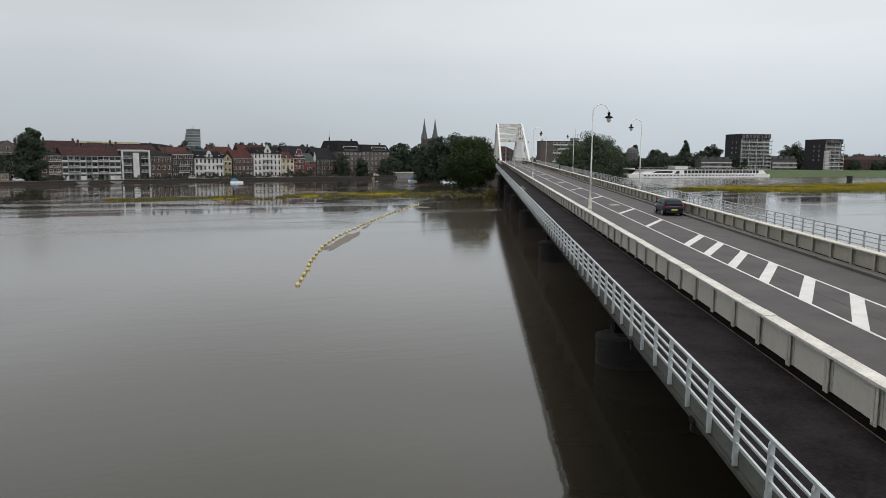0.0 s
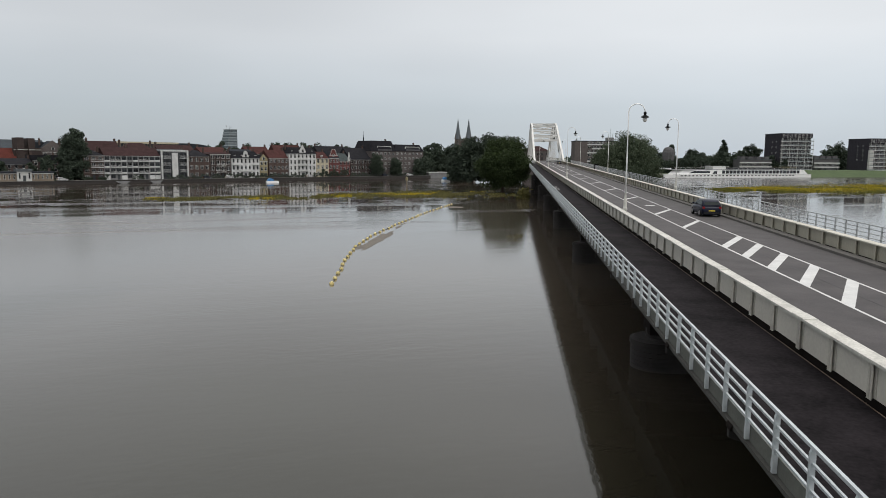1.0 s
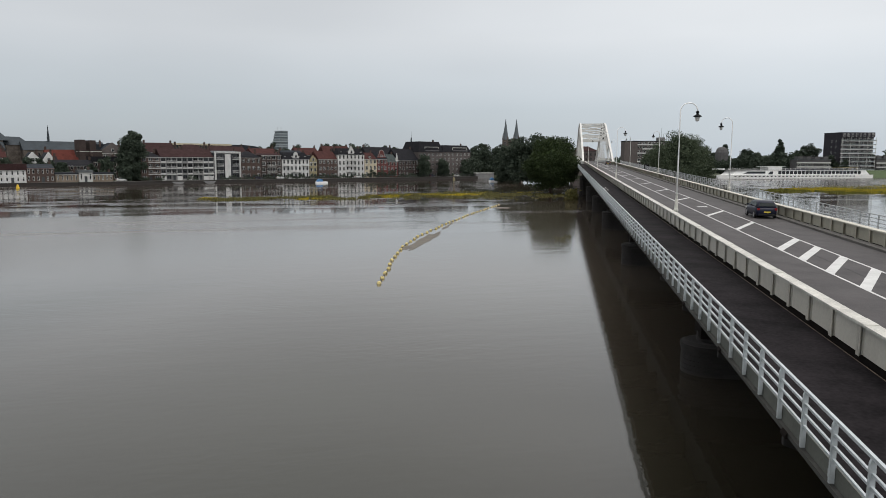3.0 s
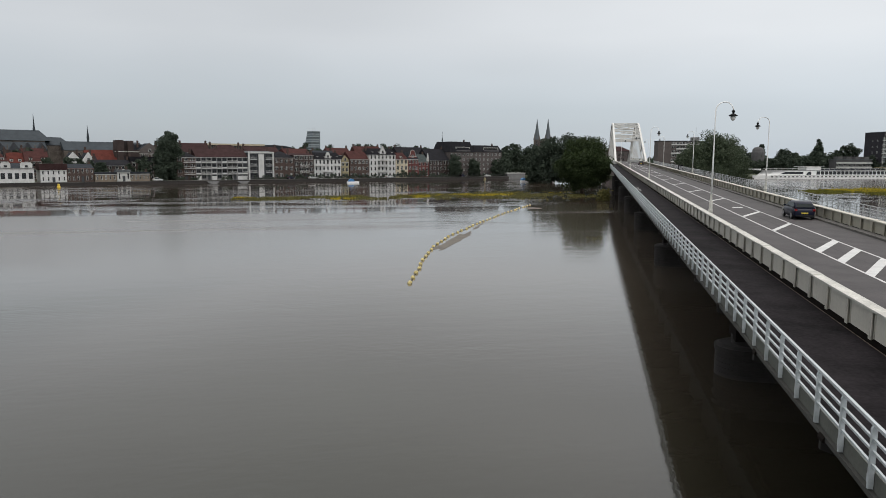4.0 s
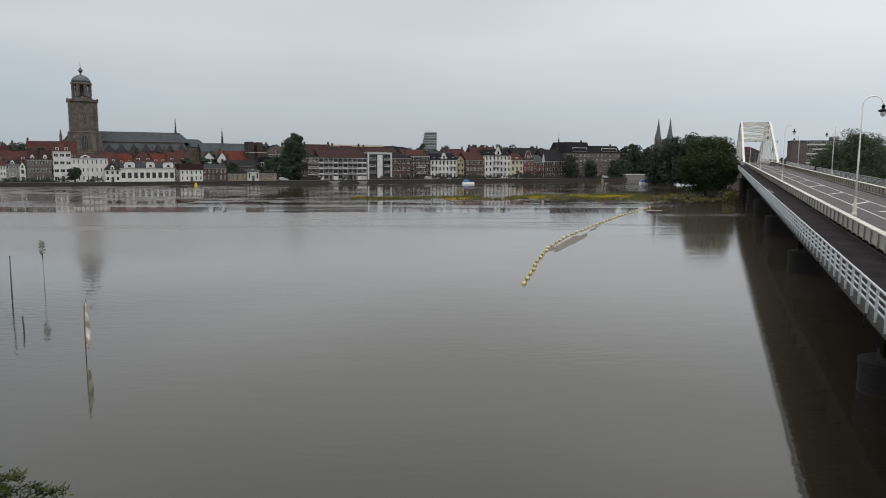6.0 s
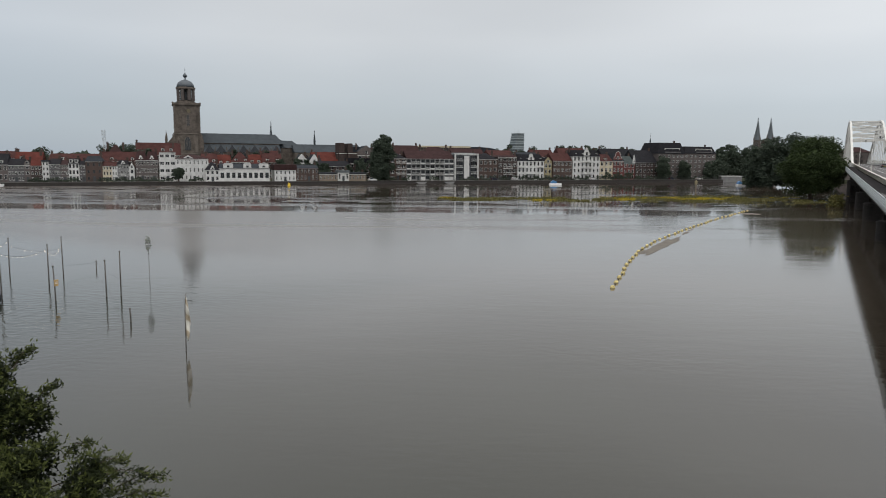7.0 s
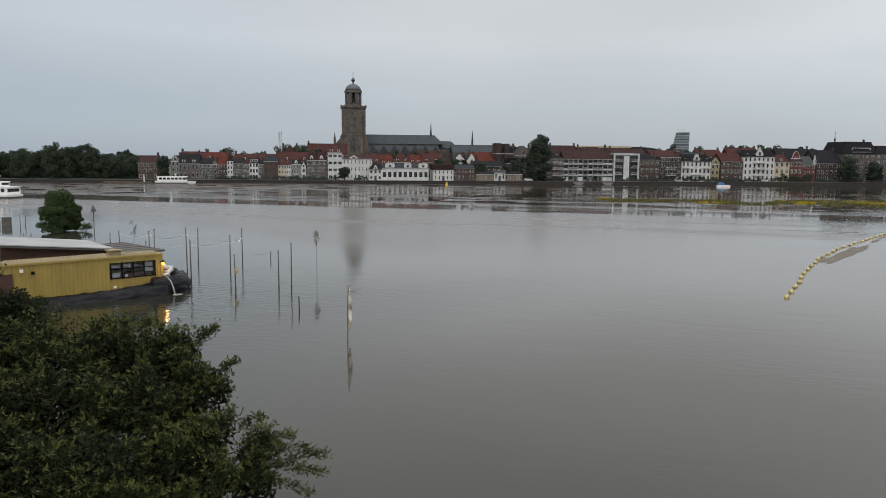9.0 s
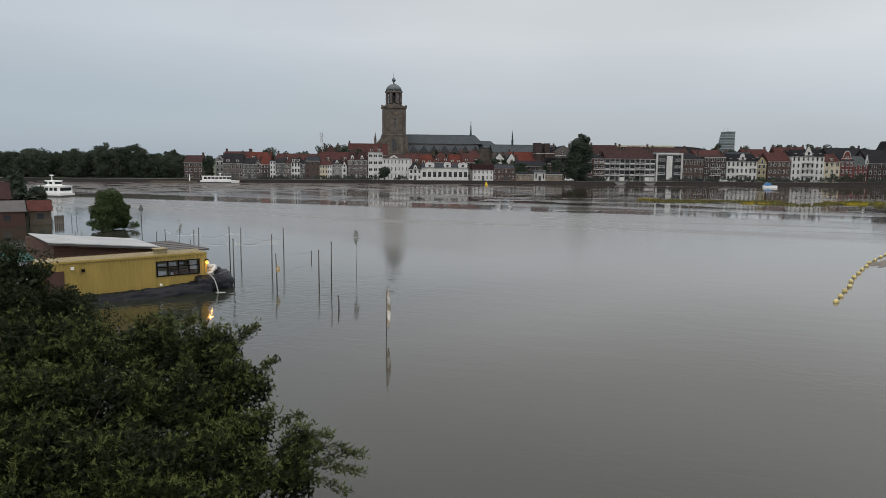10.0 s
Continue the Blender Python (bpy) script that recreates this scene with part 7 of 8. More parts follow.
bm = bmesh.new()
beam(bm, (-56.88, 17.2, 4.03), (-56.88, 25.7, 3.0), 0.06, 0.12)
part("barge_board", bm, M_DARKFRAME, shed)
annex = thing("felt_roofed_annex", pose(0, 0, 0), "low annex with a dark felt roof", "shed")
bm = bmesh.new()
box(bm, -63.5, -56.9, 26.1, 29.3, 0.2, 2.55)
part("wall", bm, M_PLANK, annex)
bm = bmesh.new()
box(bm, -64.0, -56.5, 25.9, 29.8, 2.56, 2.72)
part("roof", bm, M_FELT, annex)
bm = bmesh.new()
for k in range(6):
    box(bm, -63.8 + k * 1.3, -63.72 + k * 1.3, 25.95, 29.75, 2.725, 2.76)
part("roof_batten", bm, M_FELT, annex)

# black flood tarpaulin laid over bags round the container
def swept_wall(path, profile, seed, rough_=0.05, grow=0.0):
    bm = bmesh.new()
    rings = []
    pts = [Vector(p) for p in path]
    fine = []
    for a, b in zip(pts, pts[1:]):
        for k in range(20):
            fine.append(a.lerp(b, k / 20))
    fine.append(pts[-1])
    for i, p in enumerate(fine):
        d = (fine[min(i + 1, len(fine) - 1)] - fine[max(i - 1, 0)]).normalized()
        n = Vector((d.y, -d.x, 0))
        ring = []
        for j, (o, z) in enumerate(profile):
            w = noise.noise(Vector((p.x * 0.8 + j, p.y * 0.8, seed)))
            w2 = noise.noise(Vector((p.x * 2.6, p.y * 2.6 + j * 2, seed + 7)))
            k = 1 + 0.16 * w
            up_ = 1 + grow * (i / len(fine) - 0.3)
            pleat = (0.055 * math.sin(i * 0.42 + j * 1.15) + 0.03 * math.sin(i * 0.17 - j * 0.8)) * (1 if grow else 0.5)
            ring.append(bm.verts.new(p + n * (o * k + w2 * rough_) + Vector((0, 0, z * up_ * (1 + 0.18 * w) + w2 * rough_ * 0.7 + pleat))))
        rings.append(ring)
    for a, b in zip(rings, rings[1:]):
        for j in range(len(profile) - 1):
            bm.faces.new((a[j], b[j], b[j + 1], a[j + 1]))
    bm.faces.new(rings[0])
    bm.faces.new(rings[-1][::-1])
    return bm


tarp = thing("flood_barrier", pose(0, 0, 0), "black tarpaulin flood barrier over sandbags", "flood barrier")
fine_prof = lambda ps: [(a[0] + (b[0] - a[0]) * k / 3, a[1] + (b[1] - a[1]) * k / 3) for a, b in zip(ps, ps[1:]) for k in range(3)] + [ps[-1]]
prof = [(1.15, -0.4), (1.0, 0.12), (0.75, 0.55), (0.35, 0.80), (-0.1, 0.82), (-0.35, 0.5), (-0.35, -0.4)]
part("side_tarpaulin", swept_wall([(-53.6, 13.6, 0), (-53.35, 17.0, 0), (-52.75, 20.5, 0), (-52.1, 24.2, 0), (-51.75, 27.2, 0)], fine_prof([(o * 0.95, z * 0.54) for o, z in prof]), 3, 0.09, 1.25), M_TARP, tarp, smooth=True)
part("end_tarpaulin", swept_wall([(-52.4, 26.4, 0), (-52.25, 27.3, 0), (-52.35, 28.2, 0), (-52.95, 28.95, 0), (-54.1, 29.35, 0), (-55.6, 29.4, 0), (-57.0, 29.2, 0)], fine_prof([(0.80, -0.4), (1.0, 0.15), (1.02, 0.55), (0.85, 0.95), (0.45, 1.18), (0.05, 1.12), (-0.25, 0.8), (-0.3, -0.4)]), 5, 0.05), M_TARP, tarp, smooth=True)
rs = random.Random(9)
for k in range(26):
    t_ = k / 25
    x = -52.75 - 2.0 * t_ + rs.uniform(-0.25, 0.25)
    y = 28.0 + 0.45 * math.sin(t_ * 2.2) + rs.uniform(-0.3, 0.3)
    ob = thing("sandbag", pose(x, y, 1.1 + 0.14 * (k % 5) + rs.uniform(-0.06, 0.06), rs.uniform(-15, 15), rs.uniform(-15, 15), rs.uniform(0, 180)), "white filled sandbag on the flood barrier", "sandbag", "sandbags")
    if k == 0:
        bm = bmesh.new()
        bmesh.ops.create_icosphere(bm, subdivisions=2, radius=0.5)
        for v in bm.verts:
            c = v.co
            s_ = 1 + 0.15 * noise.noise(c * 3)
            v.co = (math.copysign(abs(c.x * 2) ** 0.75, c.x) * 0.30 * s_, math.copysign(abs(c.y * 2) ** 0.8, c.y) * 0.19 * s_, c.z * 0.27 * s_)
        bag = mesh_of("bag", bm, M_SACK, True)
        bm = bmesh.new()
        tube(bm, [(0.24, 0, 0), (0.31, 0, 0.02)], [0.035, 0.07], 6)
        tie_me = mesh_of("tie", bm, M_SACK)
    put("bag", bag, ob)
    put("tie", tie_me, ob)
# pumped water pouring over the barrier
M_FOAM = mat("pouring_water", (0.36, 0.37, 0.36), 0.15, 0.2, 0.2, 0.01)
pour = thing("pump_outflow", pose(0, 0, 0), "pale jet of pumped water falling into the river", "water jet")
bm = bmesh.new()
tube(bm, [(-52.2, 27.1, 1.36), (-51.3, 27.15, 1.30), (-50.75, 27.2, 0.98), (-50.5, 27.25, 0.45), (-50.4, 27.3, -0.05)], [0.02, 0.026, 0.034, 0.045, 0.07], 8)
part("jet", bm, M_FOAM, pour, smooth=True)
bm = bmesh.new()
ring = [bm.verts.new((-50.1 + (0.34 + 0.2 * noise.noise(Vector((k, 3, 1)))) * math.cos(k * 0.2618), 27.35 + (0.4 + 0.15 * noise.noise(Vector((k, 8, 2)))) * math.sin(k * 0.2618), 0.015)) for k in range(24)]
bm.faces.new(ring)
part("splash", bm, M_FOAM, pour)
# a white plastic bag rests on the tarpaulin
rub = thing("plastic_bag", pose(-52.35, 23.6, 0.80), "small crumpled white plastic bag on the tarpaulin", "bag")
bm = bmesh.new()
bmesh.ops.create_icosphere(bm, subdivisions=2, radius=0.10)
for v in bm.verts:
    v.co = v.co * (1 + 0.5 * noise.noise(v.co * 14))
part("film", bm, M_WHITE, rub)

# ---- poles, light strings, flag, sapling ----
M_POLE = mat("weathered_pole", (0.085, 0.075, 0.067), 0.9, 0.3, 0.5, 0.004)
M_BULB = lamp_mat("string_bulb", (1.0, 0.86, 0.7), 1.3)
POLES = [(-66.96, 34.12, 3.4), (-85.6, 39.2, 1.5), (-88.7, 39.4, 0.95), (-70.6, 35.1, 1.8), (-68.4, 34.35, 3.06), (-62.4, 35.07, 3.75), (-54.3, 30.9, 3.6), (-65.2, 37.85, 3.3), (-57.2, 36.5, 3.35), (-60.5, 40.0, 3.5), (-49.96, 32.4, 2.6), (-48.0, 35.25, 2.85), (-47.3, 36.0, 3.5), (-61.0, 43.7, 0.8), (-38.99, 30.43, 0.9), (-99.3, 33.2, 0.6), (-98.8, 33.8, 0.55), (-118.1, 39.0, 1.45), (-117.2, 39.4, 1.25)]
rp_ = random.Random(2)
for x, y, h in POLES:
    root = thing("wooden_pole", pose(x, y, 0), "thin dark wooden pole standing in the flood water", "pole", "poles in the water")
    lx, ly = rp_.uniform(-0.06, 0.06), rp_.uniform(-0.06, 0.06)
    bm = bmesh.new()
    tube(bm, [(0, 0, -1.2), (lx * 0.5, ly * 0.5, h * 0.5), (lx, ly, h)], [0.055, 0.048, 0.040], 7)
    part("shaft", bm, M_POLE, root, smooth=True)
    bm = bmesh.new()
    lathe(bm, [(0.062, -0.05), (0.066, 0.0), (0.05, 0.05), (0.02, 0.06)], (lx, ly), 7)
    for v in bm.verts:
        v.co.z += h
    part("cap", bm, M_POLE, root)
# small orange sign on one pole
root = thing("pole_sign", pose(-49.9, 32.4, 1.35), "small pale orange notice sign on a pole", "sign")
bm = bmesh.new()
box(bm, 0.08, 0.11, -0.16, 0.16, -0.24, 0.24)
part("board", bm, mat("orange_board", (0.45, 0.30, 0.13), 0.6, 0.2, 0.4), root)
bm = bmesh.new()
box(bm, 0.112, 0.116, -0.11, 0.11, 0.05, 0.09)
box(bm, 0.112, 0.116, -0.11, 0.06, -0.06, -0.02)
part("bars", bm, M_WHITE, root)


def light_string(a, b, sag, n, bulbs=True):
    a, b = Vector(a), Vector(b)
    root = thing("light_string", pose(0, 0, 0), "sagging cable with small lit bulbs between poles", "string lights", "strings of lights")
    pts = [a.lerp(b, k / 16) - Vector((0, 0, sag * (1 - (2 * k / 16 - 1) ** 2))) for k in range(17)]
    bm = bmesh.new()
    tube(bm, pts, 0.008, 4)
    cable = part("cable", bm, M_BLACK, root)
    if bulbs:
        for k in range(n):
            t_ = (k + 0.5) / n
            p = a.lerp(b, t_) - Vector((0, 0, sag * (1 - (2 * t_ - 1) ** 2) + 0.07))
            put("bulb", BULB_ME, cable, pose(*p))


bm = bmesh.new()
bmesh.ops.create_icosphere(bm, subdivisions=1, radius=0.028)
BULB_ME = mesh_of("bulb", bm, M_BULB)
P = {i: Vector((x, y, h)) for i, (x, y, h) in enumerate(POLES)}
up = lambda i, dz=-0.1: P[i] + Vector((0, 0, dz))
light_string(up(1), up(4, -0.3), 0.35, 9)
light_string(up(4, -0.2), up(5, -0.5), 0.5, 8)
light_string(up(0, -1.3), up(5, -1.5), 0.3, 9)
light_string(up(5, -0.4), up(7, -0.2), 0.35, 5)
light_string(up(6, -0.2), up(8, -0.35), 0.4, 10)
light_string(up(7, -0.6), up(9, -1.0), 0.45, 8)
light_string(up(8, -0.6), up(9, -0.7), 0.5, 6)
light_string(up(9, -2.6), up(13, -0.1), 0.1, 0, False)
light_string(up(13, -0.1), up(12, -2.2), 0.15, 0, False)

flag = thing("beach_flag", pose(-30.33, 27.23, 0), "tall narrow white banner drooping on a bent pole", "flag")
bm = bmesh.new()
tube(bm, [(0, 0, -0.8), (0, 0, 1.0), (-0.01, 0.02, 2.2), (0.0, 0.05, 2.9), (0.06, 0.12, 3.33)], [0.03, 0.028, 0.024, 0.018, 0.010], 7)
part("pole", bm, M_POLE, flag, smooth=True)
bm = bmesh.new()
rows_ = []
for k in range(15):
    t_ = k / 14
    z = 0.75 + t_ * 2.45
    wdt = 0.17 * math.sin(math.pi * min(1, 0.12 + t_ * 0.9)) + 0.06
    fold = math.sin(t_ * 11) * 0.10
    rows_.append([bm.verts.new((0.012 + u * wdt * 0.55 + fold * u, 0.02 + 0.05 * t_ + u * wdt * 0.85 - fold * u, z - u * 0.22)) for u in (0, 0.33, 0.66, 1)])
for i, (a, b) in enumerate(zip(rows_, rows_[1:])):
    for k in range(3):
        bm.faces.new((a[k], a[k + 1], b[k + 1], b[k])).material_index = 1 if i % 5 in (1, 2) else 0
cloth = part("banner", bm, mat("faded_banner", (0.58, 0.56, 0.50), 0.8, 0.2, 0.4), flag, "white banner with faded tan stripes", smooth=True)
cloth.data.materials.append(mat("tan_stripe", (0.36, 0.30, 0.22), 0.8, 0.2, 0.4))
cloth.modifiers.new("thickness", "SOLIDIFY").thickness = 0.006

tree((-50.0, 40.9, 0), 4.4, 0.26, 0.075, 31, trunk=0.018, clumps=26, leaves=1500, low=0.56, label="thin sapling with a tuft of leaves in the water", group="saplings in the water", leafage=M_LEAF_PALE, wide=1.0, core=0)
tree((-81.7, 39.1, 0), 3.2, 0.42, 0.075, 32, trunk=0.022, clumps=16, leaves=700, low=0.35, label="thin sapling with a tuft of leaves in the water", group="saplings in the water", leafage=M_LEAF_PALE, core=0)
# sign mast in the water
root = thing("sign_mast", pose(-97.97, 41.45, 0), "slim mast with a small dark pointed top mark", "sign")
bm = bmesh.new()
tube(bm, [(0, 0, -1), (0, 0, 3.4)], [0.06, 0.05], 7)
part("mast", bm, M_POLE, root)
bm = bmesh.new()
lathe(bm, [(0.32, 3.1), (0.30, 3.35), (0.04, 3.95)], (0, 0), 6)
part("top_mark", bm, M_DARKFRAME, root)

# ---- trees and bushes at the near bank ----
tree((-104.2, 41.5, 0), 4.2, 1.2, 0.12, 54, trunk=0.06, clumps=30, leaves=12000, low=0.0, core=0.1, label="round green bush standing in flood water", leafage=M_LEAF_MID, group="bushes in the flood")
tree((-102.9, 37.9, 0), 4.9, 1.9, 0.12, 53, trunk=0.08, clumps=44, leaves=26000, core=0.1, low=-0.45, label="round green bush standing in flood water", leafage=M_LEAF_MID, group="bushes in the flood")
tree((-105.0, 40.3, 0), 7.2, 2.35, 0.13, 51, trunk=0.10, clumps=60, leaves=44000, low=-0.2, core=0.1, label="round green bush standing in flood water", leafage=M_LEAF_MID, group="bushes in the flood")
tree((-103.4, 42.6, 0), 1.0, 1.6, 0.13, 52, trunk=0.03, clumps=18, leaves=1500, core=0, low=-0.35, label="low straggling bush in the flood water", leafage=M_LEAF_MID, group="bushes in the flood")
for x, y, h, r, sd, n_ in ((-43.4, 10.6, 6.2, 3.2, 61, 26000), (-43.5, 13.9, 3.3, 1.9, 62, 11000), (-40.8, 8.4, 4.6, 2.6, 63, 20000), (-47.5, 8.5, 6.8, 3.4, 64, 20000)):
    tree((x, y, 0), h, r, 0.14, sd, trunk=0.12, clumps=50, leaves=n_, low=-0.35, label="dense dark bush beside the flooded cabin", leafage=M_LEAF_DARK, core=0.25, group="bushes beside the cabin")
for x, y, h, r, sd in ((-141, 37.6, 9.2, 2.6, 71), (-139, 40.2, 5.4, 2.3, 72), (-146, 34.5, 8.0, 3.0, 73)):
    tree((x, y, 0), h, r, 0.5, sd, trunk=0.16, clumps=40, leaves=5000, low=-0.35, label="dark tree behind the flooded huts", leafage=M_LEAF_FAR, group="trees behind the huts")

# ---- flooded huts ----
def hut(x, y, turn, w, d, eave, ridge, wall, roof, label):
    root = thing("hut", pose(x, y, 0, 0, 0, turn), label, "hut", "flooded huts")
    bm = bmesh.new()
    box(bm, -w / 2, w / 2, -d / 2, d / 2, -0.5, eave)
    part("wall", bm, wall, root)
    bm = bmesh.new()
    for q in prism(bm, [(-d / 2 - 0.3, -0.06), (d / 2 + 0.3, -0.06), (0, ridge - eave)], -w / 2 - 0.25, w / 2 + 0.25):
        q.co = (q.co.y, q.co.x, q.co.z + eave)
    part("roof", bm, roof, root)
    for k in range(int((eave) / 0.22)):
        bm = bmesh.new()
        box(bm, -w / 2 - 0.02, w / 2 + 0.02, -d / 2 - 0.03, -d / 2 - 0.004, 0.1 + k * 0.22, 0.1 + k * 0.22 + 0.19)
        part("plank", bm, wall, root)
    bm = bmesh.new()
    box(bm, -0.45, 0.45, -d / 2 - 0.06, -d / 2 - 0.034, 0.9, 1.7)
    part("window", bm, M_PANE, root)
    return root


M_HUTROOF = mat("faded_red_tiles", (0.075, 0.030, 0.025), 0.9, 0.4, 0.8, 0.01, spec=0.1)
M_WOOD = mat("grey_boards", (0.085, 0.068, 0.052), 0.9, 0.3, 0.8, 0.005, per_object=0.2)
hut(-120.5, 35.2, 78, 2.9, 2.8, 2.2, 3.7, M_WOOD, M_HUTROOF, "small boarded hut with a red roof in flood water")
hut(-120.5, 30.6, 80, 4.6, 4.0, 2.3, 3.8, M_PLANK, M_FELT, "brown boarded hut with a felt roof in flood water")
hut(-128.0, 29.4, 80, 7.0, 5.5, 3.9, 6.4, M_PLANK, ROOFS["maroon"], "larger brown hut with a steep roof in flood water")
root = thing("wooden_fence", pose(-119, 37.6, 0, 0, 0, 80), "short grey board fence beside the red-roofed hut", "fence")
for k in range(5):
    bm = bmesh.new()
    box(bm, -0.8 + k * 0.27, -0.56 + k * 0.27, -0.03, 0.03, -0.3, 1.3)
    part("slat", bm, M_WOOD, root)

# ---- passenger boats on the far side ----
def boat(x, y, turn, l, decks, label, mast_h=0.0, beam_=0.13):
    root = thing("passenger_boat", pose(x, y, 0, 0, 0, turn), label, "boat")
    bm = bmesh.new()
    w = l * beam_
    out = [(-l / 2, -w), (l * 0.3, -w), (l / 2, 0), (l * 0.3, w), (-l / 2, w)]
    a = [bm.verts.new((x_, y_, -0.3)) for x_, y_ in [(p * 0.96, q * 0.9) for p, q in out]]
    b = [bm.verts.new((x_, y_, 1.0)) for x_, y_ in out]
    for i in range(5):
        bm.faces.new((a[i], a[(i + 1) % 5], b[(i + 1) % 5], b[i]))
    bm.faces.new(a[::-1])
    bm.faces.new(b)
    part("hull", bm, M_WHITE, root)
    bm = bmesh.new()
    box(bm, -l / 2 + 0.05, l * 0.3, -w - 0.03, w + 0.03, -0.25, 0.42)
    part("waterline", bm, M_DARKFRAME, root)
    z = 1.01
    for k in range(decks):
        bm = bmesh.new()
        a0, a1 = -l * (0.44 - 0.24 * k), l * (0.26 - 0.18 * k)
        ww_, hh_ = w * (0.9 - 0.35 * k), 1.7 - 0.5 * k
        box(bm, a0, a1, -ww_, ww_, z, z + hh_)
        box(bm, a0 - 0.3, a1 + 0.5, -ww_ * 1.06, ww_ * 1.06, z + hh_ + 0.002, z + hh_ + 0.12)
        dk = part("deckhouse", bm, M_WHITE, root)
        for xx in np.arange(a0 + 0.7, a1 - 0.5, 1.5):
            for s_ in (-1, 1):
                bm = bmesh.new()
                box(bm, xx, xx + 1.1, s_ * ww_ - 0.03, s_ * ww_ + 0.03, z + hh_ * 0.35, z + hh_ * 0.82)
                part("cabin_window", bm, M_PANE, dk)
        for xx in (a0 - 0.03, a1 - 0.02):
            bm = bmesh.new()
            box(bm, xx, xx + 0.05, -ww_ * 0.86, ww_ * 0.86, z + hh_ * 0.35, z + hh_ * 0.82)
            part("front_window", bm, M_PANE, dk)
        z += hh_ + 0.125
    if mast_h:
        bm = bmesh.new()
        tube(bm, [(0, 0, z - 0.2), (0, 0, z + mast_h)], 0.12, 6)
        lathe(bm, [(0.5, z + mast_h), (0.6, z + mast_h + 0.2), (0.1, z + mast_h + 0.3)], (0, 0), 8)
        part("mast", bm, M_WHITE, root)
    return root


boat(-200.0, 61.6, 205, 10.2, 2, "white double-deck passenger ferry with a small mast", 1.2, 0.22)
boat(-267.4, 145.5, 52, 15.4, 1, "white excursion boat moored at the quay", 0.8)
root = thing("landing_stage", pose(-199.2, 67.8, 0, 0, 0, 54), "grey wooden landing stage in the water", "jetty")
bm = bmesh.new()
box(bm, -3.6, 3.6, -1, 1, 0.5, 0.75)
part("deck", bm, WALLS["grey"], root)
bm = bmesh.new()
for z in (1.15, 1.55):
    box(bm, -3.6, 3.6, -1.0, -0.9, z, z + 0.1)
part("hand_rail", bm, WALLS["palegrey"], root)
for k in range(6):
    bm = bmesh.new()
    tube(bm, [(-3.4 + k * 1.36, -0.85, -1), (-3.4 + k * 1.36, -0.85, 1.7)], 0.09, 6)
    part("stake", bm, M_WOOD, root)
root = thing("floating_pier", town(-3, -6, 0), "white floating pier with a gangway at the quay", "jetty")
bm = bmesh.new()
box(bm, -9, 9, -1.4, 1.4, -0.2, 0.7)
part("pontoon", bm, M_WOOD, root)
bm = bmesh.new()
beam(bm, (6, 0, 0.7), (6, 0, 3.6), 0.3, 0.3)
part("light_post", bm, M_WHITE, root)

# ---- cars on the bridge ----
M_CAR = mat("dark_blue_car_paint", (0.006, 0.008, 0.022), 0.32, 0.1, 1.0, spec=0.2)
M_TYRE = mat("tyre_rubber", (0.015, 0.015, 0.015), 0.9, 0.2, 0.3)
M_RIM = mat("alloy_rim", (0.35, 0.35, 0.36), 0.35, 0.1, 0.3, metal=0.8)
M_TAIL = mat("tail_light", (0.22, 0.012, 0.015), 0.25, 0.1, 0.3)
M_CARGLASS = mat("car_glass", (0.006, 0.012, 0.014), 0.15, 0.1, 1.0, spec=0.08)


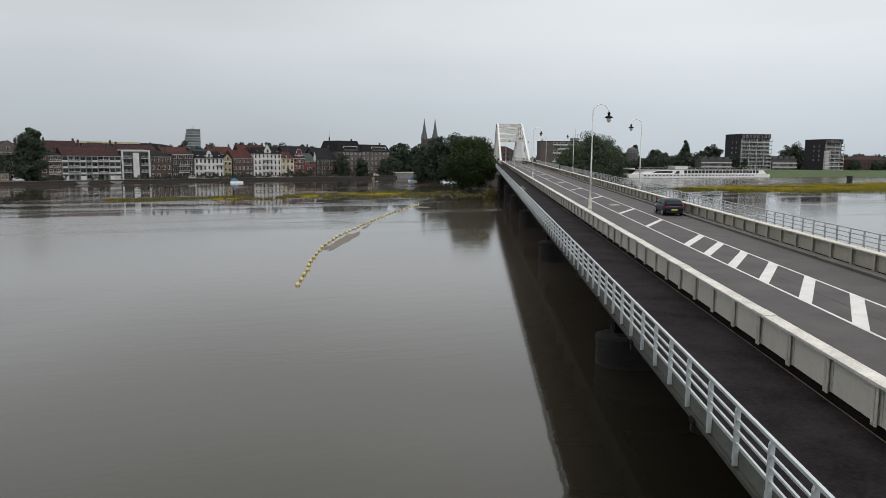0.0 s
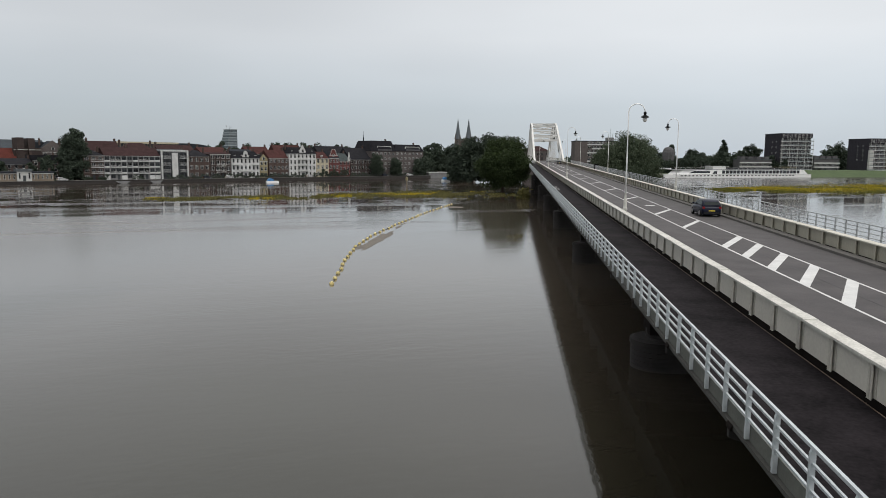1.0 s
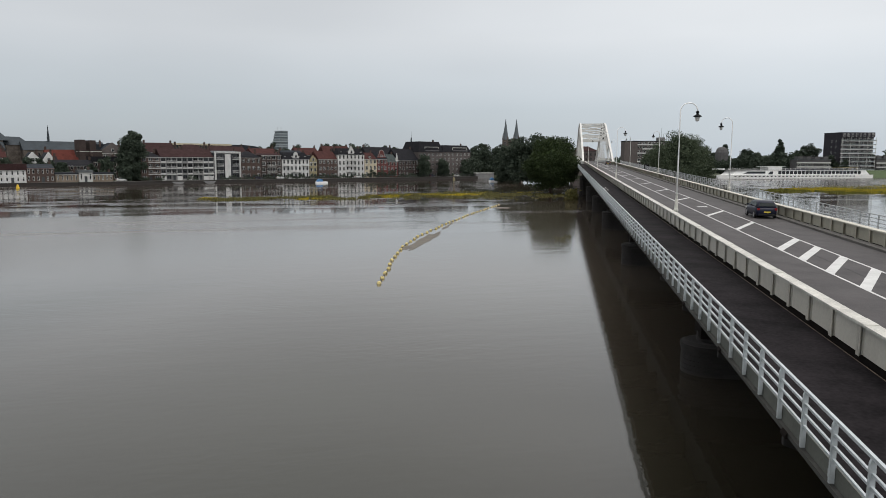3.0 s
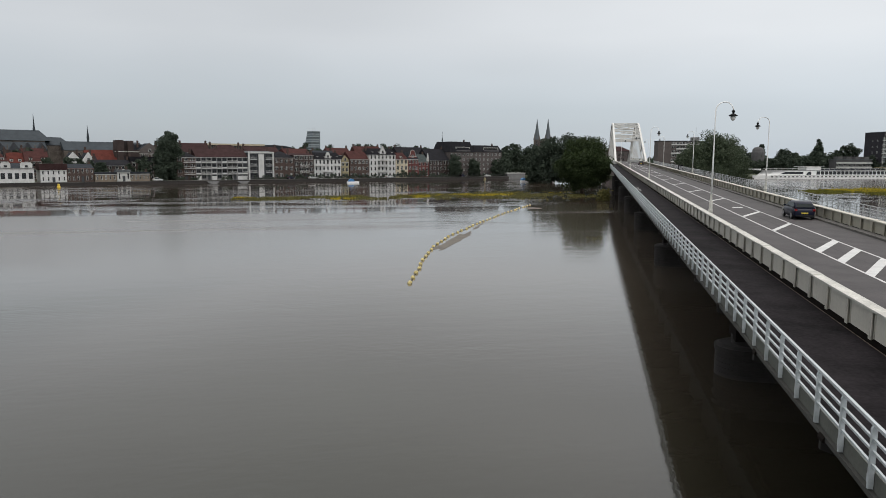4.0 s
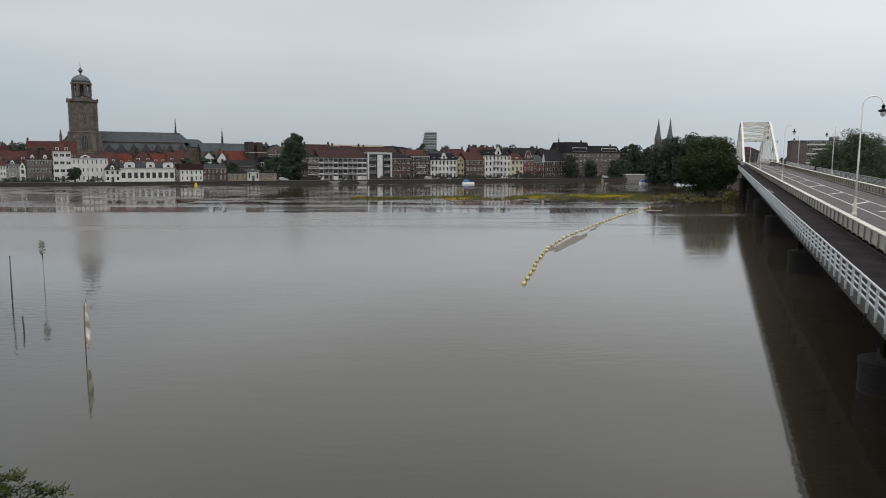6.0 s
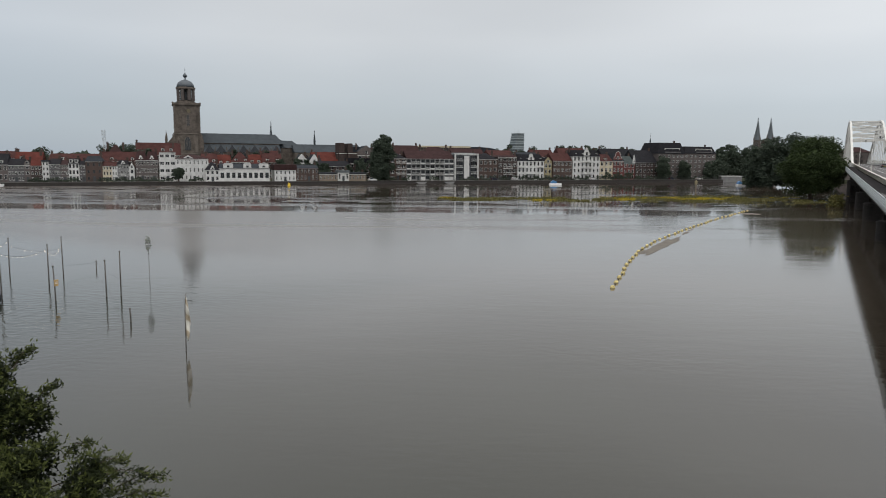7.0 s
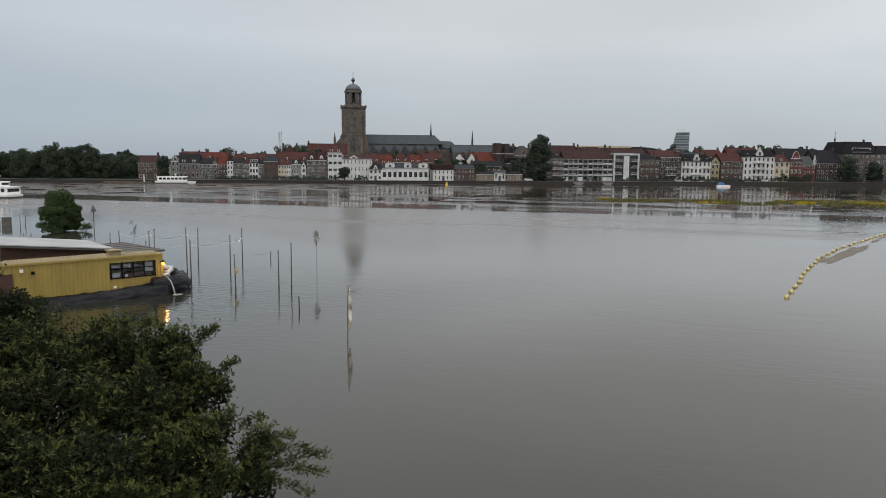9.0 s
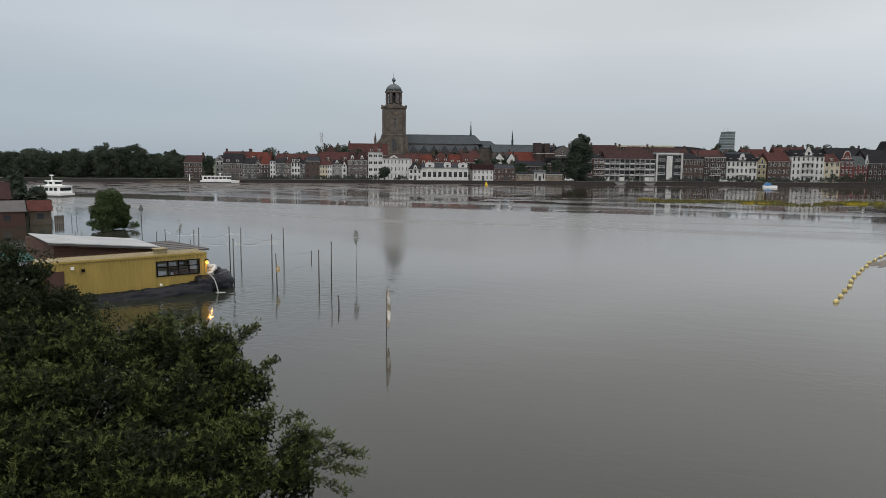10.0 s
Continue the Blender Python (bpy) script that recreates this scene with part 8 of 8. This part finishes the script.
def car(x, y, z, label, paint, pitch):
    root = thing("car", Matrix.Translation((x, y, z)) @ pose(0, 0, 0, pitch), label, "car", "cars on the bridge")
    W = 0.83

    def loft(rings):
        bm = bmesh.new()
        vs = [[bm.verts.new(q) for q in r] for r in rings]
        k = len(vs[0])
        for a, b in zip(vs, vs[1:]):
            for i in range(k):
                bm.faces.new((a[i], a[(i + 1) % k], b[(i + 1) % k], b[i]))
        bm.faces.new(vs[0])
        bm.faces.new(vs[-1][::-1])
        return bm

    lower = []
    for y_, zb, w in ((-1.96, 0.66, 0.62), (-1.91, 0.84, 0.74), (-1.74, 0.95, 0.81), (-1.0, 0.98, 0.84), (0.0, 0.96, 0.85), (0.9, 0.93, 0.84), (1.4, 0.86, 0.81), (1.8, 0.73, 0.74), (1.95, 0.60, 0.62)):
        half_ = [(w * 0.90, 0.22), (w, 0.44), (w * 0.99, zb - 0.16), (w * 0.93, zb - 0.03), (w * 0.70, zb)]
        lower.append([(-x_, y_, z_) for x_, z_ in half_] + [(x_, y_, z_) for x_, z_ in half_[::-1]])
    body = part("body", loft(lower), paint, root, smooth=True)
    upper = []
    for y_, zt in ((-1.83, 0.96), (-1.66, 1.27), (-1.40, 1.42), (-0.6, 1.47), (0.1, 1.44), (0.45, 1.33), (1.06, 0.94)):
        wt = 0.78 - 0.28 * (zt - 0.93)
        half_ = [(0.78, 0.91), (wt, max(0.92, zt - 0.07)), (wt * 0.84, zt)]
        upper.append([(-x_, y_, z_) for x_, z_ in half_] + [(x_, y_, z_) for x_, z_ in half_[::-1]])
    part("cabin_shell", loft(upper), paint, body, smooth=True)
    bm = bmesh.new()

    def pane(ps, o):
        bm.faces.new([bm.verts.new(Vector(p) + Vector(o)) for p in ps])

    pane(((-0.62, -1.82, 1.00), (0.62, -1.82, 1.00), (0.54, -1.66, 1.27), (-0.54, -1.66, 1.27)), (0, -0.025, 0.012))
    part("rear_window", bm, M_CARGLASS, body)
    bm = bmesh.new()
    pane(((-0.62, 0.98, 0.99), (-0.52, 0.46, 1.31), (0.52, 0.46, 1.31), (0.62, 0.98, 0.99)), (0, 0.012, 0.02))
    part("windscreen", bm, M_CARGLASS, body)
    for s_ in (-1, 1):
        bm = bmesh.new()
        xa = lambda z_: s_ * (W - 0.05 - 0.28 * (z_ - 0.95) + 0.006)
        pane(((xa(1.0), -1.5, 1.0), (xa(1.0), 0.8, 1.0), (xa(1.36), 0.25, 1.36), (xa(1.36), -1.3, 1.36)), (0, 0, 0))
        part("side_window", bm, M_CARGLASS, body)
        bm = bmesh.new()
        box(bm, s_ * 0.67 - 0.10, s_ * 0.67 + 0.10, -1.95, -1.78, 0.70, 0.88)
        part("tail_light", bm, M_TAIL, body)
        bm = bmesh.new()
        box(bm, s_ * 0.58 - 0.16, s_ * 0.58 + 0.16, 1.86, 1.96, 0.58, 0.72)
        part("headlight", bm, M_LAMPGLASS, body)
        bm = bmesh.new()
        box(bm, s_ * 0.92 - 0.09, s_ * 0.92 + 0.09, 0.55, 0.67, 0.98, 1.10)
        part("door_mirror", bm, paint, body)
        for y_ in (-1.22, 1.22):
            bm = bmesh.new()
            tube(bm, [(s_ * 0.70, y_, 0.31), (s_ * 0.85, y_, 0.31)], 0.31, 18)
            wh = part("wheel", bm, M_TYRE, root)
            bm = bmesh.new()
            tube(bm, [(s_ * 0.851, y_, 0.31), (s_ * 0.862, y_, 0.31)], 0.20, 12)
            part("rim", bm, M_RIM, wh)
    bm = bmesh.new()
    box(bm, -0.26, 0.26, -1.965, -1.945, 0.48, 0.60)
    part("number_plate", bm, mat("plate_yellow", (0.55, 0.42, 0.05), 0.5, 0.1, 0.3), body)
    bm = bmesh.new()
    box(bm, -0.66, 0.66, -1.99, -1.9, 0.28, 0.40)
    part("bumper", bm, M_TYRE, body)
    return root


inc = math.degrees(math.atan(SLOPE))
car(17.5, 63.3, 5.2 + rise(63.3), "dark blue small hatchback on the bridge roadway", M_CAR, inc)
car(16.9, 262.0, 5.2 + rise(262), "dark saloon far along the bridge roadway", mat("dark_grey_car_paint", (0.03, 0.028, 0.026), 0.3, 0.1, 1.0), inc)
M_WHITECAR = mat("white_car_paint", (0.45, 0.45, 0.45), 0.35, 0.1, 1.0)
for s_, label, paint in ((163.0, "white car parked on the quay by the chestnut", M_WHITECAR), (223.0, "dark car parked along the quay", M_CAR), (234.0, "white car parked along the quay", M_WHITECAR), (277.5, "white car parked before the tall mansion", M_WHITECAR), (326.0, "dark car parked along the quay", M_CAR), (344.0, "white car parked along the quay", M_WHITECAR)):
    x, y = town_xy(s_, 4.5)
    ob = car(x, y, BASE, label, paint, 0.0)
    ob.matrix_basis = town(s_, 4.5, BASE, -90)
    ob["group"] = "cars parked on the quay"
# worn white cycle sign painted on the path
mk = thing("cycle_path_sign", pose(7.0, 0, 0), "worn white painted bicycle sign on the black path", "road marking")
M_WORN = mat("worn_path_paint", (0.26, 0.26, 0.26), 0.8, 0.5, 0.3)
for k, (cy, r) in enumerate(((104.0, 1.25), (109.5, 1.25))):
    bm = bmesh.new()
    n = 28
    a = [bm.verts.new((r * 0.35 * math.cos(t_), cy + r * 1.7 * math.sin(t_), 5.055)) for t_ in (2 * math.pi * i / n for i in range(n))]
    b = [bm.verts.new((r * 0.24 * math.cos(t_), cy + r * 1.4 * math.sin(t_), 5.055)) for t_ in (2 * math.pi * i / n for i in range(n))]
    for i in range(n):
        bm.faces.new((a[i], a[(i + 1) % n], b[(i + 1) % n], b[i]))
    part("painted_ring", sloped(bm), M_WORN, mk)
bm = bmesh.new()
box(bm, -0.08, 0.08, 104.5, 109.0, 5.0545, 5.058)
box(bm, 0.1, 0.5, 106.0, 106.6, 5.0545, 5.058)
part("painted_bar", sloped(bm), M_WORN, mk)
# dark cabinet where the far railing breaks
root = thing("switch_cabinet", pose(23.4, 200.0, 5.05 + rise(200)), "dark cabinet standing in a gap of the railing", "cabinet")
bm = bmesh.new()
box(bm, -0.5, 0.5, -1.0, 1.0, 0, 1.55)
part("body", bm, M_BLACK, root)
bm = bmesh.new()
box(bm, -0.56, 0.56, -1.06, 1.06, 1.552, 1.64)
part("lid", bm, M_UNDER, root)


# ---- the big bush before the camera ----
def leaf_mesh(rng, pts, d, s_, name, material, wide=0.16):
    """Lance-shaped leaves that start at pts and point along d, folded a little on the midrib."""
    n = len(pts)
    d = d / np.linalg.norm(d, axis=1)[:, None]
    e = np.cross(d, rng.normal(size=(n, 3)) * 0.5 + [0, 0, 1.0])
    e /= np.linalg.norm(e, axis=1)[:, None] + 1e-9
    nn = np.cross(d, e)
    s_ = (s_ * rng.uniform(0.65, 1.3, n))[:, None]
    a = pts + d * s_ * 0.45
    quad = [pts, a + e * s_ * wide + nn * s_ * 0.05, pts + d * s_ - nn * s_ * 0.10, a - e * s_ * wide + nn * s_ * 0.05]
    v = np.stack(quad, 1).reshape(-1, 3)
    i = np.arange(n)[:, None] * 4
    f = np.concatenate([i + [0, 1, 2], i + [0, 2, 3]], 0)
    return scatter_mesh(name, v.tolist(), f.tolist(), material)


def near_bush():
    rng = np.random.default_rng(101)
    ox, oy = -22.5, 6.0
    root = thing("willow_bush", pose(ox, oy, 0), "large leafy green willow bush standing in flood water", "bush")
    tips, inner, shade = [], [], []
    for cx, cy, cz, r in NEAR_BLOBS:
        for k in range(2):
            d = rng.normal(size=3)
            d /= np.linalg.norm(d)
            b = Vector((cx + d[0] * r * 0.6 - ox, cy + d[1] * r * 0.6 - oy, max(0.3, cz + d[2] * r * 0.5)))
            a = Vector((b.x * 0.25 + rng.uniform(-0.8, 0.8), b.y * 0.25 + rng.uniform(-0.8, 0.8), -0.3))
            bm = bmesh.new()
            tube(bm, [a, a.lerp(b, 0.45) + Vector((0, 0, 0.3)), b], [0.08, 0.05, 0.012], 5)
            part("bough", bm, M_BARK, root, smooth=True)
        # boughs that carry the sprays: knots on the outside of each mass, some standing well out
        n_cl = int(8 * r ** 1.9) + 3
        c = rng.normal(size=(n_cl, 3))
        c[:, 2] = np.abs(c[:, 2]) * 0.9 - 0.2
        c *= (rng.uniform(0.55, 1.12, n_cl) * r * 0.8 / np.linalg.norm(c, axis=1))[:, None]
        cr = rng.uniform(0.16, 0.42, n_cl) * min(1.0, 0.5 + r * 0.4)
        per = 26
        n_tw = n_cl * per
        d = rng.normal(size=(n_tw, 3)) + [0, 0, 0.55]
        d /= np.linalg.norm(d, axis=1)[:, None]
        start = np.array([cx, cy, cz]) + np.repeat(c, per, 0) + d * (np.repeat(cr, per) * rng.uniform(0.3, 1.0, n_tw))[:, None]
        grow = d * 0.8 + np.repeat(c, per, 0) / (r + 0.01) * 0.6 + rng.normal(size=(n_tw, 3)) * 0.35 + [0, 0, 0.35]
        grow /= np.linalg.norm(grow, axis=1)[:, None]
        ln = rng.uniform(0.10, 0.40, n_tw)
        # tip whorls painted pale as lit leaves, darker painted-shade leaves further down each twig
        m = 6
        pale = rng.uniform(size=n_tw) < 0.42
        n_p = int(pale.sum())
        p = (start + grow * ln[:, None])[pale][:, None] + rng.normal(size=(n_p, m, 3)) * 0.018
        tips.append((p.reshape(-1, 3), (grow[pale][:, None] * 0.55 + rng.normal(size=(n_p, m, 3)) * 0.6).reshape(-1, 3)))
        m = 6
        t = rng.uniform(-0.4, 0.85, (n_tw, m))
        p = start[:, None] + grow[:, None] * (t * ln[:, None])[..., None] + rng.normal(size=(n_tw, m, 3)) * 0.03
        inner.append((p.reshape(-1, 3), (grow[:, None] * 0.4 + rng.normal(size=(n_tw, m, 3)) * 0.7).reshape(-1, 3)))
        # near-black leaves fill the core and stand in for its shade
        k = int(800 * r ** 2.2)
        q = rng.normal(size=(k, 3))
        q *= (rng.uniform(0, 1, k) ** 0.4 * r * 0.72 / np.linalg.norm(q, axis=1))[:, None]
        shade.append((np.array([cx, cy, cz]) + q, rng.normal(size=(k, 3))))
    # drooping outer sprays over the water
    for bx, by, bz, ex, ey, ez in SPRAYS:
        a, b = np.array([bx, by, bz]), np.array([ex, ey, ez])
        bm = bmesh.new()
        mid = (a + b) / 2 + [0, 0, 0.18]
        tube(bm, [Vector((a - [ox, oy, 0]).tolist()), Vector((mid - [ox, oy, 0]).tolist()), Vector((b - [ox, oy, 0]).tolist())], [0.02, 0.012, 0.005], 5)
        part("twig", bm, M_BARK, root)
        for t in rng.uniform(0.15, 1.0, 26):
            c = a * (1 - t) ** 2 + 2 * mid * t * (1 - t) + b * t * t
            p = c + rng.normal(size=(9, 3)) * 0.07
            (tips if rng.uniform() < 0.6 else inner).append((p, (b - a)[None] * 0.4 + rng.normal(size=(9, 3)) * 0.5))
    for name, group, size, material, wide in (("young_foliage", tips, 0.13, M_LEAF_NEAR, 0.17), ("foliage", inner, 0.12, M_LEAF_STEM, 0.20), ("inner_foliage", shade, 0.17, M_LEAF_CORE_SHADE, 0.28)):
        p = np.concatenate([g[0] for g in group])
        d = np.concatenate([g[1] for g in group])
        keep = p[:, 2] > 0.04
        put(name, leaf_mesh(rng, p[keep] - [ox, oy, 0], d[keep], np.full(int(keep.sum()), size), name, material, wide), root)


SPRAYS = [(-15.6, 11.0, 2.5, -14.6, 12.1, 2.5), (-15.5, 10.9, 1.8, -14.3, 11.8, 1.4), (-15.4, 10.8, 2.1, -14.9, 11.9, 2.0), (-15.8, 11.1, 2.7, -15.1, 11.9, 2.8), (-15.4, 11.6, 2.1, -14.5, 12.5, 2.25), (-15.2, 11.5, 1.9, -14.3, 12.3, 1.8), (-16.6, 11.0, 2.9, -16.2, 11.5, 3.2), (-18.4, 11.5, 4.0, -18.0, 11.9, 4.4), (-19.6, 11.6, 4.7, -19.3, 12.0, 5.2), (-21.6, 10.6, 4.9, -21.4, 11.0, 5.3)]
NEAR_BLOBS = [(-20.7, 10.2, 4.0, 1.2), (-21.9, 10.0, 4.2, 1.15), (-17.6, 9.7, 2.3, 1.2), (-19.3, 10.3, 2.9, 1.1), (-20.1, 10.9, 4.1, 1.3), (-18.6, 11.1, 3.5, 1.05), (-22.0, 9.4, 4.0, 1.6), (-23.6, 7.9, 4.0, 1.8), (-24.1, 6.2, 4.1, 1.9), (-24.4, 4.9, 4.2, 2), (-18.8, 9.3, 3.2, 1.6), (-20.1, 7.7, 3.1, 2.0), (-20.7, 5.8, 3.3, 2.1), (-16.9, 10.3, 2.8, 0.95), (-15.7, 10.9, 2.4, 0.7), (-16.1, 9.1, 2.2, 1.5), (-17.1, 7.2, 2.4, 1.9), (-18.3, 5.6, 2.5, 2.0), (-19.2, 4.2, 2.7, 2), (-15.1, 10.4, 1.8, 0.85), (-15.2, 8.6, 1.3, 1.3), (-16.0, 6.6, 1.4, 1.6)]
near_bush()
